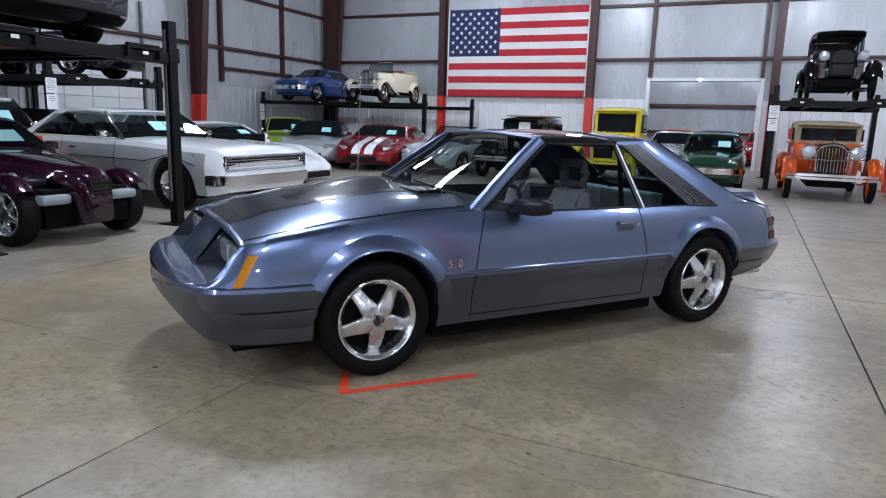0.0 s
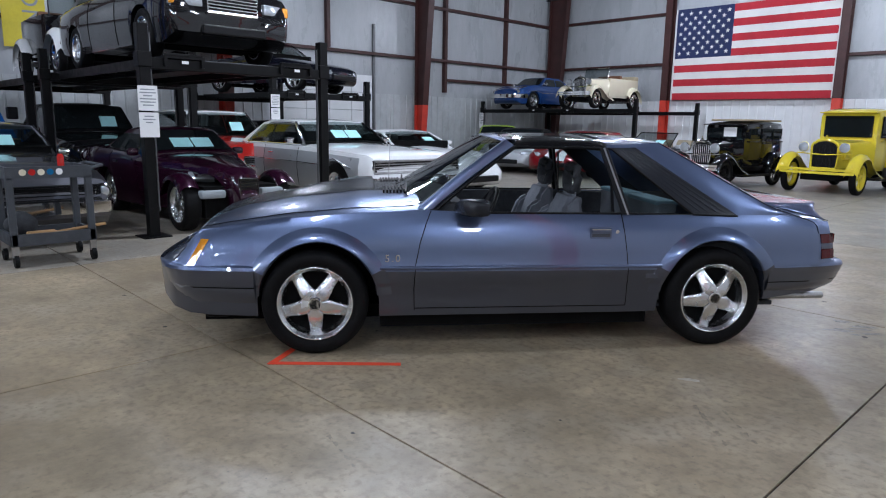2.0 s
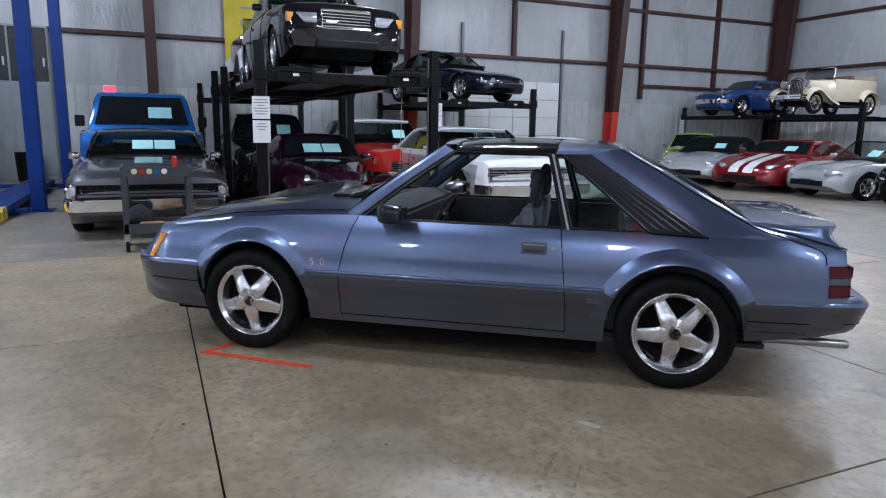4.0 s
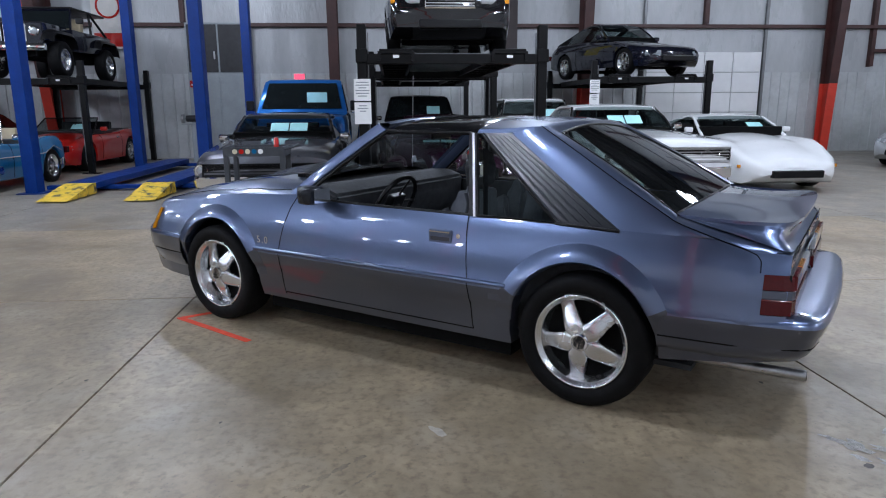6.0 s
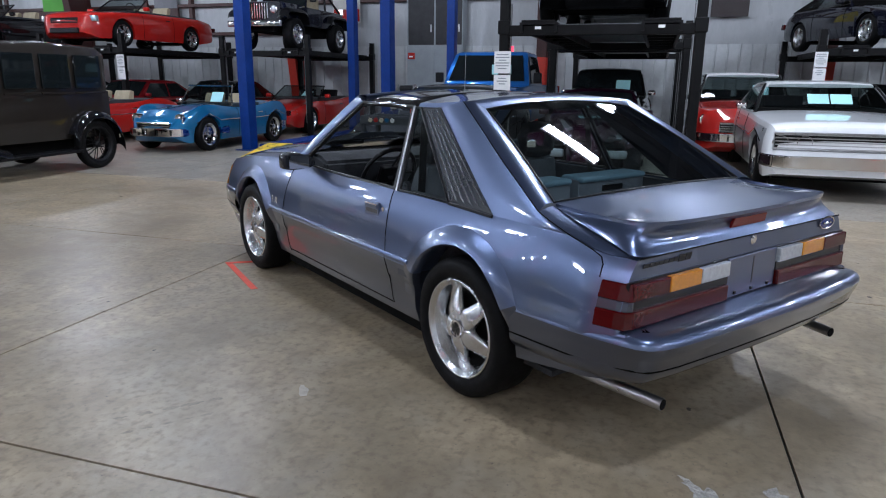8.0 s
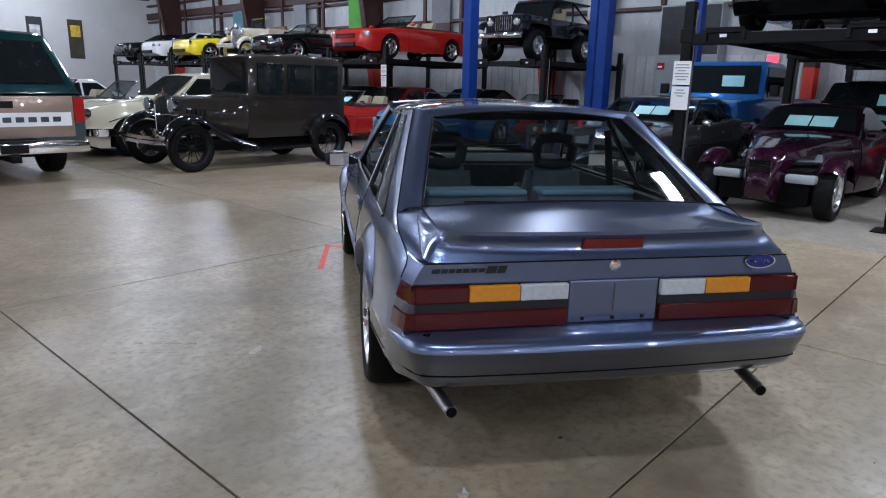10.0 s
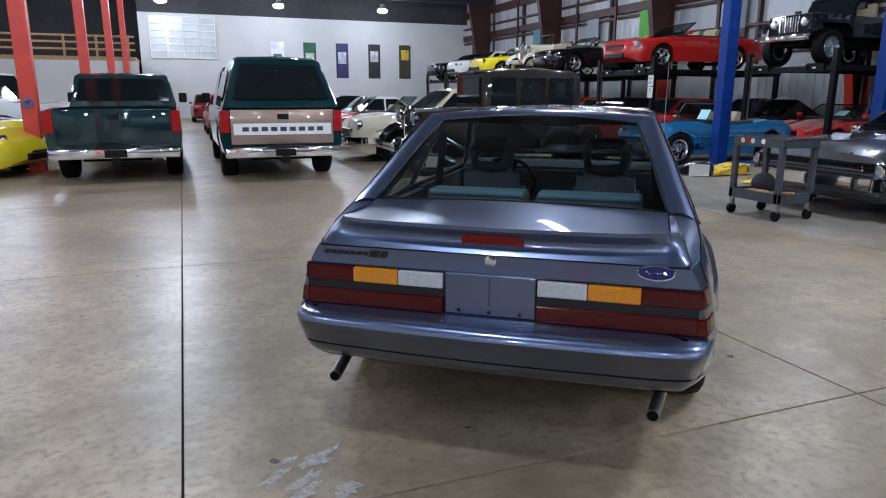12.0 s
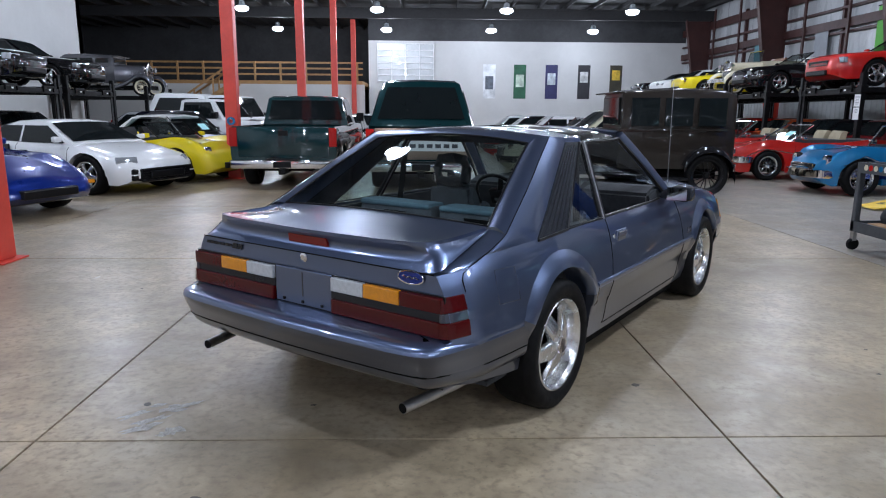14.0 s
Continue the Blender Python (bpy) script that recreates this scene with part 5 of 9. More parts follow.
# ---- lifts ----
def four_post_lift(at, length, width, deck, post_top, material=BLACK_STEEL, label="black steel four-post parking lift", post=0.06, group="parking lifts", platform=True):
    """A lift that runs along local x from 0 back to -length."""
    ob = thing("car_lift", label, "car lift", at, group)
    for x in (0, -length):
        for s in (1, -1):
            y = s * width / 2
            bm = bmesh.new()
            box(bm, x - post, x + post, y - post, y + post, 0.012, post_top, bevel=0.008)
            box(bm, x - post * 0.5, x + post * 0.5, y - s * post * 1.05 - 0.004, y - s * post * 1.05 + 0.004, 0.1, post_top - 0.05)
            po = part("post", bm, material, ob)
            part("base_plate", boxes((x - 0.16, x + 0.16, y - 0.16, y + 0.16, 0.001, 0.014)), material, po)
            part("locking_ladder", boxes((x - 0.02, x + 0.02, y - s * 0.085 - 0.006, y - s * 0.085 + 0.006, 0.3, post_top - 0.1)), GALV, po)
            part("carriage", boxes((x - 0.078, x + 0.078, y - 0.078, y + 0.078, deck - 0.14, deck + 0.03), bevel=0.008), material, po)
        part("cross_beam", boxes((x - 0.06, x + 0.06, -width / 2 + post, width / 2 - post, deck - 0.16, deck - 0.03), bevel=0.01), material, ob)
    for s in (1, -1):
        bm = bmesh.new()
        box(bm, -length - 0.1, 0.1, s * 0.75 - 0.24, s * 0.75 + 0.24, deck - 0.028, deck)
        box(bm, -length - 0.1, 0.1, s * 0.75 - 0.24, s * 0.75 - 0.20, deck - 0.12, deck - 0.028)
        box(bm, -length - 0.1, 0.1, s * 0.75 + 0.20, s * 0.75 + 0.24, deck - 0.12, deck - 0.028)
        for k in range(6):
            x = -0.3 - k * (length - 0.6) / 5
            box(bm, x - 0.02, x + 0.02, s * 0.75 - 0.20, s * 0.75 + 0.20, deck - 0.09, deck - 0.028)
        rw = part("runway", bm, material, ob)
        part("wheel_stop", boxes((0.03, 0.09, s * 0.75 - 0.22, s * 0.75 + 0.22, deck, deck + 0.03), bevel=0.006), material, rw)
        part("white_tag", boxes((0.101, 0.104, s * 0.75 - 0.04, s * 0.75 + 0.04, deck - 0.085, deck - 0.05)), PAPER, rw, "white rating tag")
    if platform:
        part("drip_tray", boxes((-length + 0.1, -0.1, -0.51, 0.51, deck - 0.03, deck - 0.012)), GALV, ob)
    return ob


def post_notice(x, y, z, face=0):
    """Two white printed sheets taped to a lift post."""
    ob = thing("notice_sheets", "two white printed sheets taped to a lift post", "notice", pose(x, y, z, 0, 0, face), group="post notices")
    for k in range(2):
        z0 = -0.30 * k
        sh = part("sheet", boxes((0, 0.003, -0.11, 0.11, z0 - 0.28, z0)), PAPER, ob)
        for j, w in enumerate((0.08, 0.09, 0.05, 0.09, 0.085, 0.06) if k == 0 else (0.05, 0.07, 0.04)):
            part("print_line", boxes((0.003, 0.004, -w, w, z0 - 0.05 - j * 0.035, z0 - 0.037 - j * 0.035)), PRINT, sh)
    return ob


# ---- the slate blue hatchback on the open floor ----
HX, RX, WR, WZ = 1.25, -1.265, 0.318, 0.316
MID = [(-2.12, .793), (-2.08, .803), (-1.95, .838), (-1.7, .862), (-1.25, .876), (-.6, .879), (.6, .876), (1.25, .873), (1.6, .862), (1.85, .838), (2.0, .802), (2.1, .745), (2.17, .655), (2.22, .52), (2.255, .32), (2.275, .05)]
LOW = [(-2.12, .36), (-1.6, .295), (-.9, .225), (1.0, .222), (1.7, .232), (1.9, .238), (2.0, .245), (2.1, .275), (2.18, .345), (2.23, .40), (2.275, .435)]
SHOULDER = [(-2.12, .545), (-2.10, .550), (-2.092, .56), (-2.088, .792), (-2.06, .795), (-1.98, .797), (-1.92, .808), (-1.8, .838), (-1.7, .842), (-1.4, .842), (-.64, .846), (0, .848), (.5, .868), (.6, .872), (1.0, .855), (1.4, .822), (1.82, .762), (1.915, .747), (1.935, .733), (2.08, .566), (2.1, .56), (2.14, .556), (2.2, .548), (2.25, .505), (2.275, .455)]
CROWN = [(-2.12, .0), (-2.10, .002), (-2.092, .004), (-2.088, .006), (-2.06, .008), (-1.95, .03), (-1.75, .095), (.6, .09), (1.0, .096), (1.4, .085), (1.7, .075), (1.915, .036), (1.935, .030), (2.08, .006), (2.1, .004), (2.275, .0)]
PROFILE = [(.0, -.070), (.222, -.066), (.30, -.042), (.42, -.026), (.43, -.018), (.512, .001), (.53, .001), (.548, -.006), (.62, -.013), (.72, -.034), (.80, -.060), (.846, -.085), (.9, -.11)]


def yside(x, z):
    """Half width of the lower body at a place along it and a height."""
    m = lin(x, MID)
    sh = lin(x, SHOULDER)
    if z > .548 and sh < .846:
        z = .548 + (z - .548) * (.846 - .548) / max(.02, sh - .548)
    tuck = .34 * max(0.0, .505 - z) * min(1.0, max(0.0, (-x - 1.98) / .2))
    return max(.01, m - tuck + lin(z, PROFILE) * min(1.0, m / .5))


def arch_z(x):
    z = 0.0
    for ax in (HX - .02, RX + .01):
        d = abs(x - ax) / .362
        if d < 1:
            z = max(z, .335 + .362 * math.sqrt(1 - d * d))
    return z


def ysail(x, z):
    return yside(x, .842) - (z - .842) * .46


def build_hatchback():
    ob = thing("hatchback", "slate blue two-tone 1980s hatchback coupe with open windows", "car", pose(-1.641, 4.488, 0, 0, 0, 233.13))
    xs = sorted(set([r[0] for r in MID + SHOULDER if abs(r[0]) < 2.31] + [k * .1 for k in range(-19, 21)] + [.62, .58, -1.75, -2.03]
                    + [ax + d * .362 for ax in (HX - .02, RX + .01) for d in (-1.02, -1, -.985, -.95, -.9, -.82, -.7, -.55, -.4, -.2, 0, .2, .4, .55, .7, .82, .9, .95, .985, 1, 1.02)]), reverse=True)
    st = []
    for x in xs:
        sh, cr = lin(x, SHOULDER), lin(x, CROWN)
        zl = max(lin(x, LOW), arch_z(x))
        zs = [min(.30, sh), min(.42, sh), min(.43, sh), min(.512, sh), min(.53, sh), min(.548, sh)]
        zs += [max(zs[-1], .548 + (sh - .548) * f) for f in (.25, .5, .75, .9, 1)]
        zl = min(zl, sh - .01)
        ysh = yside(x, sh)
        side = [(yside(x, max(z, zl)), max(z, zl)) for z in zs]
        yb = min(side[0][0], yside(x, zl))
        e = ysh if x > .5 else ysail(x, sh)
        top = [(max(0.01, ysh - .022), sh + cr * .10), (max(.01, ysh - .10), sh + cr * .42), (ysh * .66, sh + cr * .78), (ysh * .36, sh + cr * .95), (0, sh + cr)]
        if -2.08 < x < -1.7:
            ze = lin(x, [(-2.06, .802), (-1.92, .818), (-1.8, .846), (-1.7, .855)])
            top = [(ysh - .02, sh + (ze - sh) * .3), (ysh - .06, sh + (ze - sh) * .7), (ysh * .66, ze), (ysh * .36, ze), (0, ze)]
        st.append((x, [(0, zl), (yb * .6, zl), (yb * .93, zl), (yb, zl)] + side + top))

    def open_top(c):
        return c.z > .80 and -1.752 < c.x < .60 + .15 * (1 - (c.y / .735) ** 2) and abs(c.y) < yside(c.x, .846) - .004

    def bucket(c):
        return 1.937 < c.x < 2.078 and .25 < abs(c.y) < .72 and c.z > .56

    # dark tone also covers the body-colour band over z .43, painting in shade
    def is_low(c):
        return c.z <= .5125

    upper = loft(bmesh.new(), st, keep=lambda c: not is_low(c) and not open_top(c) and not bucket(c))
    # quarter panels: between the louvre edge and belt below, the hatch edge above
    A = [(0, -.775, 1.252), (.5, -1.405, .842), (1, -1.80, .838)]
    B = [(0, -.93, 1.287), (.25, -1.145, 1.168), (.5, -1.36, 1.045), (.8, -1.64, .893), (1, -1.80, .843)]
    n, k2 = 30, 4
    for s in (1, -1):
        rows = []
        for i in range(n + 1):
            f = i / n
            a = Vector((lin(f, [(r[0], r[1]) for r in A]), lin(f, [(r[0], r[2]) for r in A])))
            b = Vector((lin(f, [(r[0], r[1]) for r in B]), lin(f, [(r[0], r[2]) for r in B])))
            row = []
            for j in range(k2 + 1):
                p = a.lerp(b, j / k2)
                row.append(upper.verts.new((p.x, s * (ysail(p.x, p.y) + .006 * math.sin(math.pi * j / k2)), p.y)))
            rows.append(row)
        for p, q in zip(rows, rows[1:]):
            for j in range(k2):
                upper.faces.new((p[j], p[j + 1], q[j + 1], q[j]))
    shell = part("body_shell", upper, SLATE, ob, smooth=True)
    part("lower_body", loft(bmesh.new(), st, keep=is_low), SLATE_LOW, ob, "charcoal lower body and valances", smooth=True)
    # moulding rib along the flank and round both bumpers
    for s in (1, -1):
        runs = [[RX + .378 + (HX - RX - .764) * k / 24 for k in range(25)]]
        for run in runs:
            bm = tube(bmesh.new(), [(x, s * (yside(x, .535) + .001), .535) for x in run], .0115, 10)
            part("side_moulding", bm, SLATE, ob, smooth=True)
        # flares
        for ax in (HX - .02, RX + .01):
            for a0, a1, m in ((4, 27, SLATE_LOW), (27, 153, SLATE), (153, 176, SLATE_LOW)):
              rows = []
              bm = bmesh.new()
              for k in range(17):
                  a = radians(a0 + k * (a1 - a0) / 16)
                  row = []
                  fade = min(1.0, max(0.0, (math.sin(a) - .06) * 1.5))
                  for r, o in ((.345, -.03), (.352, .001 + .018 * fade), (.360, .002 + .027 * fade), (.382, .0015 + .025 * fade), (.412, .001 + .011 * fade), (.438, .0006)):
                      x, z = ax + r * math.cos(a), .335 + r * math.sin(a)
                      if z < .27:
                          z = .27
                      row.append(bm.verts.new((x, s * (yside(x, max(z, .3)) + o), z)))
                  rows.append(row)
              for p, q in zip(rows, rows[1:]):
                  for j in range(5):
                      bm.faces.new((p[j], p[j + 1], q[j + 1], q[j]))
              part("wheel_arch_flare", bm, m, ob, smooth=True)
    # wrap-round bumpers
    def sweep(name, path, prof, material, label, slope):
        bm = bmesh.new()
        pts = [Vector((x, y, 0)) for x, y in path] + [Vector((x, -y, 0)) for x, y in path[::-1][1:]]
        rows = []
        for i, q in enumerate(pts):
            d = (pts[min(i + 1, len(pts) - 1)] - pts[max(i - 1, 0)]).normalized()
            out = Vector((d.y, -d.x, 0))
            if out.dot(q) < 0:
                out = -out
            lean = min(1.0, max(0.0, (abs(q.x) - 1.98) / .2)) * slope
            rows.append([bm.verts.new(q + out * (o - lean * max(0.0, .505 - z)) + Vector((0, 0, z))) for o, z in prof])
        for a, b in zip(rows, rows[1:]):
            for j in range(len(prof) - 1):
                bm.faces.new((a[j], a[j + 1], b[j + 1], b[j]))
        return part(name, bm, material, ob, label, smooth=True)
    rear = [(-1.615, .864), (-1.66, .860), (-1.75, .854), (-1.9, .840), (-2.02, .820), (-2.11, .800), (-2.165, .782), (-2.195, .760), (-2.213, .730), (-2.224, .69), (-2.236, .6), (-2.25, .3), (-2.255, 0)]
    sweep("rear_bumper", rear, [(-.19, .556), (-.06, .553), (-.022, .546), (-.006, .538), (.003, .526), (.006, .512)], SLATE, "body-colour ledge of the wrap-round rear bumper", .34)
    # bumper faces take the dark tone, standing in for shade reflected off the floor
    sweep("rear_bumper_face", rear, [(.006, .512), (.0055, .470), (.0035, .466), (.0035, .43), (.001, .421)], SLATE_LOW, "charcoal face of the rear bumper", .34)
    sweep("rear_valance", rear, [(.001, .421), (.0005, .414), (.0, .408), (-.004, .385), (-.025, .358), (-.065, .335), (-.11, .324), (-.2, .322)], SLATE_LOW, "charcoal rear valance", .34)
    front = [(1.60, .866), (1.66, .862), (1.75, .852), (1.85, .838), (1.95, .818), (2.03, .790), (2.09, .752), (2.135, .70), (2.160, .63), (2.178, .52), (2.190, .35), (2.196, .15), (2.198, 0)]
    sweep("front_bumper", front, [(-.14, .566), (-.05, .562), (-.015, .553), (.002, .54), (.007, .52)], SLATE, "body-colour ledge of the wrap-round front bumper", .32)
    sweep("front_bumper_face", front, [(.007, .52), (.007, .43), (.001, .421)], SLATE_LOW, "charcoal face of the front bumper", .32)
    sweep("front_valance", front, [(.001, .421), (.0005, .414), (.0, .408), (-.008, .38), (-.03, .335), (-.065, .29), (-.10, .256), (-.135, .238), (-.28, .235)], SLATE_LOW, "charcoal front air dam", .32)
    for run in (rear, front):
        tuck = .03 if run is rear else .028
        half_run = [(x - math.copysign(tuck, x) * min(1.0, max(0.0, (abs(x) - 1.98) / .2)), y - (tuck * .5 if 2.0 < abs(x) < 2.2 else 0), .418) for x, y in run]
        part("bumper_seam", tube(bmesh.new(), half_run + [(x, -y, z) for x, y, z in half_run[::-1][1:]], .0036, 6), UNDER, ob)
    # tail: lamps in a black panel
    xt = -2.098
    tail = part("tail_panel", boxes((xt, xt + .01, -.764, .764, .545, .722)), BLACK_TRIM, ob)
    for s in (1, -1):
        lamp = part("tail_lamp", boxes((xt - .008, xt + .002, min(s * .755, s * .178), max(s * .755, s * .178), .622, .657)), HOOD_BLACK, ob, "three-colour ribbed tail lamp")
        for y0, y1, z0, z1, m, nm in ((.557, .752, .657, .717, LENS_RED, "red_lens"), (.367, .555, .657, .717, LENS_AMBER, "amber_lens"), (.183, .365, .657, .717, LENS_WHITE, "reverse_lens"), (.183, .752, .558, .622, LENS_RED, "lower_red_lens")):
            part(nm, boxes((xt - .02, xt + .006, min(s * y0, s * y1), max(s * y0, s * y1), z0, z1), bevel=.005), m, lamp)
        for z0, z1 in ((.657, .717), (.622, .657), (.558, .622)):
            bm = bmesh.new()
            rings = []
            for z in (z0, z0 + .004, z1 - .004, z1):
                o = (.006 if z0 < z < z1 else .002) * (1 if z1 - z0 > .05 else .4)
                rings.append([bm.verts.new((x, s * y, z)) for x, y in ((-2.09, .74), (-2.112 - o, .752), (-2.112 - o, .758), (-2.104 - o * .5, yside(-2.08, z) - .012 + o), (-2.07, yside(-2.07, z) + o), (-2.0, yside(-2.0, z) + o), (-1.995, yside(-1.995, z) - .02))])
            for p, q in zip(rings, rings[1:]):
                for j in range(6):
                    bm.faces.new((p[j], p[j + 1], q[j + 1], q[j]))
            bm.faces.new(rings[0])
            bm.faces.new(rings[-1])
            part("side_lens" if z1 - z0 > .05 else "side_strip", bm, LENS_RED if z1 - z0 > .05 else SLATE_LOW, lamp)
    pb = part("plate_recess", boxes((xt - .006, xt + .012, -.176, .176, .56, .722), bevel=.004), SLATE, ob)
    for y in (-.12, 0, .12):
        part("plate_bolt", boxes((xt - .012, xt - .006, y - .006, y + .006, .57, .582)), BLACK_TRIM, pb)
    part("plate_seam", boxes((xt - .008, xt - .005, -.003, .003, .60, .71)), SLATE_LOW, pb)
    # lid below the hatch glass with its lip spoiler: top, rear face and sides, lower skin
    lip = [(-2.098, 0), (-2.097, .2), (-2.092, .4), (-2.082, .52), (-2.066, .59), (-2.045, .624), (-2.015, .640)]
    flank = [(-1.96, .645), (-1.88, .647), (-1.78, .648), (-1.69, .648), (-1.625, .650)]
    edge_z = [(-2.1, .908), (-2.06, .909), (-1.98, .906), (-1.85, .904), (-1.7, .909), (-1.625, .913)]
    rim_pts = [Vector((x, y, lin(x, edge_z) - .004 * (1 - min(1, y / .5)))) for x, y in lip + flank]
    foot_pts = [Vector((x, y, z)) for x, y, z in ((-2.092, 0, .795), (-2.092, .22, .795), (-2.090, .45, .796), (-2.088, .58, .797), (-2.084, .66, .799), (-2.077, .70, .801), (-2.05, .716, .806),
                                                  (-1.99, .711, .822), (-1.90, .703, .845), (-1.80, .693, .868), (-1.70, .680, .890), (-1.632, .664, .905))]
    bm = bmesh.new()
    for s in (1, -1):
        # top, from the glass to the lip
        rows = []
        for k in range(9):
            f = k / 8
            row = []
            for p in rim_pts[:7]:
                g = min(1.0, p.y / .64)
                front = Vector((-1.650 + .035 * g * g, p.y * 1.012, .936 - .022 * g * g))
                q = front.lerp(p, f)
                q.z -= .020 * math.sin(math.pi * f ** .8) * (g * g - .25)
                row.append(bm.verts.new((q.x, s * q.y, q.z)))
            rows.append(row)
        for p, q in zip(rows, rows[1:]):
            for j in range(len(p) - 1):
                bm.faces.new((p[j], p[j + 1], q[j + 1], q[j]))
        edge = [r[-1] for r in rows]
        # rear face and sides
        rows = []
        for k, (p, q) in enumerate(zip(rim_pts, foot_pts)):
            hollow = lin(k, [(0, 1), (4, .9), (5, .6), (6, .3), (7, .12), (9, 0), (11, 0)])
            row = [p, p + Vector((0, 0, -.012)) + (q - p).normalized() * .002]
            for f in (.25, .42, .6, .8, .93, 1):
                c = row[1].lerp(q, f)
                inn = Vector((1, 0, 0)) if k < 4 else Vector((.8, -.5, 0)).normalized()
                c = c + inn * .042 * hollow * math.sin(math.pi * min(1, f * 1.05)) ** .8 if f < 1 else c
                c = c + Vector((0, .010 * math.sin(math.pi * f) * (1 - hollow), .004 * math.sin(math.pi * f) * (1 - hollow)))
                row.append(c)
            rows.append([bm.verts.new((c.x, s * c.y, c.z)) for c in row])
        for p, q in zip(rows, rows[1:]):
            for j in range(len(p) - 1):
                bm.faces.new((p[j], p[j + 1], q[j + 1], q[j]))
    bmesh.ops.remove_doubles(bm, verts=bm.verts, dist=.0004)
    part("spoiler_seam", tube(bmesh.new(), [(-2.093, y, .797) for y in (-.71, -.4, 0, .4, .71)], .003, 5, False), UNDER, ob)
    sp = part("spoiler", bm, SLATE, ob, "body-colour lip spoiler", smooth=True)
    for s in (1, -1):
        bm = bmesh.new()
        rows = []
        for k in range(13):
            f = k / 12
            a = Vector((lin(f, [(0, -1.625), (.7, -1.96), (1, -2.07)]), lin(f, [(0, .658), (1, .713)]), lin(f, [(0, .906), (.7, .828), (1, .800)])))
            x, z = lin(f, [(0, -1.64), (.35, -1.80), (.55, -1.86), (.75, -1.92), (.9, -1.965), (1, -1.985)]), lin(f, [(0, .893), (.35, .843), (.55, .828), (.75, .810), (.9, .797), (1, .787)])
            b = Vector((x, ysail(x, z) if f < .4 else min(ysail(x, z), yside(x, min(z, lin(x, SHOULDER))) + .002), z))
            rows.append([bm.verts.new((q.x, s * q.y, q.z)) for q in (a, a.lerp(b, .35) + Vector((0, 0, .004)), a.lerp(b, .7) + Vector((0, .002, .004)), b)])
        for p, q in zip(rows, rows[1:]):
            for j in range(3):
                bm.faces.new((p[j], p[j + 1], q[j + 1], q[j]))
        part("hatch_skin", bm, SLATE, ob, smooth=True)
        part("spoiler_side_seam", tube(bmesh.new(), [(p.x, s * (p.y + .001), p.z + .0005) for p in foot_pts[5:]], .0012, 5, False), UNDER, ob)
    bm = bmesh.new()
    slab(bm, [(-.122, .832), (-.116, .870), (.116, .870), (.122, .832)], .03, lambda a, b, d: (-2.056 - (b - .834) * .25 + d * .5, a, b))
    part("brake_lamp", bm, LENS_RED_MID, sp, "high centre brake lamp")
    # badges as plain bars
    def slant_bar(y, w, z0, z1):
        bm = bmesh.new()
        slab(bm, [(y, z0), (y - w, z0), (y - w - (z1 - z0) * .35, z1), (y - (z1 - z0) * .35, z1)], .004, lambda a, b, d: (-2.0935 + d, a, b))
        part("badge_bar", bm, HOOD_BLACK, ob)
    y = .690
    for w in (.028, .023, .020, .020, .024, .024, .022):
        slant_bar(y, w, .763, .777)
        y -= w + .005
    for w in (.036, .030):
        slant_bar(y, w, .758, .784)
        y -= w + .006
    part("oval_badge", lathe(bmesh.new(), [(.001, 0), (.06, 0), (.062, .004), (.001, .005)], 24, pose(-2.09, -.60, .775, 0, 0, 90) @ Matrix.Diagonal((1, 1, .42, 1))), P_ELECTRIC, ob, "blue oval badge with a bright rim")
    bm = bmesh.new()
    tube(bm, [(-2.095, -.60 + .063 * math.cos(k * math.tau / 24), .775 + .027 * math.sin(k * math.tau / 24)) for k in range(25)], .0035, 5, False)
    part("oval_rim", bm, CHROME, ob)
    bm = bmesh.new()
    tube(bm, [(-2.0975, -.60 + .040 - .08 * k / 12, .775 + .0045 * math.sin(k * 1.5)) for k in range(13)], .0028, 5, False)
    part("oval_script", bm, CHROME, ob, "bright flowing mark")
    part("lock_cylinder", lathe(bmesh.new(), [(.001, 0), (.022, 0), (.022, .008), (.012, .012), (.001, .012)], 16, pose(-2.086, 0, .775, 0, 0, 90)), CHROME, ob)
    # exhaust tips
    for s in (1, -1):
        bm = bmesh.new()
        tube(bm, [(-1.5, s * .69, .284), (-1.9, s * .67, .280), (-2.175, s * .622, .266)], .0235, 14)
        ex = part("exhaust_tip", bm, STEEL_DULL, ob, smooth=True)
        part("exhaust_mouth", lathe(bmesh.new(), [(.002, 0), (.0205, 0), (.0205, .004), (.002, .004)], 14, pose(-2.174, s * .622, .266, 0, 0, 90 + s * 8)), UNDER, ex)
    # windscreen, pillars, roof
    def pane(name, rows, material, label=""):
        bm = bmesh.new()
        vs = [[bm.verts.new(p) for p in r] for r in rows]
        for p, q in zip(vs, vs[1:]):
            for j in range(len(p) - 1):
                bm.faces.new((p[j], p[j + 1], q[j + 1], q[j]))
        return part(name, bm, material, ob, label, smooth=True, shadow=False)

    def arc_row(xe, ye, ze, xc, zc, m=10):
        return [(xc + (xe - xc) * (t / m) ** 2 if t >= 0 else xc + (xe - xc) * (t / m) ** 2, ye * t / m, zc + (ze - zc) * (t / m) ** 2) for t in range(-m, m + 1)]

    def mixrow(a, b, f):
        return [tuple(np.array(p) * (1 - f) + np.array(q) * f) for p, q in zip(a, b)]
    wb_, wt_ = arc_row(.60, .735, .878, .76, .945), arc_row(.075, .578, 1.285, .115, 1.312)
    pane("windscreen", [mixrow(wb_, wt_, f) for f in (0, .2, .4, .6, .8, 1)], GLASS_FRONT)
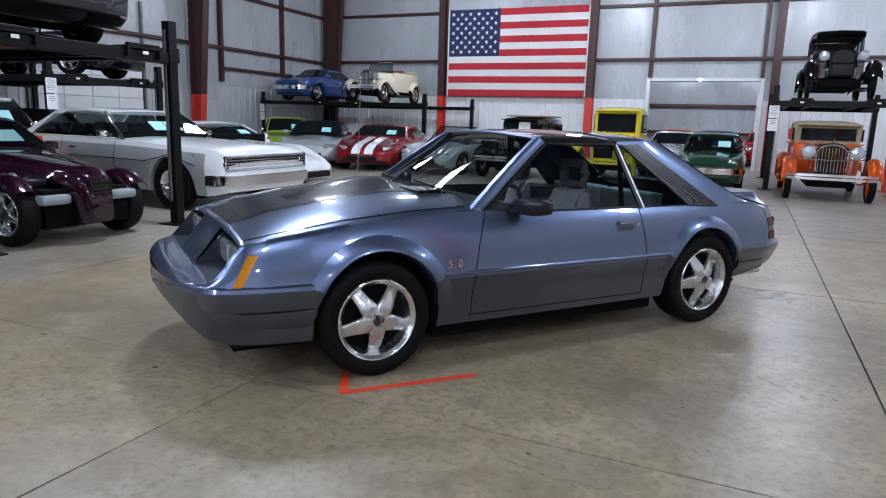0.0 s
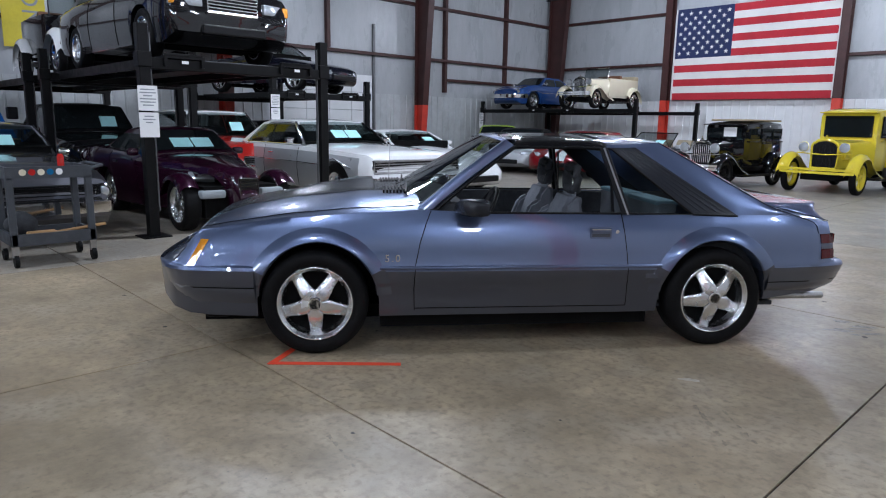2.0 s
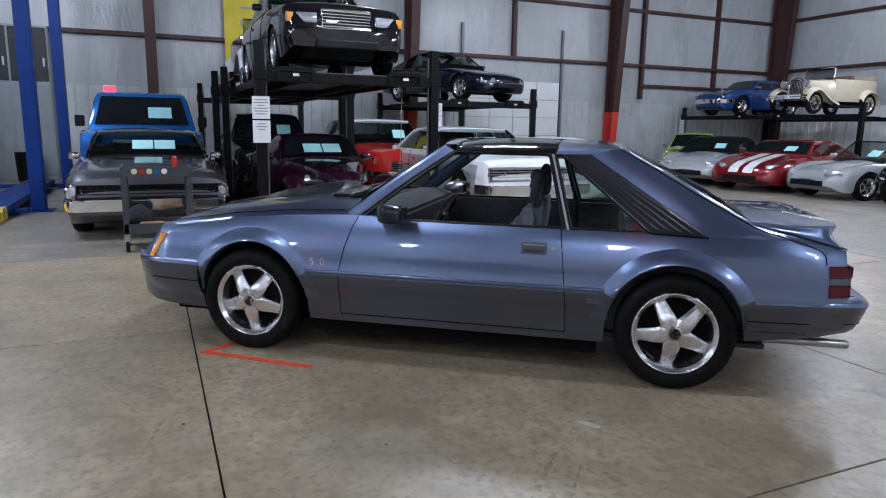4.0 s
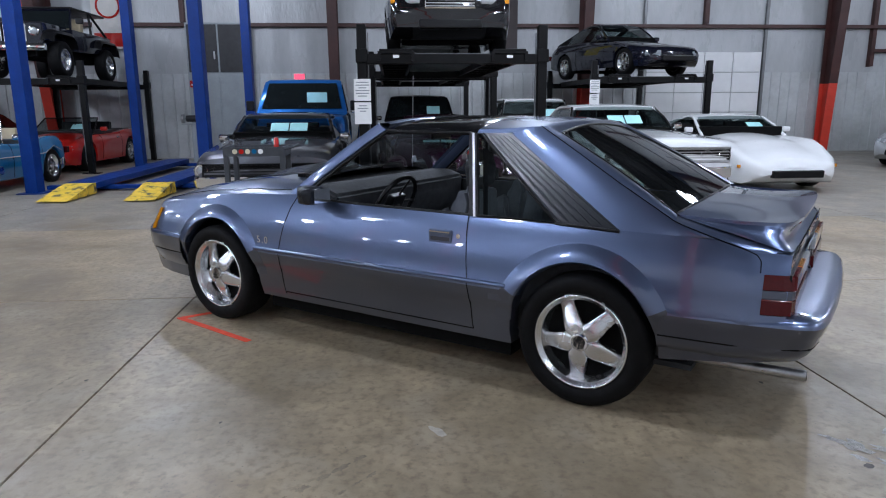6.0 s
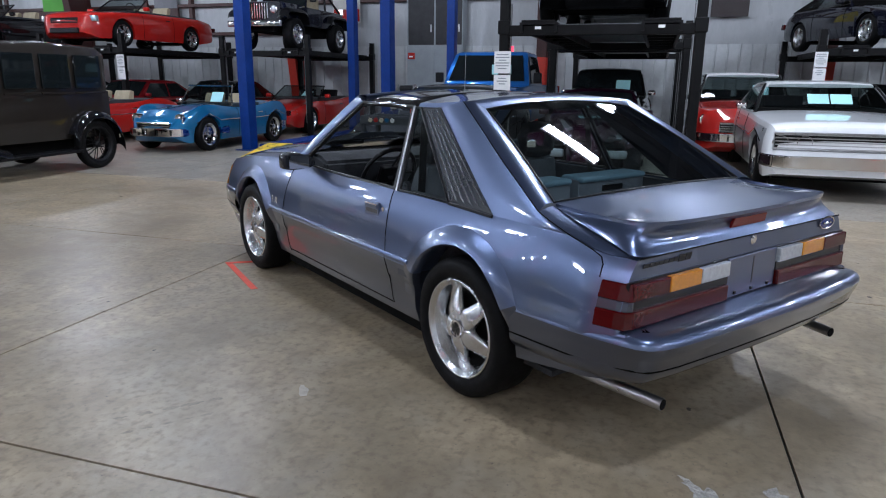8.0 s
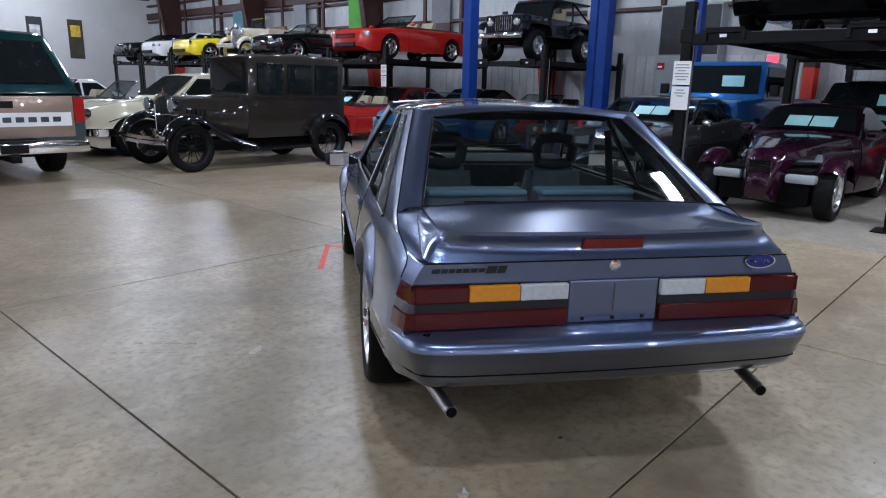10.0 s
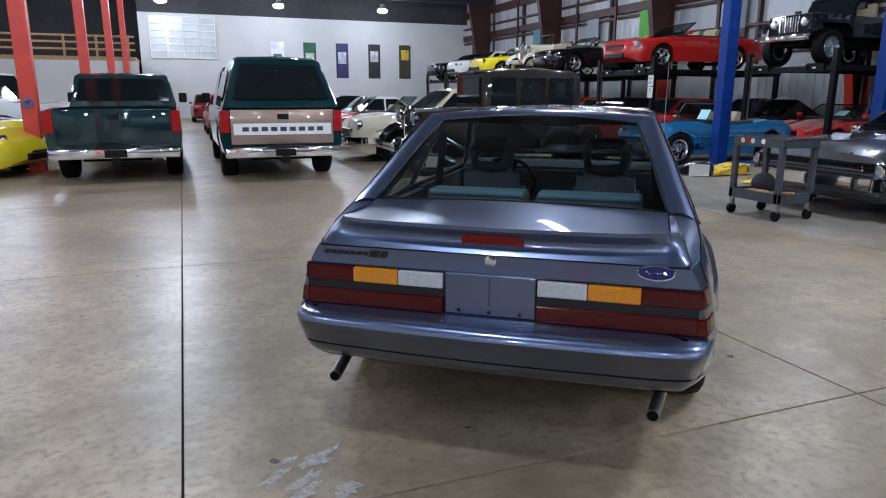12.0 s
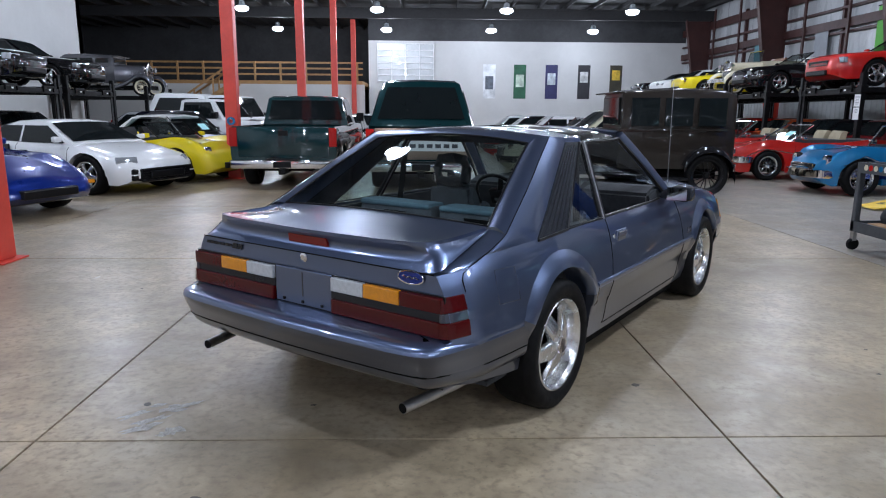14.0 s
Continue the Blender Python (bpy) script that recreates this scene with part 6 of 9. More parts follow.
    hb_, ht_ = arc_row(-1.612, .648, .914, -1.648, .936), arc_row(-1.002, .505, 1.250, -.985, 1.284)
    def hrow(f):
        r = mixrow(ht_, hb_, f)
        return [(x, y, z + .012 * math.sin(math.pi * f)) for x, y, z in r]
    pane("hatch_glass", [hrow(f) for f in (0, .15, .3, .5, .7, .85, 1)], GLASS_HATCH, "tinted rear hatch glass")
    bm = bmesh.new()
    edge = hrow(0) + [hrow(f)[-1] for f in (.15, .3, .5, .7, .85)] + hrow(1)[::-1] + [hrow(f)[0] for f in (.85, .7, .5, .3, .15)]
    tube(bm, [Vector(p) + Vector((0, 0, .002)) for p in edge + edge[:1]], .0055, 6, False)
    part("hatch_seal", bm, BLACK_TRIM, ob)
    # hatch frame strips
    for s in (1, -1):
        bm = bmesh.new()
        rows = []
        for k in range(13):
            f = k / 12
            g = Vector(hrow(f)[-1 if s > 0 else 0])
            bx, bz = lin(.8 * f, [(r[0], r[1]) for r in B]), lin(.8 * f, [(r[0], r[2]) for r in B])
            e = Vector((bx, s * ysail(bx, bz), bz))
            mid = g.lerp(e, .55) + Vector((0, 0, .015))
            rows.append([bm.verts.new(p) for p in (g, g.lerp(e, .25) + Vector((0, 0, .008)), mid, g.lerp(e, .85) + Vector((0, s * .002, .007)), e)])
        for p, q in zip(rows, rows[1:]):
            for j in range(4):
                bm.faces.new((p[j], p[j + 1], q[j + 1], q[j]))
        part("hatch_frame", bm, SLATE, ob, smooth=True)
        bm = bmesh.new()
        tube(bm, [(lin(f, [(r[0], r[1]) for r in B]), s * (ysail(lin(f, [(r[0], r[1]) for r in B]), lin(f, [(r[0], r[2]) for r in B])) + .002), lin(f, [(r[0], r[2]) for r in B]) + .001) for f in [k / 24 for k in range(25)]] + [(x, s * (yside(x, z) + .001), z) for x, z in ((-1.86, .824), (-1.92, .806), (-1.965, .788), (-1.982, .765), (-1.985, .722))], .0024, 5, False)
        part("hatch_seam", bm, UNDER, ob)
    bm = bmesh.new()
    top_row, low_row = arc_row(-.935, .585, 1.287, -.908, 1.314), hrow(0)
    rows = [[bm.verts.new(Vector(p).lerp(Vector(q), f) + Vector((0, 0, .008 * math.sin(math.pi * f)))) for p, q in zip(top_row, low_row)] for f in (0, .3, .65, 1)]
    for p, q in zip(rows, rows[1:]):
        for j in range(len(p) - 1):
            bm.faces.new((p[j], p[j + 1], q[j + 1], q[j]))
    part("hatch_header", bm, SLATE, ob, smooth=True)
    # rear roof panel
    def roof_row(x, ze, zc, ye):
        return [(x, ye * t / 8, zc + (ze - zc) * abs(t / 8) ** 2.6) for t in range(-8, 9)]
    bm = bmesh.new()
    rr = [roof_row(-.585, 1.268, 1.325, .603), roof_row(-.70, 1.272, 1.326, .600), roof_row(-.82, 1.28, 1.322, .592), [(x, y, z) for x, y, z in arc_row(-.935, .585, 1.287, -.908, 1.314, 8)]]
    vs = [[bm.verts.new(p) for p in r] for r in rr]
    for p, q in zip(vs, vs[1:]):
        for j in range(16):
            bm.faces.new((p[j], p[j + 1], q[j + 1], q[j]))
    for s in (0, 16):
        low = [bm.verts.new((v.co.x + (.0 if i else .01), v.co.y * 1.012, v.co.z - .022)) for i, v in enumerate(r[s] for r in vs)]
        for i in range(3):
            bm.faces.new((vs[i][s], vs[i + 1][s], low[i + 1], low[i]))
    part("roof_panel", bm, SLATE, ob, smooth=True)
    bm = bmesh.new()
    for row in (rr,):
        vs = [[bm.verts.new((x, y * .99, z - .03)) for x, y, z in r] for r in rr]
        for p, q in zip(vs, vs[1:]):
            for j in range(16):
                bm.faces.new((p[j], p[j + 1], q[j + 1], q[j]))
    part("headlining", bm, CLOTH_DARK, ob, smooth=True)
    for s in (1, -1):
        bm = bmesh.new()
        rows = []
        for x, dz in ((.035, -.006), (.02, 0), (-.1, .010), (-.3, .014), (-.45, .012), (-.565, .006), (-.578, 0)):
            rows.append([bm.verts.new((x, s * yy, zz + dz)) for yy, zz in ((.055, 1.318), (.3, 1.308), (.5, 1.285), (.585, 1.262), (.612, 1.238), (.595, 1.23), (.5, 1.262), (.3, 1.285), (.055, 1.295))])
        for p, q in zip(rows, rows[1:]):
            for j in range(9):
                bm.faces.new((p[j], p[(j + 1) % 9], q[(j + 1) % 9], q[j]))
        bm.faces.new(rows[0])
        bm.faces.new(rows[-1])
        part("roof_glass_panel", bm, GLOSS_BLACK, ob, "lift-out black glass roof panel", smooth=True)
        # screen pillars
        a, b = Vector((.615, s * .765, .870)), Vector((.055, s * .600, 1.282))
        bm = bmesh.new()
        d = (b - a)
        rows = []
        for f in (0, .25, .5, .75, .94, 1):
            p = a + d * f + Vector((0, 0, .012 * math.sin(math.pi * f)))
            w = .036 if f < .9 else .042
            rows.append([bm.verts.new(p + Vector(q)) for q in ((.028, -s * .035, .006), (.018, 0, .012), (.0, s * .010, 0), (-.035, s * .004, -.022), (-.05, -s * .02, -.034), (-.012, -s * .04, -.012))])
        for p, q in zip(rows, rows[1:]):
            for j in range(6):
                bm.faces.new((p[j], p[(j + 1) % 6], q[(j + 1) % 6], q[j]))
        bm.faces.new(rows[-1])
        part("screen_pillar", bm, SLATE, ob, smooth=True)
        part("pillar_seal", tube(bmesh.new(), [a + Vector((-.055, s * .004, -.03)), a + d * .5 + Vector((-.05, s * .0, -.022)), b + Vector((-.05, -s * .002, -.03)), (-.1, s * .602, 1.247), (-.53, s * .602, 1.247), (-.575, s * .605, 1.235)], .011, 6), BLACK_TRIM, ob)
        # centre pillar
        def at(aa, bb, dd, s=s):
            return (aa, s * (ysail(aa, bb) + .004 + dd), bb)
        bm = bmesh.new()
        slab(bm, [(-.535, 1.25), (-.575, 1.25), (-.690, .848), (-.640, .848)], .018, at)
        part("centre_pillar", bm, BLACK_TRIM, ob)
        bm = bmesh.new()
        slab(bm, [(-.556, 1.25), (-.568, 1.25), (-.680, .848), (-.668, .848)], .024, at)
        part("pillar_trim", bm, STEEL_DULL, ob)
        bm = bmesh.new()
        bm.faces.new([bm.verts.new(at(p, q, -.004)) for p, q in ((-.585, 1.24), (-.605, 1.24), (-1.085, .856), (-.690, .856))])
        part("quarter_glass", bm, GLASS_SIDE, ob, shadow=False)
        bm = bmesh.new()
        tube(bm, [at(p, q, .0) for p, q in ((-.580, 1.245), (-.612, 1.245), (-1.10, .852), (-.690, .852), (-.580, 1.245))], .009, 6, False)
        part("quarter_seal", bm, BLACK_TRIM, ob)
        # louvred quarter panel
        bm = bmesh.new()
        slab(bm, [(-.612, 1.25), (-.775, 1.252), (-1.405, .842), (-1.10, .852)], .012, lambda p, q, d: at(p, q, d - .004))
        lv = part("louvre_panel", bm, HOOD_BLACK, ob, "dark louvred quarter panel")
        for k in range(6):
            f0 = (k + .25) / 6
            t0 = (-.612 + (-.775 + .612) * f0, 1.245)
            b0 = (-1.10 + (-1.405 + 1.10) * f0, .856)
            bm = bmesh.new()
            rows = []
            for g in (.02, .5, .98):
                px, pz = t0[0] + (b0[0] - t0[0]) * g, t0[1] + (b0[1] - t0[1]) * g
                wd = (.0135 + .012 * g)
                rows.append([bm.verts.new(at(px + wd, pz + wd * .4, .002)), bm.verts.new(at(px - wd * .2, pz, .0032)), bm.verts.new(at(px - wd, pz - wd * .4, .0022))])
            for p, q in zip(rows, rows[1:]):
                for j in range(2):
                    bm.faces.new((p[j], p[j + 1], q[j + 1], q[j]))
            part("louvre_slat", bm, HOOD_BLACK, lv)
        part("louvre_trim", tube(bmesh.new(), [at(-1.10, .848, .0), at(-1.405, .838, .002)], .007, 6), BLACK_TRIM, ob)
        # belt seal and rail
        part("belt_seal", tube(bmesh.new(), [(.56, s * (yside(.5, .866) - .012), .866), (.2, s * (yside(.2, .85) - .006), .853), (-.3, s * (yside(-.3, .848) - .006), .851), (-.65, s * (yside(-.65, .848) - .006), .851)], .009, 6), BLACK_TRIM, ob)
        # seams
        def on(x, z, o=.0015, s=s):
            return (x, s * (yside(x, z) + o), z)
        for pts in ([(.555, .866), (.585, .80), (.625, .68), (.652, .55), (.660, .40), (.655, .26)], [(-.636, .845), (-.650, .72), (-.668, .55), (-.680, .40), (-.684, .27)]):
            dense = []
            for p, q in zip(pts, pts[1:]):
                dense += [on(p[0] + (q[0] - p[0]) * f / 4, p[1] + (q[1] - p[1]) * f / 4, -.0005) for f in range(4)]
            part("door_seam", tube(bmesh.new(), dense + [on(*pts[-1], -.0005)], .0032, 5, False), UNDER, ob)
        part("sill_seam", tube(bmesh.new(), [on(x, .272, .001) for x in (.655, .3, 0, -.3, -.684)], .003, 5, False), UNDER, ob)
        part("hood_seam", tube(bmesh.new(), [(x, s * (yside(x, lin(x, SHOULDER)) - .055), lin(x, SHOULDER) + lin(x, CROWN) * .245 + .001) for x in (.66, .8, 1.0, 1.2, 1.4, 1.6, 1.75, 1.85, 1.905)], .0024, 5, False), UNDER, ob)
        # handle and mirror
        hd = part("door_handle", boxes((-.565, -.425, s * yside(-.5, .735) - .006, s * yside(-.5, .735) + .008, .700, .772), bevel=.005), SLATE, ob, "body-colour door handle")
        # flush dark plate, painting in the shade of a recess behind the lever
        part("handle_recess", boxes((-.552, -.438, s * yside(-.5, .735) + s * .0065 - .002, s * yside(-.5, .735) + s * .0065 + .002, .714, .734)), SLATE_LOW, hd)
        part("handle_lever", boxes((-.555, -.435, s * (yside(-.5, .745) + .008) - .008, s * (yside(-.5, .745) + .008) + .008, .738, .764), bevel=.005), SLATE, hd)
        part("handle_edge", boxes((-.555, -.435, s * (yside(-.5, .745) + .0155) - .0015, s * (yside(-.5, .745) + .0155) + .0015, .757, .763)), CHROME, hd)
        part("door_lock", lathe(bmesh.new(), [(.001, 0), (.012, 0), (.012, .006), (.001, .006)], 12, pose(-.60, s * yside(-.6, .745), .745, 0, 0, 0 if s > 0 else 180)), CHROME, ob)
        bm = bmesh.new()
        rows = []
        for y, xa, xb, za, zb in ((.79, .30, .40, .868, .90), (.83, .26, .42, .858, .925), (.90, .245, .405, .852, .955), (.97, .235, .375, .853, .958), (1.005, .235, .34, .862, .945), (1.015, .245, .31, .875, .93)):
            cx, cz, hx, hz2 = (xa + xb) / 2, (za + zb) / 2, (xb - xa) / 2, (zb - za) / 2
            row = []
            for k in range(12):
                a = k * math.tau / 12
                c, d = math.cos(a), math.sin(a)
                row.append(bm.verts.new((cx + hx * math.copysign(abs(c) ** .45, c), s * y, cz + hz2 * math.copysign(abs(d) ** .45, d))))
            rows.append(row)
        for p, q in zip(rows, rows[1:]):
            for j in range(12):
                bm.faces.new((p[j], p[(j + 1) % 12], q[(j + 1) % 12], q[j]))
        bm.faces.new(rows[0])
        bm.faces.new(rows[-1])
        mr = part("door_mirror", bm, HOOD_BLACK, ob, "dark door mirror", smooth=True)
        bm = bmesh.new()
        bm.faces.new([bm.verts.new((.231, s * y, z)) for y, z in ((.86, .864), (.985, .866), (.985, .943), (.86, .945))])
        part("mirror_glass", bm, CHROME, mr)
        # amber marker and engine badge
        bm = bmesh.new()
        slab(bm, [(1.99, .548), (1.945, .548), (1.858, .70), (1.905, .70)], .012, lambda a, b, d: on(a, b, .003 + d))
        part("amber_marker", bm, LENS_AMBER, ob, "amber front side marker")
        cu = bpy.data.curves.new("badge", "FONT")
        cu.body, cu.size, cu.extrude, cu.align_x, cu.align_y, cu.space_character = "5.0", .062, .003, "CENTER", "CENTER", 1.3
        cu.materials.append(CHROME)
        bd = new("badge_number", cu)
        bd.parent = ob
        bd.matrix_basis = pose(.79, s * (yside(.79, .59) + .004), .59, 90, 0, 180 if s > 0 else 0)
        part("badge_bar", boxes((-.88, -.79, s * (yside(-.83, .47) + .002) - .002, s * (yside(-.83, .47) + .002) + .002, .455, .485), bevel=.001), SLATE_LOW, ob)
        # headlamps in dark buckets
        bk = part("lamp_bucket", boxes((1.86, 1.87, min(s * .25, s * .72), max(s * .25, s * .72), .565, .735), (1.86, 2.088, min(s * .25, s * .72), max(s * .25, s * .72), .560, .566)), SLATE_LOW, ob, "dark slate headlamp bucket")
        for y in (.25, .72):
            bm = bmesh.new()
            slab(bm, [(1.86, .562), (1.86, .742), (1.934, .73), (2.082, .562)], .006, lambda a, b, d, y=y: (a, s * y + d, b))
            part("bucket_side", bm, SLATE_LOW, bk)
        for y in (.37, .60):
            part("headlamp", boxes((1.905, 1.945, s * y - .103, s * y + .103, .592, .712), bevel=.014), LENS, bk)
        # seats
        c = s * .345
        bm = bmesh.new()
        slab(bm, [(.18, .32), (.2, .42), (.12, .48), (-.28, .43), (-.36, .42), (-.36, .30)], .44, lambda a, b, d: (a, c + d, b))
        bmesh.ops.bevel(bm, geom=list(bm.edges), offset=.03, segments=2, affect="EDGES")
        seat = part("front_seat", bm, CLOTH, ob, "grey cloth bucket seat", smooth=True)
        bm = bmesh.new()
        slab(bm, [(-.28, .40), (-.24, .52), (-.36, .88), (-.41, .95), (-.47, .95), (-.49, .86), (-.42, .40)], .42, lambda a, b, d: (a, c + d * (1 - .22 * max(0, (b - .7) / .25)), b))
        bmesh.ops.bevel(bm, geom=list(bm.edges), offset=.035, segments=2, affect="EDGES")
        part("seat_back", bm, CLOTH, seat, smooth=True)
        for t in (-1, 1):
            bm = bmesh.new()
            slab(bm, [(-.24, .48), (-.19, .58), (-.28, .80), (-.36, .84), (-.42, .50)], .07, lambda a, b, d: (a, c + t * .185 + d, b))
            bmesh.ops.bevel(bm, geom=list(bm.edges), offset=.02, segments=2, affect="EDGES")
            part("bolster", bm, CLOTH, seat, smooth=True)
        ring = [(-.10, .965), (-.115, 1.05), (-.09, 1.105), (0, 1.115), (.09, 1.105), (.115, 1.05), (.10, .965), (0, .955), (-.10, .965)]
        part("head_restraint", tube(bmesh.new(), [(-.45, c + y, z) for y, z in ring], .034, 10, False), CLOTH_DARK, seat, smooth=True)
        # rear seat backs
        bm = bmesh.new()
        box(bm, -1.12, -.98, min(s * .02, s * .56), max(s * .02, s * .56), .45, .895, bevel=.035)
        rs = part("rear_seat_back", bm, CLOTH, ob, smooth=True)
        part("seat_top_pad", boxes((-1.13, -.975, min(s * .035, s * .545), max(s * .035, s * .545), .872, .902), bevel=.012), CLOTH_LIT, rs, "pale blue-grey top of the seat back")
        part("seat_pull", boxes((-1.125, -1.115, s * .28 - .08, s * .28 + .08, .82, .85)), BLACK_TRIM, rs)
        part("belt_strap", tube(bmesh.new(), [(-.62, s * .60, 1.17), (-.66, s * .66, .55)], 0, flat=(.022, .002)), BLACK_TRIM, ob)
        part("inner_door_panel", boxes((-.66, .56, min(s * .755, s * .735), max(s * .755, s * .735), .28, .846), bevel=.006), CLOTH_DARK, ob)
        part("inner_quarter_panel", boxes((-1.72, -.68, min(s * .745, s * .70), max(s * .745, s * .70), .28, .84)), CLOTH_DARK, ob)
    # T-bar, header
    bm = bmesh.new()
    rows = []
    for t in range(-10, 11):
        f = t / 10
        x, y, z = .075 + .04 * (1 - f * f), .585 * f, 1.286 + .027 * (1 - f * f)
        rows.append([bm.verts.new((x + a, y, z + b)) for a, b in ((.012, -.006), (.0, .008), (-.055, .012), (-.075, .002), (-.06, -.018), (-.01, -.02))])
    for p, q in zip(rows, rows[1:]):
        for j in range(6):
            bm.faces.new((p[j], p[(j + 1) % 6], q[(j + 1) % 6], q[j]))
    part("screen_header", bm, SLATE, ob, smooth=True)
    part("roof_bar", boxes((-.6, .06, -.052, .052, 1.296, 1.328), bevel=.008), HOOD_BLACK, ob, smooth=True)
    part("rear_roof_bar", boxes((-.60, -.575, -.595, .595, 1.225, 1.262)), CLOTH_DARK, ob)
    # inside
    part("cabin_floor", boxes((-1.74, .72, -.74, .74, .235, .26)), CLOTH_DARK, ob)
    part("cargo_floor", boxes((-1.76, -1.12, -.69, .69, .26, .60)), CLOTH_DARK, ob)
    part("firewall", boxes((.66, .70, -.74, .74, .25, .86)), CLOTH_DARK, ob)
    bm = bmesh.new()
    slab(bm, [(.655, .895), (.60, .915), (.42, .92), (.30, .88), (.32, .70), (.45, .55), (.66, .5)], 1.44, lambda a, b, d: (a, d, b))
    bmesh.ops.bevel(bm, geom=list(bm.edges), offset=.02, segments=2, affect="EDGES")
    part("dashboard", bm, CLOTH_DARK, ob, smooth=True)
    part("console", boxes((-.5, .4, -.11, .11, .26, .50), bevel=.02), CLOTH_DARK, ob)
    m = pose(.16, .345, .80, 0, 62, 0)
    sw = part("steering_wheel", tube(bmesh.new(), [m @ Vector((.185 * math.cos(k * math.tau / 28), .185 * math.sin(k * math.tau / 28), 0)) for k in range(29)], .0145, 8, False), BLACK_TRIM, ob, smooth=True)
    bm = bmesh.new()
    for a in (200, 340, 90 + 180):
        tube(bm, [m @ Vector((0, 0, .01)), m @ Vector((.18 * math.cos(radians(a)), .18 * math.sin(radians(a)), 0))], 0, flat=(.018, .006))
    box(bm, -.06, .06, -.07, .07, -.02, .03, bevel=.012, m=m)
    tube(bm, [m @ Vector((0, 0, -.02)), (.42, .345, .70)], .025, 8)
    part("wheel_hub", bm, BLACK_TRIM, sw)
    part("inside_mirror", boxes((.03, .05, -.11, .11, 1.185, 1.245), bevel=.008), BLACK_TRIM, ob)
    # bonnet paint and scoop
    bm = bmesh.new()
    rows = []
    for x in [xx for xx in xs if .70 < xx < 1.912]:
        w = .34 if x < 1.9 else .30
        sh, cr, ysh = lin(x, SHOULDER), lin(x, CROWN), yside(x, lin(x, SHOULDER))

        def hz(y):
            return lin(abs(y), [(0, sh + cr), (ysh * .36, sh + cr * .95), (ysh * .66, sh + cr * .78), (ysh - .1, sh + cr * .42), (ysh - .022, sh + cr * .1)]) + .0025
        rows.append([bm.verts.new((x, y, hz(y))) for y in (-w, -w * .8, -ysh * .36, -.12, 0, .12, ysh * .36, w * .8, w)])
    for p, q in zip(rows, rows[1:]):
        for j in range(8):
            bm.faces.new((p[j], p[j + 1], q[j + 1], q[j]))
    part("bonnet_decal", bm, HOOD_BLACK, ob, "satin black centre of the bonnet", smooth=True)
    bm = bmesh.new()
    rows = []
    for x, h, w in ((1.52, .0, .24), (1.40, .016, .25), (1.2, .036, .265), (1.0, .046, .275), (.90, .046, .275), (.885, .005, .275)):
        zc = lin(x, SHOULDER) + lin(x, CROWN)
        rows.append([bm.verts.new((x, y, zc - .014 * (y / .27) ** 2 + (h if abs(y) < w - .03 else 0) + .004)) for y in (-w, -w + .028, -w * .5, 0, w * .5, w - .028, w)])
    for p, q in zip(rows, rows[1:]):
        for j in range(6):
            bm.faces.new((p[j], p[j + 1], q[j + 1], q[j]))
    part("bonnet_scoop", bm, HOOD_BLACK, ob, "raised black bonnet scoop", smooth=True)
    for k in range(7):
        x = .70 + k * .022
        zc = lin(x, SHOULDER) + lin(x, CROWN)
        for y in (-.36, .36):
            part("cowl_slat", boxes((x - .006, x + .006, y - .13, y + .13, zc - .014, zc + .006)), BLACK_TRIM, ob)
    part("cowl_panel", boxes((.60, .80, -.62, .62, .86, .915)), BLACK_TRIM, ob)
    for y0, y1 in ((.55, .08), (.0, -.45)):
        part("wiper", tube(bmesh.new(), [(.70, y0, .955), (.69, y0 - .06, .968), (.668 - .0, y1, .985)], .007, 6), BLACK_TRIM, ob)
    part("antenna", tube(bmesh.new(), [(.76, -.70, .90), (.74, -.70, 1.62)], [.0035, .0018], 6), STEEL_DULL, ob)
    # fuel door outline
    fy = lambda x, z: -(yside(x, z) + .0015)
    q = [(-1.66, .63), (-1.66, .77), (-1.80, .775), (-1.81, .64), (-1.66, .63)]
    part("fuel_door_seam", tube(bmesh.new(), [(x, fy(x, z), z) for x, z in q], .0014, 5, False), SLATE_LOW, ob)
    part("air_dam", boxes((1.80, 1.95, -.60, .60, .165, .21), bevel=.02), BLACK_TRIM, ob)
    # pan set low and wide, to deepen the shade under the car
    part("floor_pan", boxes((-.86, .86, -.75, .75, .135, .235)), UNDER, ob)
    part("front_pan", boxes((.86, 1.95, -.58, .58, .15, .235)), UNDER, ob)
    part("rear_axle", tube(bmesh.new(), [(RX, -.60, .27), (RX, -.12, .27), (RX, 0, .27), (RX, .12, .27), (RX, .60, .27)], [.04, .05, .11, .05, .04], 12), UNDER, ob)
    part("fuel_tank", boxes((-1.98, -1.60, -.50, .50, .27, .36), bevel=.03), UNDER, ob)
    for x in (HX, RX):
        for s in (1, -1):
            wh = add_wheel(ob, "star", WR, .235, x, s * .752, WZ, ALLOY, spin=36 if x > 0 else 28)
            part("centre_cap", lathe(bmesh.new(), [(.001, 0), (.032, 0), (.034, -.006), (.034, -.02)], 20, pose(0, .1155, 0)), BLACK_TRIM, wh)
            part("cap_ring", lathe(bmesh.new(), [(.034, .0), (.036, .004), (.041, .003), (.043, -.004), (.044, -.02)], 24, pose(0, .1155, 0)), CHROME, wh, smooth=True)
        part("wheel_well", boxes((x - .33, x + .33, -.60, .60, .19, .68)), UNDER, ob)
    return ob


build_hatchback()


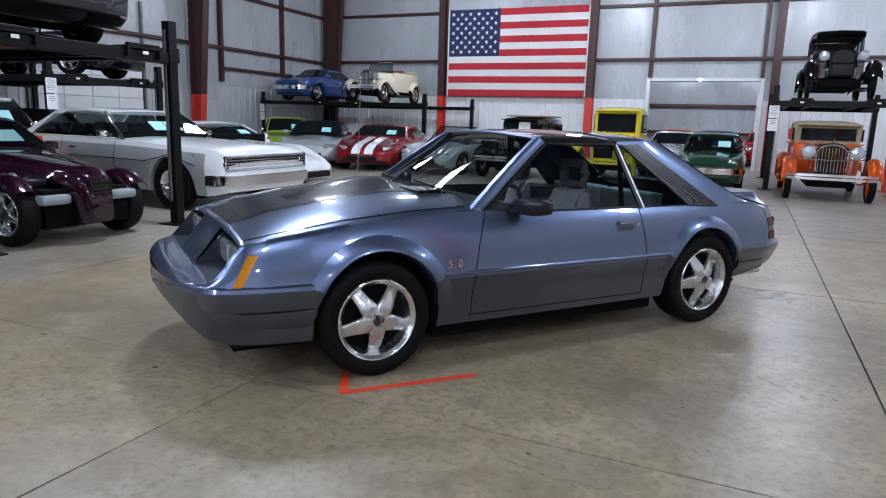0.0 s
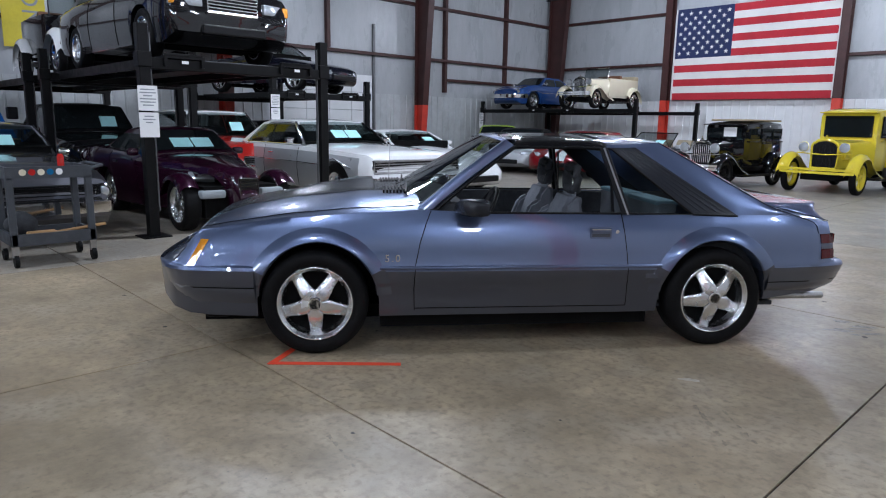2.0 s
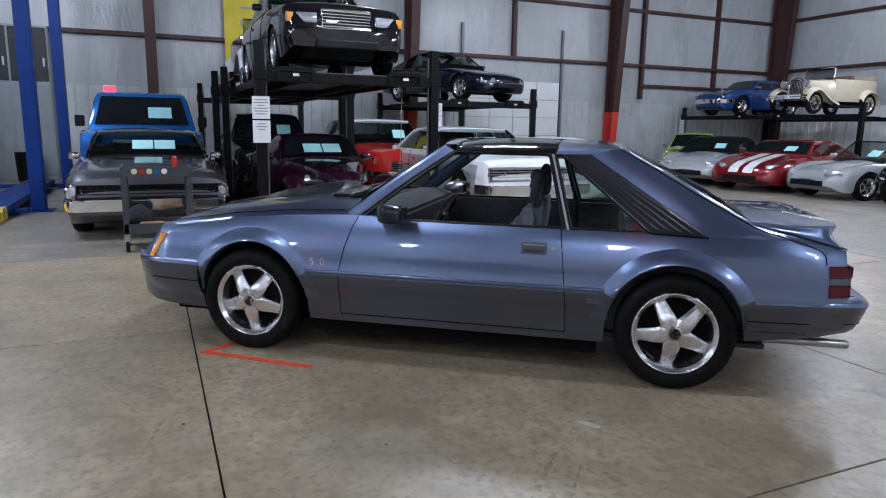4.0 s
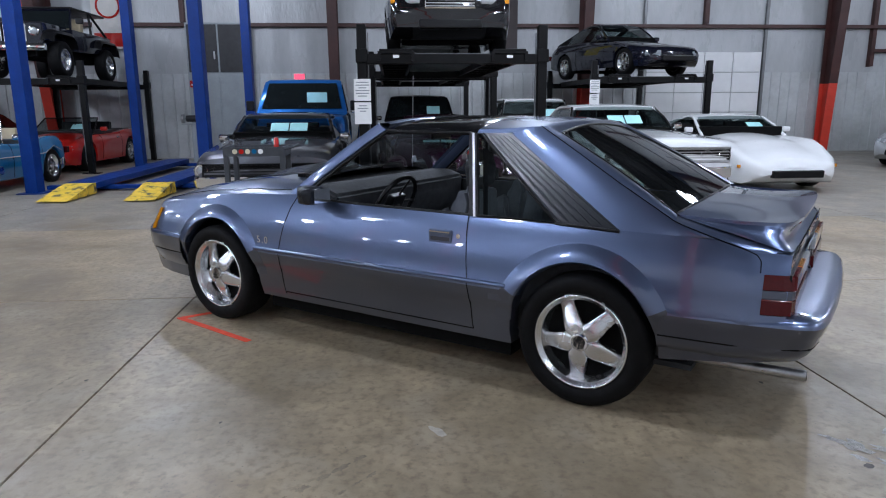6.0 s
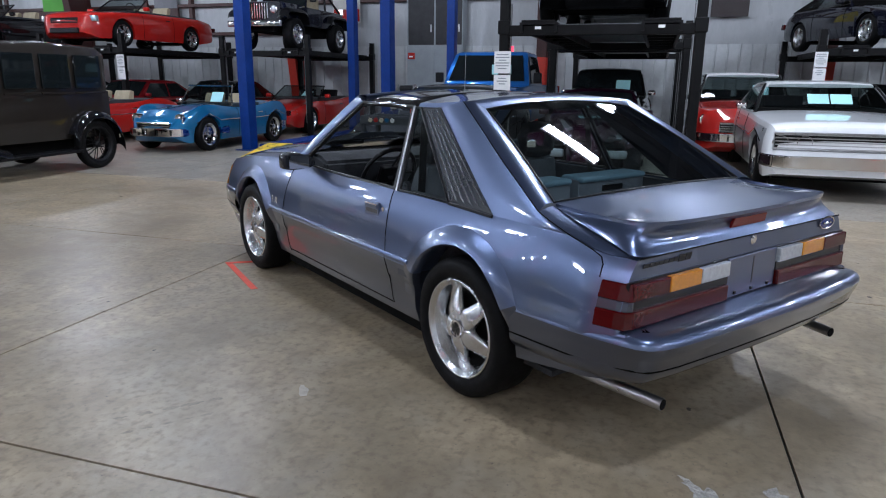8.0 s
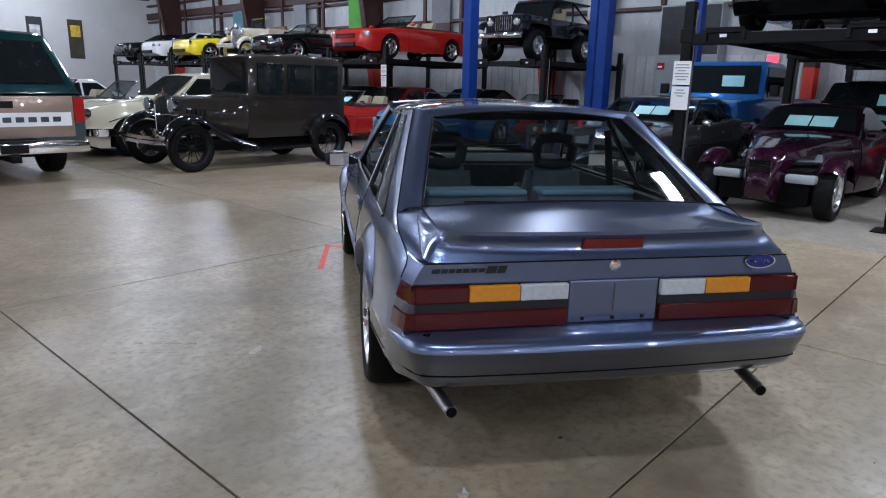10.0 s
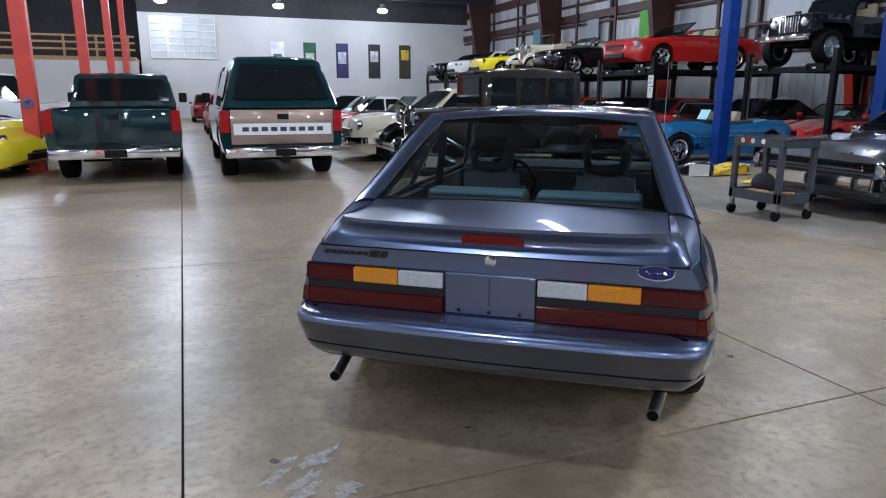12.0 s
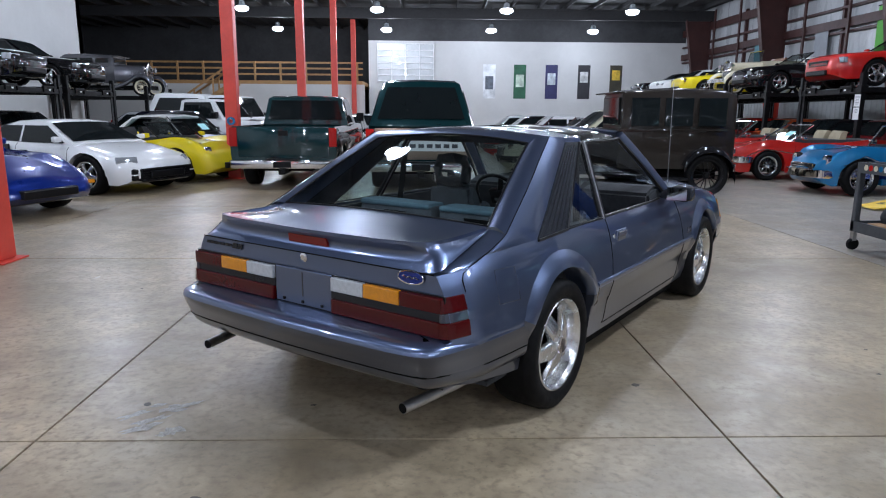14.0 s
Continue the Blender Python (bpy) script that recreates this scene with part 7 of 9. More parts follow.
# ---- cars round the floor ----
def place_cars():
    # west side, facing the open floor
    car("coupe", "grey metallic muscle coupe with quad round headlights", (-8.75, 2.42, 0), 0, L=4.87, W=1.93, H=1.29, wb=2.79, fo=0.93, wr=0.34, ww=0.23, body=P_GREY, lamps="round4", lamp_z=0.57, lamp_y=0.64, lamp_r=0.082,
        grille=(0.80, 0.49, 0.65, BLACK_TRIM), bumper="chrome", bump_z=0.42, sheet=2, plan=[(0, .90), (.008, .95), (.04, .975), (.2, 1), (.8, 1), (.95, .95), (1, .85)], top=[(0, .52), (.01, .70), (.05, .78), (.33, .90), (.6, .92), (.7, .96), (.87, .95), (.98, .88), (1, .65)], cab=(.36, .47, .66, .84), scoop=(-.3, .3), airy=True, group="parked cars")
    rod = car("open_wheel_roadster", "dark purple low roadster with bare front wheels", (-7.9, 4.87, 0), 0, L=4.2, W=1.5, H=1.25, wb=2.45, fo=0.55, wr=0.33, ww=0.20, body=P_PURPLE, lamps="slant", lamp_z=0.66, lamp_y=0.36,
        plan=[(0, .16), (.03, .26), (.1, .40), (.25, .62), (.4, .92), (.5, 1), (.8, 1.12), (.93, 1.08), (1, .8)], top=[(0, .40), (.02, .66), (.06, .74), (.3, .86), (.5, .90), (.85, .95), (.95, .9), (1, .65)], cab=(.38, .50, .64, .80), sheet=2, group="parked cars", bumper="none",
        grille=(0.12, 0.36, 0.66, GLOSS_BLACK), tails=False, nose_low=.25)
    for sg in (1, -1):
        bm = bmesh.new()
        pts = [(1.225 + .375 * math.cos(radians(d)), .33 + .375 * math.sin(radians(d))) for d in (35, 50, 65, 80, 95, 110, 125, 140, 155, 168)]
        fender_strip(bm, pts, sg * .53, sg * .80, .03)
        part("cycle_wing", bm, P_PURPLE, rod, smooth=True)
        part("wing_stay", tube(bmesh.new(), [(1.2, sg * .34, .45), (1.18, sg * .62, .40)], .02, 6), CHROME, rod)
        part("bumper_pod", boxes((1.45, 1.62, sg * .40 - .16, sg * .40 + .16, .42, .52), bevel=.03), GREY_PAINT, rod, smooth=True)
    car("hardtop", "white two-door hardtop with grey side and chrome grille", (-8.98, 8.03, 0), 0, L=5.47, W=2.03, H=1.40, wb=3.05, fo=0.95, wr=0.36, ww=0.2, rim="steel", rim_mat=CHROME, body=P_WHITE, low=P_SILVER, low_z=0.86, lamps="round4", lamp_z=0.68, lamp_y=0.60, lamp_r=0.08,
        grille=(0.90, 0.60, 0.80, STEEL_DULL), bumper="chrome", bump_z=0.46, bump_h=.075, sheet=2, belt=0.94, top=[(0, .6), (.006, .82), (.03, .88), (.3, .95), (.6, .97), (.88, .95), (.985, .92), (1, .7)], plan=[(0, .86), (.01, .92), (.04, .96), (.2, 1), (.8, 1), (.96, .96), (1, .88)],
        cab=(.36, .46, .66, .78), tumble=.95, sill=.26, airy=True, group="parked cars")
    car("sports_coupe", "white low sports coupe with black cockpit", (-9.75, 10.55, 0), 0, L=4.57, W=1.87, H=1.21, wb=2.66, fo=0.97, wr=0.33, ww=0.25, body=P_WHITE, lamps="none", lamp_z=0.42, lamp_y=0.5, sheet=1, belt=.84, bumper="none",
        top=[(0, .36), (.02, .48), (.08, .60), (.2, .75), (.35, .84), (.6, .88), (.8, .94), (.95, .94), (1, .7)], plan=[(0, .5), (.02, .72), (.06, .86), (.14, .95), (.3, .98), (.6, 1), (.9, 1), (.97, .92), (1, .8)], cab=(.38, .52, .64, .85), airy=True, wing=0.06, group="parked cars", sill=.17)
    car("old_saloon", "black 1940s saloon with bulbous wings", (-12.3, 4.75, 0), 0, L=4.6, W=1.75, H=1.62, wb=2.8, fo=.8, wr=.35, ww=.17, rim="steel", body=GLOSS_BLACK, lamps="round", lamp_z=.78, lamp_y=.58, lamp_r=.11, grille=(.33, .5, .85, CHROME), bumper="chrome", belt=1.05, sheet=1,
        top=[(0, .6), (.03, .88), (.1, .98), (.36, 1.08), (.8, 1.05), (.93, .9), (1, .6)], cab=(.38, .45, .70, .93), group="parked cars")
    car("station_wagon", "red and white two-tone station wagon", (-12.4, 7.3, 0), 0, L=4.9, W=1.9, H=1.56, wb=2.95, fo=.85, wr=.35, body=P_RED, roof_mat=P_WHITE, lamps="round", lamp_z=.75, lamp_y=.68, grille=(.5, .55, .7, CHROME), bumper="chrome", belt=.98, sheet=1,
        top=[(0, .7), (.02, .9), (.3, 1), (.95, 1), (1, .8)], cab=(.36, .44, .88, .97), airy=True, group="parked cars")
    car("sedan", "black sedan under the parking lift", (-14.2, 9.9, 0), 0, body=GLOSS_BLACK, H=1.36, group="parked cars", L=4.5)
    pickup("pickup", "bright blue lifted pickup truck with chrome grille", (-12.4, 2.35, 0), 0, body=P_BLUE, lift=.12, H=1.95, sheet=1, L=5.2)
    car("roadster", "bright blue classic roadster with chrome grille and wire wheels", (-9.75, -3.2, 0), 0, L=4.0, W=1.54, H=1.22, wb=2.34, fo=.68, wr=.32, ww=.16, rim="wire", rim_mat=CHROME, body=P_SKY, lamps="round", lamp_z=.62, lamp_y=.55, lamp_r=.085, roof=False, grille=(.36, .40, .55, CHROME),
        bumper="chrome", bump_z=.38, belt=.80, top=[(0, .45), (.02, .6), (.08, .74), (.3, .82), (.5, .80), (.7, .80), (.85, .84), (.96, .74), (1, .55)], plan=[(0, .5), (.03, .74), (.1, .92), (.25, .98), (.5, .96), (.75, 1), (.9, .93), (1, .6)], cab=(.40, .45, .6, .68), sheet=1, wing=0.11, group="parked cars")
    car("sports_coupe", "red low sports convertible with black seats", (-14.4, -3.6, 0), 0, L=4.5, W=1.8, H=1.18, wb=2.44, wr=.33, ww=.24, body=P_RED, roof=False, seats=BLACK_TRIM, lamps="slant", lamp_z=.55, sheet=1, wing=0.06, group="parked cars", top=[(0, .4), (.03, .58), (.3, .8), (.85, .86), (1, .6)])
    car("sports_coupe", "red classic sports coupe with wire wheels", (-9.6, -6.2, 0), 0, L=4.1, W=1.6, H=1.2, wb=2.35, wr=.32, ww=.16, rim="wire", rim_mat=CHROME, body=P_RED, roof=False, bumper="chrome", lamps="round", sheet=1, wing=0.1, group="parked cars")
    car("convertible", "red convertible parked under the lift row", (-9.5, -8.6, 0), 0, L=4.3, W=1.7, H=1.25, body=P_RED, roof=False, bumper="chrome", lamps="round", group="parked cars")
    car("sedan", "dark grey sedan parked under the lift row", (-14.2, -6.2, 0), 0, body=GLOSS_BLACK, H=1.3, group="parked cars")
    for k, (b, nm) in enumerate(((P_DKRED, "dark red coupe in the lower row"), (GLOSS_BLACK, "black coupe in the lower row"), (P_ORANGE, "orange coupe in the lower row"), (P_RED, "red coupe in the lower row"), (P_WHITE, "white coupe in the lower row"), (P_MIDBLUE, "blue coupe in the lower row"))):
        car("coupe", nm, (-12.6, -7.8 - 2.45 * k, 0), 0, body=b, H=1.3, group="lower row cars", lamps="round" if k % 2 else "rect", bumper="chrome" if k % 2 else "body")
    # north row, facing the open floor
    S = -90
    car("sports_coupe", "dark red sports coupe with twin white stripes", (-9.75, 17.3, 0), S + 12, L=4.45, W=1.92, H=1.2, wb=2.44, wr=.33, ww=.26, body=P_DKRED, stripes=P_WHITE, lamps="slant", lamp_z=.6, sheet=1, bumper="none", wing=0.07, group="north row cars", top=[(0, .4), (.02, .52), (.08, .64), (.35, .84), (.85, .9), (.97, .84), (1, .6)])
    car("roadster", "silver open two-seat roadster with tan seats", (-7.4, 17.4, 0), S - 8, L=3.95, W=1.68, H=1.22, wb=2.27, fo=.8, wr=.29, body=P_SILVER, roof=False, lamps="slant", lamp_z=.58, sheet=1, bumper="none", wing=0.06, group="north row cars", top=[(0, .42), (.02, .56), (.1, .66), (.35, .78), (.8, .82), (.96, .74), (1, .55)], belt=.78)
    car("roadster", "silver mid-engined convertible with black top", (-12.0, 17.2, 0), S + 25, L=4.35, W=1.8, H=1.25, body=P_SILVER, roof_mat=BLACK_TRIM, lamps="slant", lamp_z=.6, sheet=1, bumper="none", wing=0.06, group="north row cars", top=[(0, .42), (.02, .56), (.1, .68), (.35, .82), (.85, .86), (1, .55)])
    car("coupe", "lime green compact coupe", (-14.3, 18.6, 0), S + 40, L=4.1, W=1.6, H=1.33, body=P_LIME, lamps="round", bumper="chrome", sheet=1, group="north row cars")
    small = vintage("vintage_saloon", "small black 1930s saloon with tan fabric roof and chrome lamps", (-5.5, 17.2, 0), S - 6, kind="sedan", wb=2.3, W=1.38, H=1.55, wr=.34, ww=.11, rad=(.23, .52, 1.06), body=GLOSS_BLACK, wings=GLOSS_BLACK, rim_mat=BLACK_TRIM, lamp_r=.115, sheet=1, group="north row cars")
    part("fabric_roof", boxes((-1.55, .12, -.46, .46, 1.545, 1.592), bevel=.018), TAN, small, "tan fabric roof covering", smooth=True)
    vintage("vintage_pickup", "pale yellow 1930s pickup with yellow wheels", (-3.25, 18.5, 0), S - 4, kind="truck", wb=2.63, W=1.66, H=1.86, body=P_PALEYELLOW, rim_mat=P_PALEYELLOW, trim=P_PALEYELLOW, group="north row cars", sheet=0)
    car("sports_saloon", "dark green classic sports car with chrome grille", (-0.8, 18.15, 0), S, L=3.9, W=1.55, H=1.26, wb=2.3, wr=.3, body=P_GREEN, lamps="round", lamp_z=.62, lamp_y=.58, grille=(.35, .42, .55, CHROME), bumper="chrome", sheet=1, airy=True, wing=0.07, group="north row cars")
    car("sports_coupe", "silver sports coupe parked behind the yellow pickup", (-2.0, 21.4, 0), S, L=4.4, body=P_SILVER, H=1.25, group="north row cars")
    vintage("vintage_saloon", "orange and black 1930s saloon with chrome grille", (1.55, 17.1, 0), S, kind="sedan", wb=2.85, W=1.74, H=1.62, body=P_ORANGE, top_mat=TAN, wings=P_ORANGE, rad=(.27, .5, 1.12), rim_mat=P_ORANGE, lamp_r=.13, group="north row cars", skirt=1)
    vintage("brass_era_car", "black brass-era car with upright windscreen on a lift", (1.75, 19.4, 2.12), S, kind="tourer", wb=2.54, W=1.5, H=1.72, wr=.38, ww=.09, body=GLOSS_BLACK, rim="wood", rim_mat=BLACK_TRIM, trim=BLACK_STEEL, top_mat=BLACK_TRIM, rad=(.23, .62, 1.12), bump=False, group="lifted cars")
    for k, (x, b) in enumerate(((-1.2, P_MIDBLUE), (0.6, P_RED), (-2.9, P_ORANGE))):
        car("coupe", ("blue", "red", "orange")[k] + " car in the next bay", (x, NORTH + 3.2 + 1.3 * k, 0), S, body=b, H=1.3, group="next bay cars", lamps="round")
    # on lifts
    lux = car("luxury_sedan", "black saloon with chrome grille raised on a lift", (-8.75, 4.95, 2.12), 0, L=4.74, W=1.75, H=1.43, wb=2.8, fo=.8, wr=.31, body=GLOSS_BLACK, lamps="rect", lamp_z=.66, lamp_y=.60, grille=(.33, .55, .78, CHROME), bumper="body", belt=.92, sill=.2,
        top=[(0, .56), (.008, .80), (.03, .84), (.3, .93), (.7, .95), (.97, .93), (1, .6)], plan=[(0, .82), (.01, .9), (.05, .96), (.2, 1), (.8, 1), (.95, .95), (1, .85)], cab=(.34, .46, .70, .84), airy=True, group="lifted cars")
    for sg in (1, -1):
        part("indicator", boxes((2.06, 2.176, min(sg * .70, sg * .79), max(sg * .70, sg * .79), .60, .72), bevel=.012), LENS_AMBER, lux, "amber corner lamp")
    part("bonnet_star", tube(bmesh.new(), [(2.1, .035 * math.cos(k * math.tau / 12), .90 + .035 * math.sin(k * math.tau / 12)) for k in range(13)], .005, 5, False), CHROME, lux)
    car("wedge_coupe", "dark grey wedge sports coupe raised on a lift", (-13.9, 9.75, 2.06), 18, L=4.2, W=1.66, H=1.26, wb=2.42, wr=.3, body=P_NAVY, lamps="slant", lamp_z=.45, belt=.8, bumper="none", top=[(0, .42), (.02, .52), (.06, .58), (.33, .78), (.6, .84), (.9, .86), (1, .6)], cab=(.36, .50, .64, .90), airy=True, group="lifted cars")
    vintage("vintage_roadster", "black and white vintage roadster at the back of a lift", (-13.0, 4.9, 2.08), 0, kind="roadster", W=1.5, H=1.4, wb=2.4, wr=.34, body=GLOSS_BLACK, wings=P_WHITE, rim="wire", rim_mat=CHROME, group="lifted cars")
    car("roadster", "mid blue sports roadster raised on a lift", (-15.3, 22.0, 1.96), -90, L=3.8, W=1.5, H=1.2, wb=2.3, wr=.31, body=P_MIDBLUE, roof_mat=P_MIDBLUE, lamps="round", bumper="chrome", wing=0.08, group="lifted cars")
    vintage("vintage_roadster", "cream vintage roadster with folded top on a lift", (-12.4, 21.9, 1.96), -90, kind="roadster", W=1.48, wb=2.39, wr=.33, body=P_CREAM, rim="wire", rim_mat=CHROME, rad=(.24, .55, 1.04), top_mat=TAN, group="lifted cars", H=1.4)
    car("convertible", "red grand touring convertible raised on a lift", (-12.95, -7.9, 2.1), 0, L=4.75, W=1.79, H=1.26, wb=2.59, fo=.95, wr=.32, body=P_RED, roof=False, seats=TAN, lamps="rect", lamp_z=.62, belt=.86, group="lifted cars", top=[(0, .5), (.01, .68), (.04, .74), (.35, .86), (.85, .88), (.98, .8), (1, .6)], grille=(.4, .52, .62, BLACK_TRIM))
    for k, (b, nm, y) in enumerate(((GLOSS_BLACK, "black sports car raised on a lift", -12.3), (P_CREAM, "cream roadster raised on a lift", -15.2), (P_YELLOW, "yellow roadster raised on a lift", -17.8), (P_WHITE, "white sports coupe raised on a lift", -20.5), (GLOSS_BLACK, "black coupe raised on the last lift", -23.2))):
        if k == 1:
            vintage("vintage_roadster", nm, (-12.9, y, 2.1), 0, kind="roadster", W=1.5, H=1.4, wb=2.4, wr=.34, body=b, top_mat=PAPER, group="lifted cars")
        else:
            car("sports_coupe", nm, (-12.9, y, 2.1), 0, body=b, H=1.2, L=4.2, roof=k in (3, 4), group="lifted cars", lamps="round" if k == 2 else "slant")
    # south side
    pickup("pickup", "tan and teal pickup with a dark teal bed cap", (-0.84, -5.55, 0), -90, body=P_TEAL, gate=P_TAUPE, cap=P_TEAL, H=1.88, wr=.39, W=1.94, L=5.35, band=True)
    pickup("pickup", "dark teal pickup with an open bed", (1.68, -6.05, 0), -90, body=P_TEAL, H=1.74, wr=.37, W=1.96, L=5.3)
    vintage("vintage_saloon", "dark brown 1930s two-door saloon with black wheels", (-4.52, -3.25, 0), 0, kind="sedan", wb=2.63, W=1.70, H=1.86, body=P_BROWN, wings=GLOSS_BLACK, rim_mat=BLACK_TRIM, group="south side cars")
    car("coupe", "cream 1950s coupe with chrome bumper and whitewall wheels", (-4.9, -6.0, 0), 0, L=4.9, W=1.85, H=1.5, wb=2.9, wr=.35, rim="steel", rim_mat=CHROME, body=P_CREAM, lamps="round", lamp_z=.75, lamp_y=.62, lamp_r=.1, grille=(.5, .5, .68, CHROME), bumper="chrome", belt=.98, top=[(0, .6), (.02, .84), (.08, .9), (.35, .98), (.9, .96), (1, .7)], wing=0.07, group="south side cars")
    for k, (b, nm) in enumerate(((P_MIDBLUE, "blue roadster in the far row"), (P_RED, "red roadster in the far row"), (P_WHITE, "white coupe in the far row"), (GLOSS_BLACK, "black coupe in the far row"), (P_RED, "red coupe in the far row"), (P_SILVER, "silver coupe in the far row"))):
        car("coupe", nm, (-5.2 + .4 * (k % 2), -9.2 - 2.6 * k, 0), 0, body=b, H=1.32, roof=k > 1, group="far row cars", lamps="round", bumper="chrome")
    for k, (x, y, b, nm) in enumerate(((-0.9, -12.2, P_GREY, "grey coupe behind the pickups"), (1.7, -12.4, GLOSS_BLACK, "black coupe behind the pickups"), (-0.9, -18, P_RED, "red coupe behind the pickups"), (1.7, -18.4, P_SILVER, "silver coupe behind the pickups"), (-0.6, -29, P_DKRED, "dark red coupe by the far door"))):
        car("coupe", nm, (x, y, 0), -90, body=b, H=1.36, group="south side cars")
    # east row, facing the open floor
    W_ = 180
    car("sports_coupe", "electric blue low sports coupe", (6.12, -0.64, 0), 160, L=4.55, W=1.88, H=1.22, wb=2.66, wr=.33, ww=.26, body=P_ELECTRIC, lamps="none", lamp_z=.42, bumper="none", belt=.84, top=[(0, .36), (.02, .48), (.08, .60), (.2, .75), (.35, .84), (.6, .88), (.8, .94), (.95, .94), (1, .7)], wing=0.06, group="east row cars", cab=(.38, .52, .64, .85))
    sc = car("supercar", "white mid-engined sports car with black vents", (5.74, -3.69, 0), 160, L=4.43, W=1.94, H=1.24, wb=2.65, wr=.34, ww=.27, body=P_WHITE, lamps="slant", lamp_z=.6, lamp_y=.66, bumper="none", grille=(.6, .24, .44, BLACK_TRIM), top=[(0, .42), (.015, .56), (.08, .66), (.22, .8), (.35, .84), (.85, .92), (.97, .86), (1, .65)], cab=(.26, .42, .60, .88), group="east row cars")
    for sg in (1, -1):
        part("corner_intake", boxes((2.02, 2.15, min(sg * .50, sg * .74), max(sg * .50, sg * .74), .25, .45), bevel=.03), BLACK_TRIM, sc)
        part("intake_fin", boxes((2.1, 2.165, min(sg * .49, sg * .75), max(sg * .49, sg * .75), .34, .36), bevel=.006), P_WHITE, sc)
        part("side_blade", boxes((-.62, -.30, sg * .965 - .012, sg * .965 + .008, .36, .84), bevel=.02), GLOSS_BLACK, sc)
    car("sports_car", "yellow classic sports car with round lamps", (4.9, -5.75, 0), 160, L=3.95, W=1.72, H=1.18, wb=2.29, wr=.33, ww=.25, body=P_YELLOW, roof=False, seats=BLACK_TRIM, lamps="round", lamp_z=.62, lamp_y=.6, bumper="none", grille=(.26, .3, .42, BLACK_TRIM), wing=0.13, group="east row cars", top=[(0, .4), (.03, .58), (.12, .76), (.35, .82), (.7, .82), (.85, .88), (.97, .74), (1, .55)])
    car("coupe", "white classic coupe with round lamps", (5.3, -8.1, 0), 160, L=4.2, W=1.66, H=1.32, body=P_WHITE, lamps="round", bumper="chrome", sheet=1, airy=True, wing=0.05, group="east row cars")
    car("coupe", "dark blue saloon in the east row", (5.9, -10.6, 0), 162, body=P_NAVY, H=1.42, sheet=1, group="east row cars", L=4.7)
    for k, (b, nm) in enumerate(((P_SILVER, "silver saloon in the east row"), (P_GREY, "grey saloon in the east row"), (P_WHITE, "white saloon in the east row"))):
        car("coupe", nm, (7.5, -13.4 - 2.7 * k, 0), W_, body=b, H=1.4, group="east row cars", L=4.6)
    for k, (b, x, y) in enumerate(((GLOSS_BLACK, 10.3, -10.2), (GLOSS_BLACK, 10.3, -7.2))):
        car("coupe", "black coupe raised on the east lifts", (x, y, 2.0), W_, body=b, H=1.3, group="lifted cars")
        car("saloon", "black saloon under the east lifts", (x, y, 0), W_, body=GLOSS_BLACK, H=1.4, group="east row cars")


    vintage("vintage_saloon", "dull grey vintage saloon with cream wheels on a lift", (11.0, -17.6, 1.98), 180, kind="sedan", W=1.6, H=1.55, wb=2.5, wr=.33, body=P_GREY, rim_mat=P_CREAM, group="lifted cars", bump=False)
    pickup("pickup", "white classic pickup in the east row", (6.4, -13.6, 0), 165, body=P_WHITE, H=1.8)
    pickup("van", "white panel van behind the east row", (6.6, -16.6, 0), 165, body=P_WHITE, cap=P_WHITE, H=2.0)
    jeep("off_roader", "black open off-roader with chrome grille raised on a lift", (-14.0, -3.65, 2.06), 0)


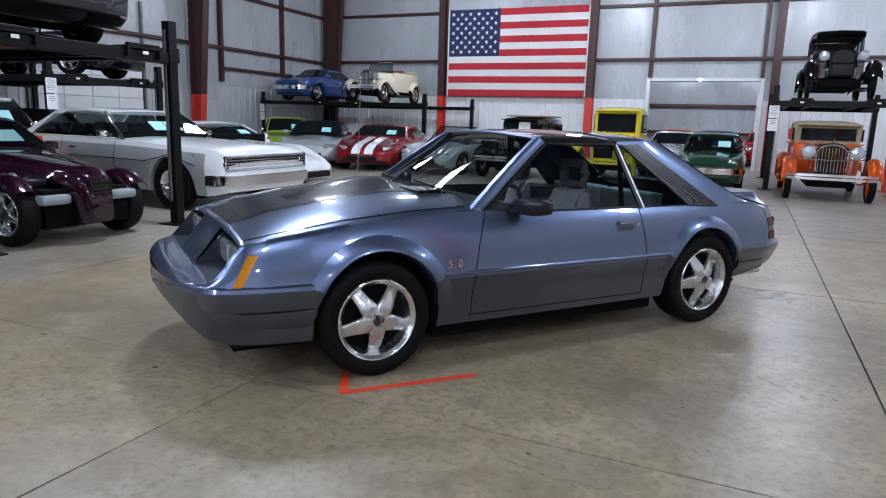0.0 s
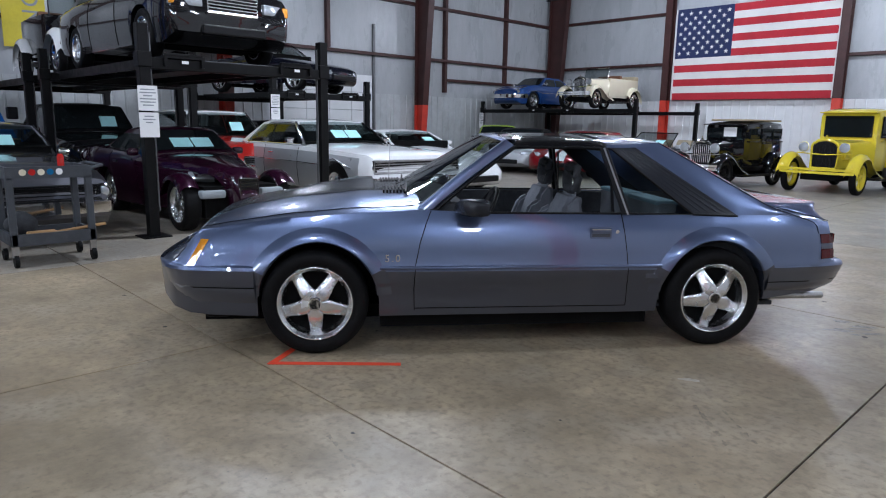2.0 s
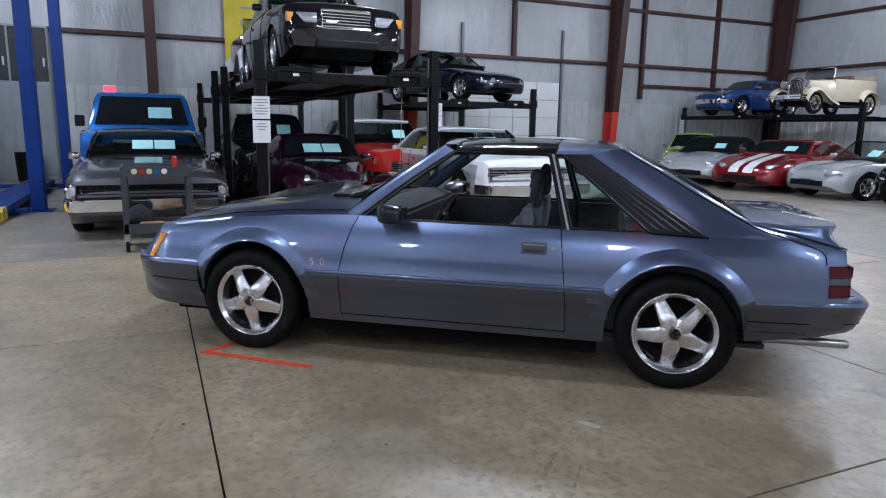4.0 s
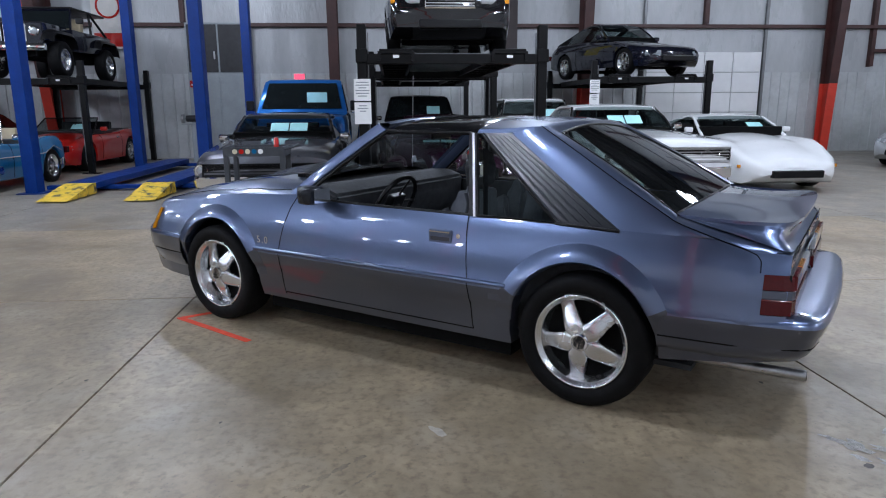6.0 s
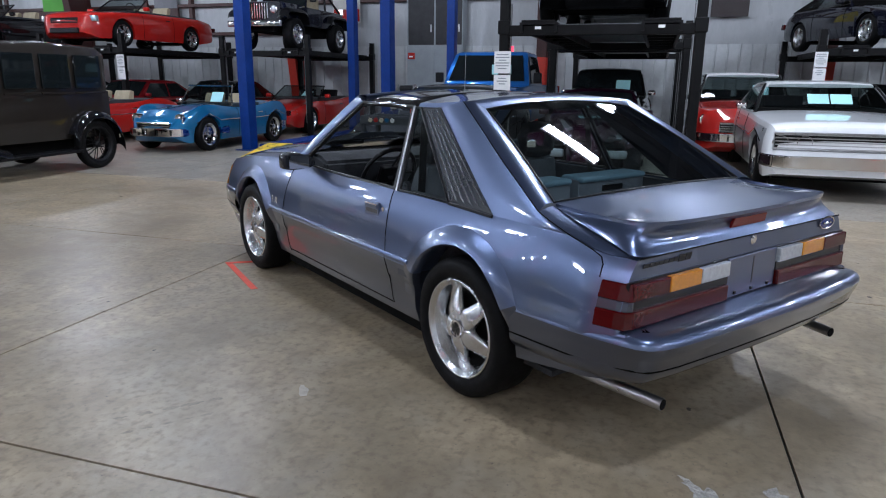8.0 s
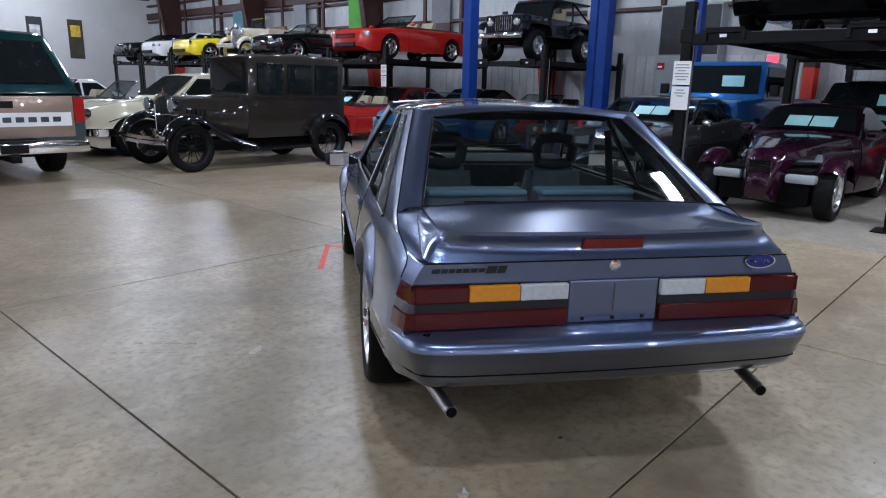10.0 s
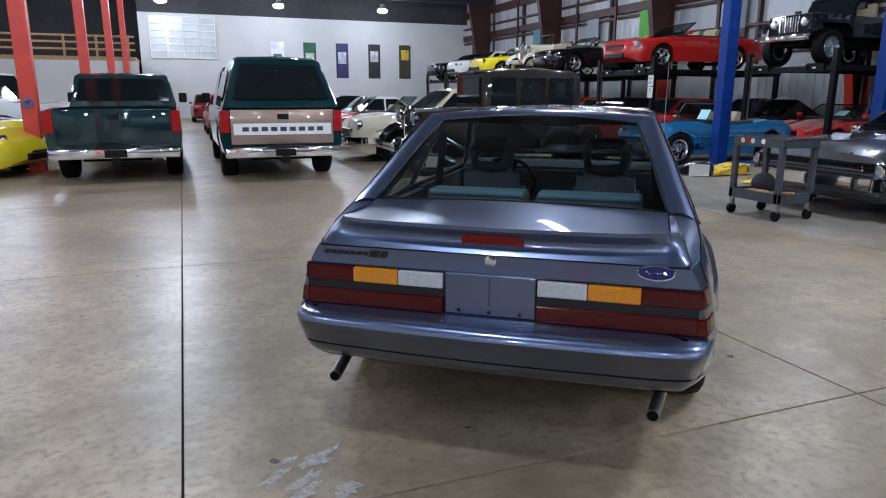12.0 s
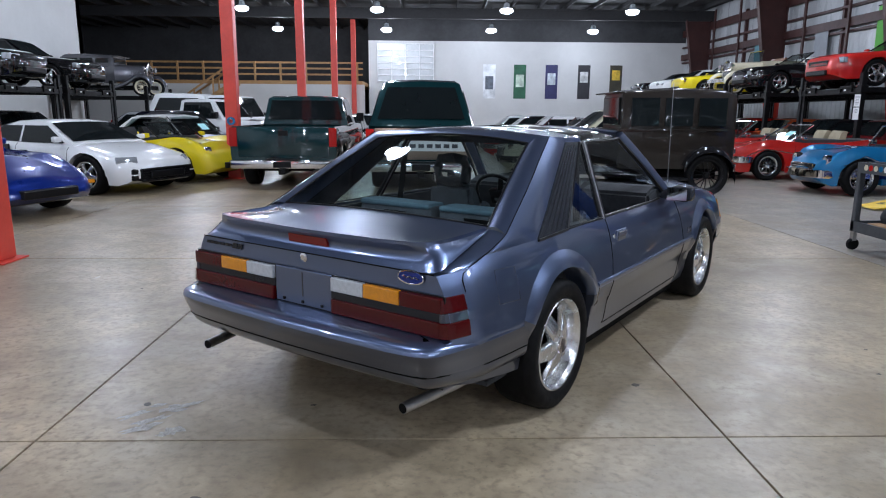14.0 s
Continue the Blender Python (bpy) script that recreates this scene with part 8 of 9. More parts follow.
def jeep(name, label, at, head):
    """A boxy open four-wheel-drive with flat wings, a slotted grille and a roll bar."""
    ob = thing(name, label, "off-roader", pose(*at, 0, 0, head), "lifted cars")
    body = P_NAVY
    part("tub", boxes((-1.65, .45, -.68, .68, .62, 1.08), bevel=.03), body, ob, smooth=True)
    part("bonnet", boxes((.42, 1.55, -.56, .56, .62, 1.12), bevel=.03), body, ob, smooth=True)
    gr = part("grille", boxes((1.55, 1.6, -.58, .58, .64, 1.10), bevel=.015), body, ob)
    part("grille_back", boxes((1.6, 1.603, -.26, .26, .72, 1.07)), UNDER, gr)
    for k in range(8):
        y = -.245 + k * .07
        part("grille_bar", boxes((1.602, 1.618, y - .013, y + .013, .72, 1.07), bevel=.004), CHROME, gr)
    for s in (1, -1):
        m = pose(1.6, s * .42, .93, 0, 0, -90)
        hl = part("headlight", lathe(bmesh.new(), [(.10, -.02), (.105, .02), (.092, .03)], 20, m), CHROME, ob, smooth=True)
        part("lens", lathe(bmesh.new(), [(.09, .01), (.07, .04), (.01, .05)], 20, m), LENS, hl, smooth=True)
        for ax in (1.15, -1.15):
            bm = bmesh.new()
            pts = [(ax + .55, .74), (ax + .48, .88), (ax + .36, .95), (ax - .36, .95), (ax - .5, .86), (ax - .58, .62)]
            fender_strip(bm, pts, s * .56, s * .84, .02)
            part("wing", bm, BLACK_TRIM, ob, smooth=True)
            add_wheel(ob, "steel", .38, .25, ax, s * .68, .38, ALLOY)
        part("screen_post", tube(bmesh.new(), [(.44, s * .64, 1.08), (.26, s * .6, 1.52)], .025, 6), body, ob)
        part("roll_bar", tube(bmesh.new(), [(-.7, s * .6, 1.06), (-.7, s * .58, 1.58), (-1.55, s * .6, 1.1)], .03, 8), BLACK_TRIM, ob)
        part("seat", boxes((-.5, -.32, s * .32 - .22, s * .32 + .22, .9, 1.4), bevel=.05), TAN, ob, smooth=True)
        part("mirror", boxes((.36, .44, s * .86 - .1, s * .86 + .06, 1.2, 1.34), bevel=.02), BLACK_TRIM, ob)
    part("screen_header", tube(bmesh.new(), [(.26, -.6, 1.52), (.26, .6, 1.52)], .025, 6), body, ob)
    part("roll_hoop", tube(bmesh.new(), [(-.7, -.58, 1.58), (-.7, .58, 1.58)], .03, 8), BLACK_TRIM, ob)
    part("canvas_top", boxes((-1.6, .24, -.60, .60, 1.55, 1.60), bevel=.02), BLACK_TRIM, ob, smooth=True)
    bm = bmesh.new()
    bm.faces.new([bm.verts.new(q) for q in ((.43, -.62, 1.1), (.43, .62, 1.1), (.27, .58, 1.5), (.27, -.58, 1.5))])
    part("windscreen", bm, GLASS_DARK, ob)
    part("bumper", boxes((1.75, 1.87, -.72, .72, .52, .66), bevel=.02), CHROME, ob, smooth=True)
    part("bumper_bracket", boxes((1.5, 1.76, -.4, .4, .54, .62)), BLACK_STEEL, ob)
    part("chassis", boxes((-1.6, 1.6, -.4, .4, .42, .64)), UNDER, ob)
    return ob


place_cars()


def place_lifts():
    four_post_lift(pose(-6.45, 4.97, 0), 4.3, 2.4, 2.1, 2.44)
    post_notice(-6.36, 3.77, 1.75)
    four_post_lift(pose(-12.1, 9.9, 0), 4.2, 2.6, 2.04, 2.36)
    post_notice(-12.02, 8.6, 1.95)
    four_post_lift(pose(-11.3, 4.9, 0), 4.2, 2.5, 2.08, 2.4)
    four_post_lift(pose(-13.3, 20.3, 0, 0, 0, -90), 4.2, 6.7, 1.96, 2.24, label="black steel double-wide parking lift")
    post_notice(-16.65, 20.22, 1.8, -90)
    four_post_lift(pose(-12.55, -3.65, 0), 3.9, 2.4, 2.06, 2.4)
    for y in (-7.9, -12.3, -15.2, -17.8, -20.5, -23.2):
        four_post_lift(pose(-11.1, y, 0), 4.3, 2.5, 2.08, 2.4)
    post_notice(-11.02, -6.66, 1.9)
    four_post_lift(pose(1.75, 17.6, 0, 0, 0, -90), 4.2, 2.6, 2.1, 2.42)
    post_notice(0.45, 17.52, 1.95, -90)
    four_post_lift(pose(9.4, -17.6, 0, 0, 0, 180), 3.4, 2.4, 1.98, 2.3)
    for y in (-10.2, -7.2):
        four_post_lift(pose(8.4, y, 0, 0, 0, 180), 4.3, 2.6, 1.98, 2.3)
    # blue service lift with its drive-on ramps
    ob = thing("service_lift", "blue four-post service lift with yellow drive-on ramps", "car lift")
    for x, y in ((-9.05, -1.9), (-13.95, -1.9), (-9.75, 0.78), (-13.95, 0.78)):
        po = part("post", boxes((x - 0.13, x + 0.13, y - 0.1, y + 0.1, 0.012, 4.9), bevel=0.012), BLUE_STEEL, ob)
        part("base_plate", boxes((x - 0.22, x + 0.22, y - 0.2, y + 0.2, 0.001, 0.014)), BLUE_STEEL, po)
    for y in (-1.0, 0.28):
        part("runway", boxes((-13.9, -8.75, y - 0.25, y + 0.25, 0.10, 0.2), bevel=0.01), BLUE_STEEL, ob)
        bm = bmesh.new()
        slab(bm, [(-8.75, 0.02), (-8.75, 0.19), (-8.6, 0.19), (-7.7, 0.02)], 0.46, lambda a, b, d, y=y: (a, y + d, b))
        part("ramp", bm, YELLOW_RAMP, ob, "worn yellow drive-on ramp")
    for x in (-9.3, -13.9):
        part("cross_beam", boxes((x - 0.08, x + 0.08, -1.8, 0.7, 0.03, 0.1), bevel=0.01), BLUE_STEEL, ob)
    # grey machine by the wall
    ob = thing("electrical_cabinet", "grey steel electrical cabinet against the west wall", "cabinet")
    part("body", boxes((-16.9, -16.5, -1.36, 0.33, 0.001, 3.65), bevel=0.015), GREY_PAINT, ob)
    for y in (-1.33, -0.5):
        dr = part("door", boxes((-16.5, -16.475, y + 0.02, y + 0.8, 2.35, 3.6), bevel=0.008), DARK_METAL, ob)
        part("handle", boxes((-16.475, -16.45, y + 0.7, y + 0.74, 2.7, 2.9), bevel=0.004), STEEL_DULL, dr)
        part("lower_door", boxes((-16.5, -16.475, y + 0.02, y + 0.8, 0.1, 2.3), bevel=0.008), GREY_PAINT, ob)


place_lifts()


PUDDLE, CHIP_AT = (0.36, 6.12), (0.0, 4.315)


def small_things():
    # rolling tool cart
    ob = thing("tool_cart", "dark grey plastic rolling cart with tools on both shelves", "cart", pose(-5.72, 2.5, 0, 0, 0, 0))
    for z in (0.2, 0.82):
        part("tray", boxes((-0.27, 0.27, -0.36, 0.36, z, z + 0.03), (-0.27, 0.27, -0.36, -0.33, z + 0.03, z + 0.11), (-0.27, 0.27, 0.33, 0.36, z + 0.03, z + 0.11), (-0.27, -0.24, -0.33, 0.33, z + 0.03, z + 0.11), (0.24, 0.27, -0.33, 0.33, z + 0.03, z + 0.11)), CART_GREY, ob)
    for x in (-0.24, 0.24):
        for y in (-0.33, 0.33):
            part("upright", boxes((x - 0.03, x + 0.03, y - 0.03, y + 0.03, 0.2, 0.84), bevel=0.008), CART_GREY, ob)
            m = pose(x, y, 0.062)
            ca = part("caster", lathe(bmesh.new(), [(0.02, -0.018), (0.06, -0.018), (0.062, 0), (0.06, 0.018), (0.02, 0.018)], 16, m), RUBBER, ob)
            part("fork", boxes((x - 0.02, x + 0.02, y - 0.028, y + 0.028, 0.1, 0.2)), STEEL_DULL, ca)
    part("push_handle", tube(bmesh.new(), [(-0.25, 0.34, 0.9), (-0.25, 0.46, 0.93), (0.25, 0.46, 0.93), (0.25, 0.34, 0.9)], 0.016, 8), CART_GREY, ob)
    for k in range(5):
        part("sticker", lathe(bmesh.new(), [(0.001, 0), (0.03, 0), (0.03, 0.002), (0.001, 0.002)], 14, pose(0.2705, -0.22 + k * 0.075, 0.88, 0, 0, -90)), (P_CREAM, P_RED, P_CREAM, P_SKY, PAPER)[k], ob)
    hm = thing("wooden_mallet", "worn wooden mallet lying on the cart's lower tray", "mallet")
    part("head", boxes((-5.66, -5.52, 2.3, 2.55, 0.232, 0.31), bevel=0.015), WOOD, hm)
    part("shaft", tube(bmesh.new(), [(-5.6, 2.5, 0.28), (-5.55, 2.98, 0.34)], 0.016, 8), WOOD, hm)
    bg = thing("black_bag", "black cloth bag slumped on the cart's lower tray", "bag")
    bm = bmesh.new()
    bmesh.ops.create_icosphere(bm, subdivisions=3, radius=0.17, matrix=pose(-5.82, 2.3, 0.36) @ Matrix.Diagonal((0.8, 0.85, 0.75, 1)))
    for v in bm.verts:
        v.co += Vector((0, 0, 1)) * 0.03 * noise.noise(v.co * 9)
        v.co.z = max(v.co.z, 0.231)
    part("bag", bm, CLOTH_DARK, bg, smooth=True)
    tr = thing("tool_tray", "small steel tool tray on the cart's top", "tray")
    part("tray", boxes((-5.8, -5.62, 2.34, 2.66, 0.851, 0.88), bevel=0.006), STEEL_DULL, tr)
    can = thing("spray_can", "red spray can on the cart's top", "can")
    part("can", lathe(bmesh.new(), [(0.03, 0), (0.032, 0.01), (0.032, 0.15), (0.02, 0.175)], 16, pose(-5.86, 2.7, 0.851, 90)), P_RED, can, smooth=True)
    # bench grinder on its stand, bin and alarm box by the wall
    gx, gy = -15.6, -1.05
    gr = thing("bench_grinder", "grey bench grinder with two wheels on a steel stand", "grinder")
    part("stand", boxes((gx - 0.06, gx + 0.06, gy - 0.06, gy + 0.06, 0.03, 0.98), bevel=0.01), GREY_PAINT, gr)
    part("foot", boxes((gx - 0.2, gx + 0.2, gy - 0.2, gy + 0.2, 0.001, 0.03), bevel=0.008), GREY_PAINT, gr)
    part("table", boxes((gx - 0.14, gx + 0.14, gy - 0.28, gy + 0.28, 0.98, 1.0), bevel=0.005), GREY_PAINT, gr)
    part("motor", lathe(bmesh.new(), [(0.03, -0.2), (0.085, -0.17), (0.09, 0.17), (0.03, 0.2)], 18, pose(gx, gy, 1.13)), DARK_METAL, gr, smooth=True)
    for sg in (1, -1):
        part("wheel_guard", lathe(bmesh.new(), [(0.04, -0.03), (0.115, -0.03), (0.12, 0), (0.115, 0.03), (0.04, 0.03)], 22, pose(gx, gy + sg * 0.27, 1.13)), STEEL_DULL, gr, smooth=True)
    bn = thing("waste_bin", "black plastic waste bin standing by the wall", "bin")
    part("drum", lathe(bmesh.new(), [(0.22, 0.002), (0.25, 0.03), (0.28, 0.66), (0.295, 0.68), (0.275, 0.69), (0.24, 0.05)], 22, pose(-15.9, -0.2, 0, 90)), BLACK_TRIM, bn, smooth=True)
    al = thing("alarm_box", "small red alarm box on the cabinet side", "alarm")
    part("case", boxes((-16.474, -16.40, -1.30, -1.10, 1.95, 2.13), bevel=0.015), P_RED, al)
    part("label", boxes((-16.40, -16.398, -1.26, -1.14, 2.0, 2.04)), PAPER, al)
    pc = thing("tape_roll", "roll of blue tape hung on a red post", "tape roll")
    part("roll", lathe(bmesh.new(), [(0.045, -0.03), (0.085, -0.03), (0.085, 0.03), (0.045, 0.03)], 20, pose(3.17, -5.29, 1.22), closed=True), P_SKY, pc, smooth=True)
    part("hook", boxes((3.16, 3.18, -5.335, -5.25, 1.255, 1.27)), STEEL_DULL, pc)
    # tape marks on the floor
    tp = thing("floor_tape", "red tape corner mark stuck to the floor", "tape", kind="structure")
    a, b, c = Vector((-1.742, 2.70, 0)), Vector((-1.255, 3.235, 0)), Vector((-1.88, 2.93, 0))
    for p, q in ((a, b), (a, c)):
        d = (q - p).normalized() * 0.022
        n = Vector((-d.y, d.x, 0))
        bm = bmesh.new()
        slab(bm, [(0, 0), (1, 0), (1, 1), (0, 1)], 0.0016, lambda u, v, t, p=p, q=q, n=n, d=d: (p - d) + (q - p + 2 * d) * u + n * (2 * v - 1) + Vector((0, 0, 0.0022 + (0.0008 if q is c else 0) + t)))
        part("tape_strip", bm, TAPE, tp)
    # flag
    fl = thing("flag", "large striped flag with a starred blue canton on the wall", "flag")
    x0, x1, z0, z1 = -11.12, -5.68, 2.37, 5.6
    H13 = (z1 - z0) / 13
    xc = x0 + (x1 - x0) * 0.385

    def cloth(name, u0, u1, v0, v1, material, nx):
        bm = bmesh.new()
        rows = []
        for v in (v0, (v0 + v1) / 2, v1):
            rows.append([bm.verts.new((u0 + (u1 - u0) * k / nx, 24.755 + 0.02 * noise.noise(Vector(((u0 + (u1 - u0) * k / nx) * 1.3, v * 0.8, 0))), v)) for k in range(nx + 1)])
        for p, q in zip(rows, rows[1:]):
            for k in range(nx):
                bm.faces.new((p[k], p[k + 1], q[k + 1], q[k]))
        return part(name, bm, material, fl, smooth=True)
    red = mat("flag_red", (0.46, 0.022, 0.035), 0.85, vary=0.1, scale=2)
    white = mat("flag_white", (0.72, 0.70, 0.67), 0.85, vary=0.06, scale=2)
    blue = mat("flag_blue", (0.014, 0.024, 0.085), 0.85, vary=0.1, scale=2)
    for k in range(13):
        zt = z1 - k * H13
        cloth("stripe", x0 if k > 6 else xc, x1, zt - H13, zt, white if k % 2 else red, 30)
    ct = cloth("canton", x0, xc, z1 - 7 * H13, z1, blue, 14)
    star = bpy.data.meshes.new("star")
    bm = bmesh.new()
    slab(bm, [(0.085 * (1 if k % 2 == 0 else 0.4) * math.cos(math.pi / 2 + k * math.pi / 5), 0.085 * (1 if k % 2 == 0 else 0.4) * math.sin(math.pi / 2 + k * math.pi / 5)) for k in range(10)], 0.004, lambda a, b, d: (a, d, b))
    bm.to_mesh(star)
    bm.free()
    star.materials.append(white)
    for r in range(9):
        for c2 in range(6 if r % 2 == 0 else 5):
            x = x0 + (xc - x0) * ((2 * c2 + (1 if r % 2 == 0 else 2)) / 12)
            z = z1 - 7 * H13 * (r + 1) / 10
            reuse("star", star, ct, pose(x, 24.728, z))
    part("hem", boxes((x0 - 0.05, x0, 24.735, 24.765, z0, z1)), white, fl)
    part("hem", boxes((x1, x1 + 0.08, 24.735, 24.765, z0, z1)), white, fl)
    # posters on the south wall
    cols = (((0.70, 0.72, 0.74), (0.1, 0.12, 0.15)), ((0.015, 0.10, 0.05), (0.5, 0.6, 0.5)), ((0.02, 0.02, 0.10), (0.5, 0.55, 0.6)), ((0.02, 0.02, 0.025), (0.5, 0.5, 0.5)), ((0.05, 0.045, 0.03), (0.7, 0.45, 0.05)))
    for k, (x, (a, b)) in enumerate(zip((-4.85, -6.75, -8.72, -10.75, -12.75), cols)):
        po = thing("wall_poster", ("pale", "green", "navy", "black", "black and gold")[k] + " vertical poster on the white wall", "poster", group="wall posters")
        part("sheet", boxes((x - 0.38, x + 0.38, SOUTH + 0.004, SOUTH + 0.02, 2.35, 4.4)), mat("poster_ground_%s" % "abcde"[k], a, 0.5, vary=0.3, scale=2.0), po)
        part("picture", boxes((x - 0.25, x + 0.25, SOUTH + 0.021, SOUTH + 0.024, 2.9 + 0.15 * k, 3.7 + 0.1 * k)), mat("poster_motif_%s" % "abcde"[k], b, 0.5, vary=0.5, scale=3.0), po)
    # banners on the west wall
    for k, (y, z0, z1, c, nm) in enumerate(((4.88, 2.95, 6.2, (0.62, 0.50, 0.03), "yellow"), (-5.6, 2.9, 5.6, (0.45, 0.06, 0.03), "red and white"), (-3.4, 3.0, 5.4, (0.6, 0.58, 0.55), "white"), (-9.9, 3.0, 5.4, (0.2, 0.2, 0.22), "grey"), (-14.6, 2.8, 5.2, (0.10, 0.42, 0.05), "green"), (-18.4, 2.8, 5.0, (0.3, 0.32, 0.35), "grey"), (-23.5, 2.8, 5.0, (0.1, 0.25, 0.3), "blue"), (7.3, 3.0, 5.0, (0.03, 0.02, 0.02), "dark"))):
        bn = thing("wall_banner", nm + " vertical banner hung on the girts", "banner", group="wall banners")
        part("cloth", boxes((WEST + 0.205, WEST + 0.215, y - 0.45, y + 0.45, z0, z1)), mat("banner_cloth_%s" % "abcdefgh"[k], c, 0.6, vary=0.12, scale=1.5), bn)
        part("rod", boxes((WEST + 0.2, WEST + 0.235, y - 0.48, y + 0.48, z1 - 0.02, z1 + 0.02)), BLACK_STEEL, bn)
        if k == 2:
            part("round_emblem", tube(bmesh.new(), [(WEST + .222, y + .3 * math.cos(j * math.tau / 28), 4.1 + .3 * math.sin(j * math.tau / 28)) for j in range(29)], .03, 6, False), P_RED, bn, "plain red ring emblem")
            part("emblem_bar", boxes((WEST + .216, WEST + .222, y - .42, y + .42, z0 + .05, z0 + .4)), P_RED, bn)
        if k == 0:
            for j, ch in enumerate("IGN"):
                cu = bpy.data.curves.new("letter", "FONT")
                cu.body, cu.size, cu.extrude, cu.align_x, cu.align_y = ch, 0.5, 0.002, "CENTER", "CENTER"
                cu.materials.append(PRINT)
                lt = new("letter", cu)
                lt.parent = bn
                lt.matrix_basis = pose(WEST + 0.222, y + 0.16, 4.05 - 0.42 * (j - 1) + 0.0, 0, 0, 0) @ Matrix.Rotation(radians(90), 4, "Z") @ Matrix.Rotation(radians(90), 4, "X") @ Matrix.Rotation(radians(90), 4, "Z")
    ex = thing("exit_sign", "small glowing red exit sign on the wall", "sign")
    part("case", boxes((WEST + 0.02, WEST + 0.09, 1.42, 1.74, 2.12, 2.34), bevel=0.01), P_WHITE, ex)
    part("face", boxes((WEST + 0.09, WEST + 0.094, 1.44, 1.72, 2.14, 2.32)), glow("exit_glow", (1.0, 0.06, 0.12), 1.6), ex, "glowing red face")
    # white shutter on the south wall, over the far door
    sh = thing("raised_shutter", "white sectional door raised against the wall", "door", kind="structure")
    for k in range(6):
        for j in range(4):
            part("door_panel", boxes((-1.38 + j * 0.86, -0.54 + j * 0.86, SOUTH + 0.02, SOUTH + 0.05, 3.36 + k * 0.37, 3.71 + k * 0.37), bevel=0.01), LINER, sh)
    for k in range(7):
        part("door_rail", boxes((-1.42, 2.08, SOUTH + 0.05, SOUTH + 0.11, 3.32 + k * 0.37, 3.38 + k * 0.37), bevel=0.01), P_WHITE, sh)
    for j in range(5):
        part("door_stile", boxes((-1.42 + j * 0.86, -1.36 + j * 0.86, SOUTH + 0.051, SOUTH + 0.12, 3.32, 5.60), bevel=0.01), P_WHITE, sh)
    tagged(part("far_doorway", boxes((-1.3, 1.9, SOUTH + 0.004, SOUTH + 0.012, 0, 3.3)), BLOCK), "white rolled doorway under the shutter", "door", kind="structure")
    # timber mezzanine
    mz = thing("mezzanine", "raw pine mezzanine with railing and stair", "mezzanine", kind="structure")
    part("deck", boxes((2.7, EAST + 9, SOUTH - 5.8, -30.2, 3.0, 3.2)), WOOD, mz)
    for k in range(14):
        x = 3.0 + k * 1.45
        part("rail_post", boxes((x - 0.05, x + 0.05, -30.3, -30.2, 3.2, 4.25)), WOOD, mz)
    for z in (3.55, 3.88, 4.2):
        part("rail", boxes((2.7, EAST + 9, -30.34, -30.3, z - 0.05, z + 0.05)), WOOD, mz)
    bm = bmesh.new()
    for s in (0, 1.1):
        slab(bm, [(9.6, 3.2), (9.6, 2.9), (14.2, 0.0), (14.6, 0.0)], 0.06, lambda a, b, d, s=s: (a, -30.0 + s + d, b))
    part("stair_stringers", bm, WOOD, mz)
    for k in range(17):
        part("stair_tread", boxes((9.7 + k * 0.27, 9.98 + k * 0.27, -30.0, -28.9, 3.0 - k * 0.18, 3.04 - k * 0.18)), WOOD, mz)
    bm = bmesh.new()
    for s in (0, 1.1):
        slab(bm, [(9.6, 4.2), (9.6, 4.08), (14.2, 1.0), (14.2, 1.12)], 0.05, lambda a, b, d, s=s: (a, -30.0 + s + d, b))
        for k in range(5):
            box(bm, 9.7 + k * 1.05, 9.78 + k * 1.05, -30.03 + s, -29.97 + s, 2.9 - k * 0.7, 4.05 - k * 0.69)
    part("stair_rail", bm, WOOD, mz)
    # signs on the east wall
    for k, (y, z, c, nm) in enumerate(((-13.4, 3.5, (0.5, 0.05, 0.04), "red"), (-18.3, 3.1, (0.35, 0.12, 0.06), "rusty red"), (-11.6, 3.6, (0.05, 0.08, 0.2), "blue"))):
        sg = thing("wall_sign", nm + " painted sign on the white wall", "sign", group="wall signs")
        m2 = mat("sign_face_%s" % "abc"[k], c, 0.4, vary=0.2, scale=3)
        if k == 0:
            part("plate", boxes((EAST - 0.03, EAST - 0.005, y - 0.6, y + 0.6, z - 0.22, z + 0.22), bevel=0.008), m2, sg)
            part("lettering_bar", boxes((EAST - 0.034, EAST - 0.03, y - 0.48, y + 0.48, z - 0.07, z + 0.07)), P_CREAM, sg)
        else:
            part("plate", lathe(bmesh.new(), [(0.01, 0), (0.5, 0), (0.52, 0.01), (0.5, 0.03), (0.01, 0.03)], 28, pose(EAST - 0.002, y, z, 0, 0, 90)), m2, sg)
    # puddle, scuffs and pale patches on the floor
    random.seed(11)

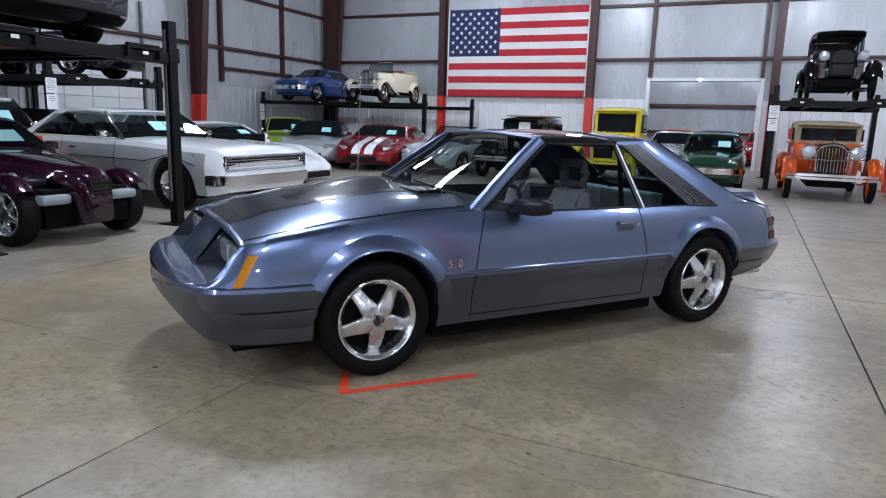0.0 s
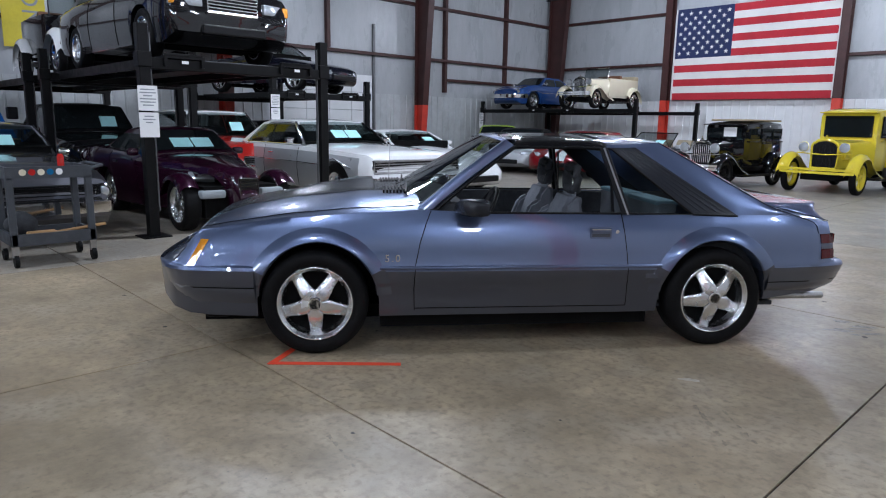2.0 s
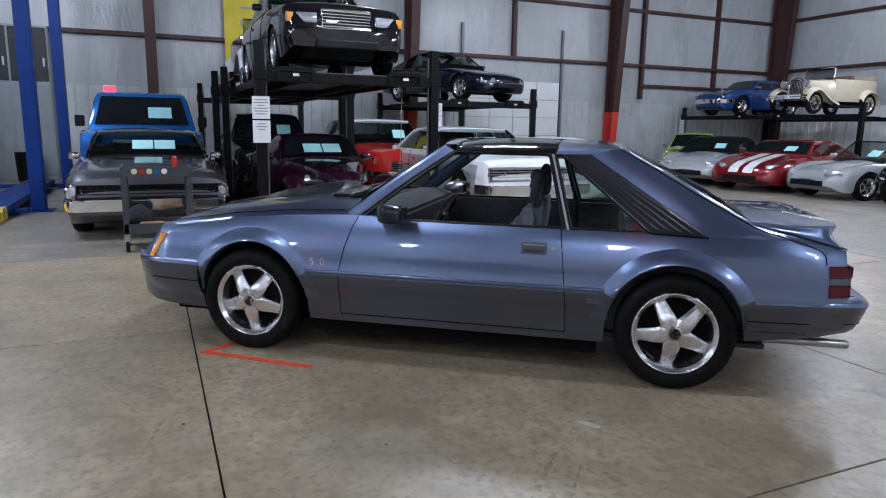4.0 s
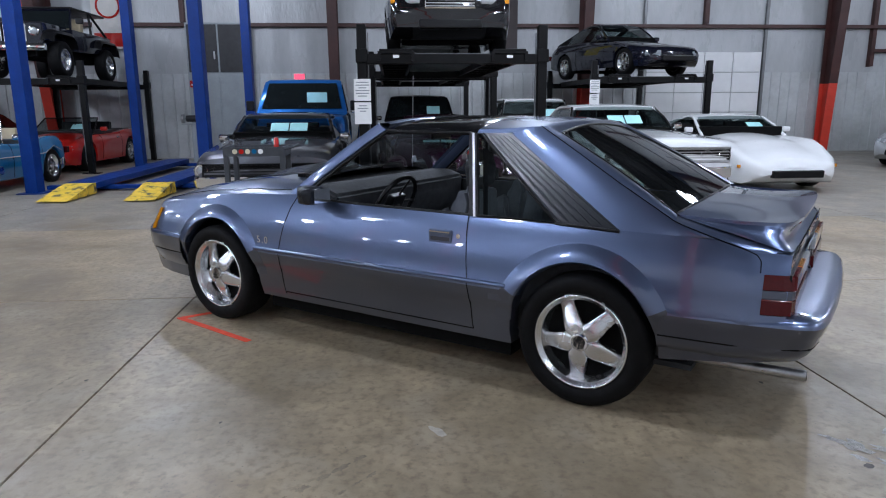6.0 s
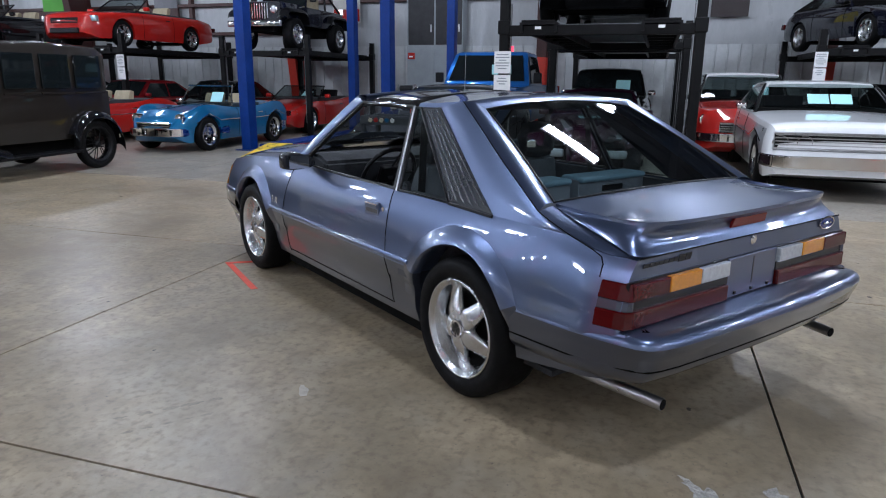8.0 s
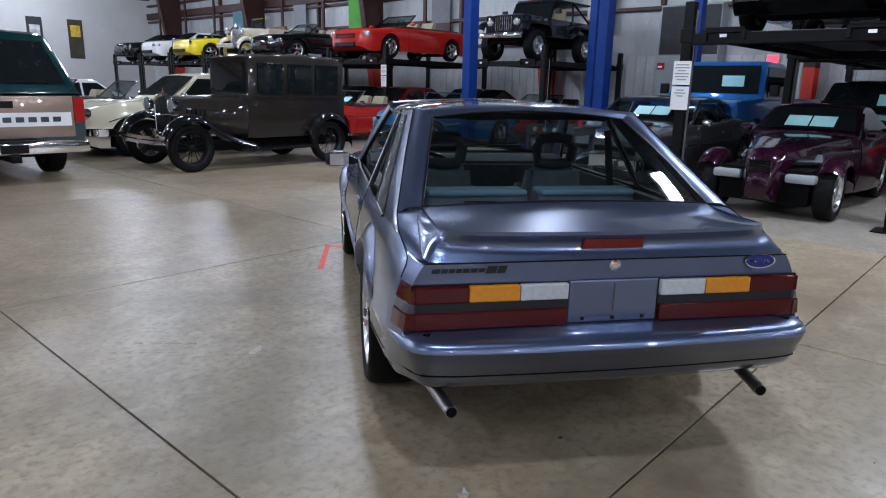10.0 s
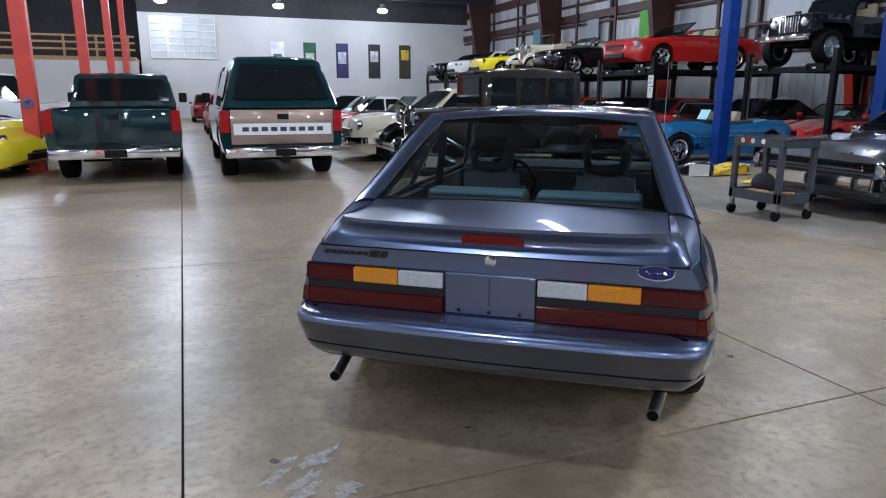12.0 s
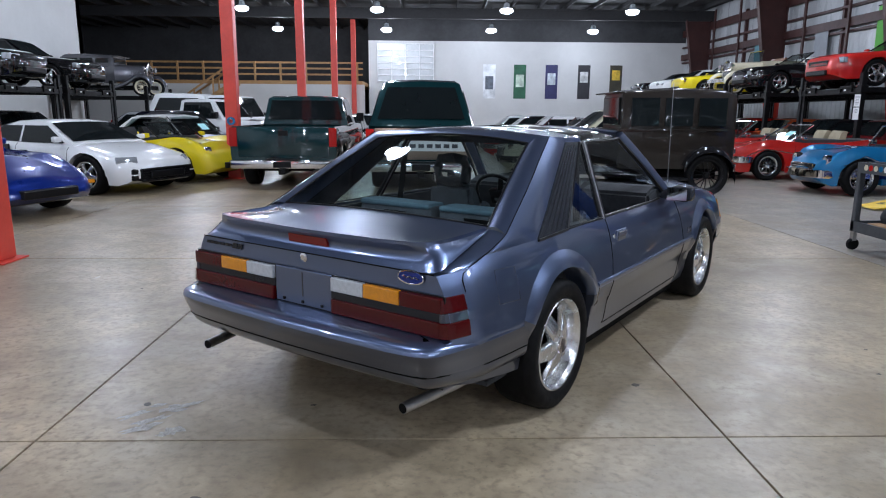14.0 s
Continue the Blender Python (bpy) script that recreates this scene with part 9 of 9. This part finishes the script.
    def blot(name, label, x, y, rx, ry, turn, material, n=22, h=0.0014, ragged=0.5):
        bm = bmesh.new()
        c, d = math.cos(turn), math.sin(turn)
        vs = []
        for k in range(n):
            a = k * math.tau / n
            f = 1 - ragged * random.random()
            u, v = rx * f * math.cos(a), ry * f * math.sin(a)
            vs.append(bm.verts.new((x + u * c - v * d, y + u * d + v * c, h)))
        bm.faces.new(vs)
        tagged(part(name, bm, material), label, "stain", "floor marks", "structure")
    for k in range(9):
        blot("wet_patch", "small wet patch glinting on the concrete", PUDDLE[0] + random.uniform(-.16, .16), PUDDLE[1] + random.uniform(-.16, .16), random.uniform(.03, .11), random.uniform(.02, .06), .7, WATER, 18, 0.0012 + 0.0003 * k, .6)
    blot("pale_chip", "pale chipped patch on the concrete", CHIP_AT[0], CHIP_AT[1], .07, .03, .5, CHIP, 12)
    blot("pale_chip", "pale chipped patch on the concrete", CHIP_AT[0] + 1.9, CHIP_AT[1] - .9, .06, .025, 1.5, CHIP, 12)
    for x0, y0, x1, y1, w in ((.17, 4.02, .50, 3.68, .030), (.30, 4.06, .58, 3.80, .018), (-.79, 2.44, -.44, 2.35, .02)):
        for k in range(5):
            f = (k + .5) / 5
            blot("scuff_mark", "dark rubber scuff streak on the concrete", x0 + (x1 - x0) * f, y0 + (y1 - y0) * f, math.hypot(x1 - x0, y1 - y0) / 10 * random.uniform(.6, 1.1), w * random.uniform(.4, 1), math.atan2(y1 - y0, x1 - x0), SCUFF, 16, .0011, .6)
    # marks on the floor
    random.seed(5)
    for k in range(26):
        x, y, r = random.uniform(-4.5, 2.6), random.uniform(-1, 9.5), random.uniform(0.008, 0.028)
        bm = bmesh.new()
        bm.faces.new([bm.verts.new((x + r * random.uniform(0.6, 1.2) * math.cos(a), y + r * random.uniform(0.4, 1.1) * math.sin(a), 0.0012)) for a in [j * math.tau / 9 for j in range(9)]])
        tagged(part("floor_spot", bm, STAIN_DARK), "small dark oil spot on the concrete", "stain", "floor spots", "structure")


small_things()
build_floor()
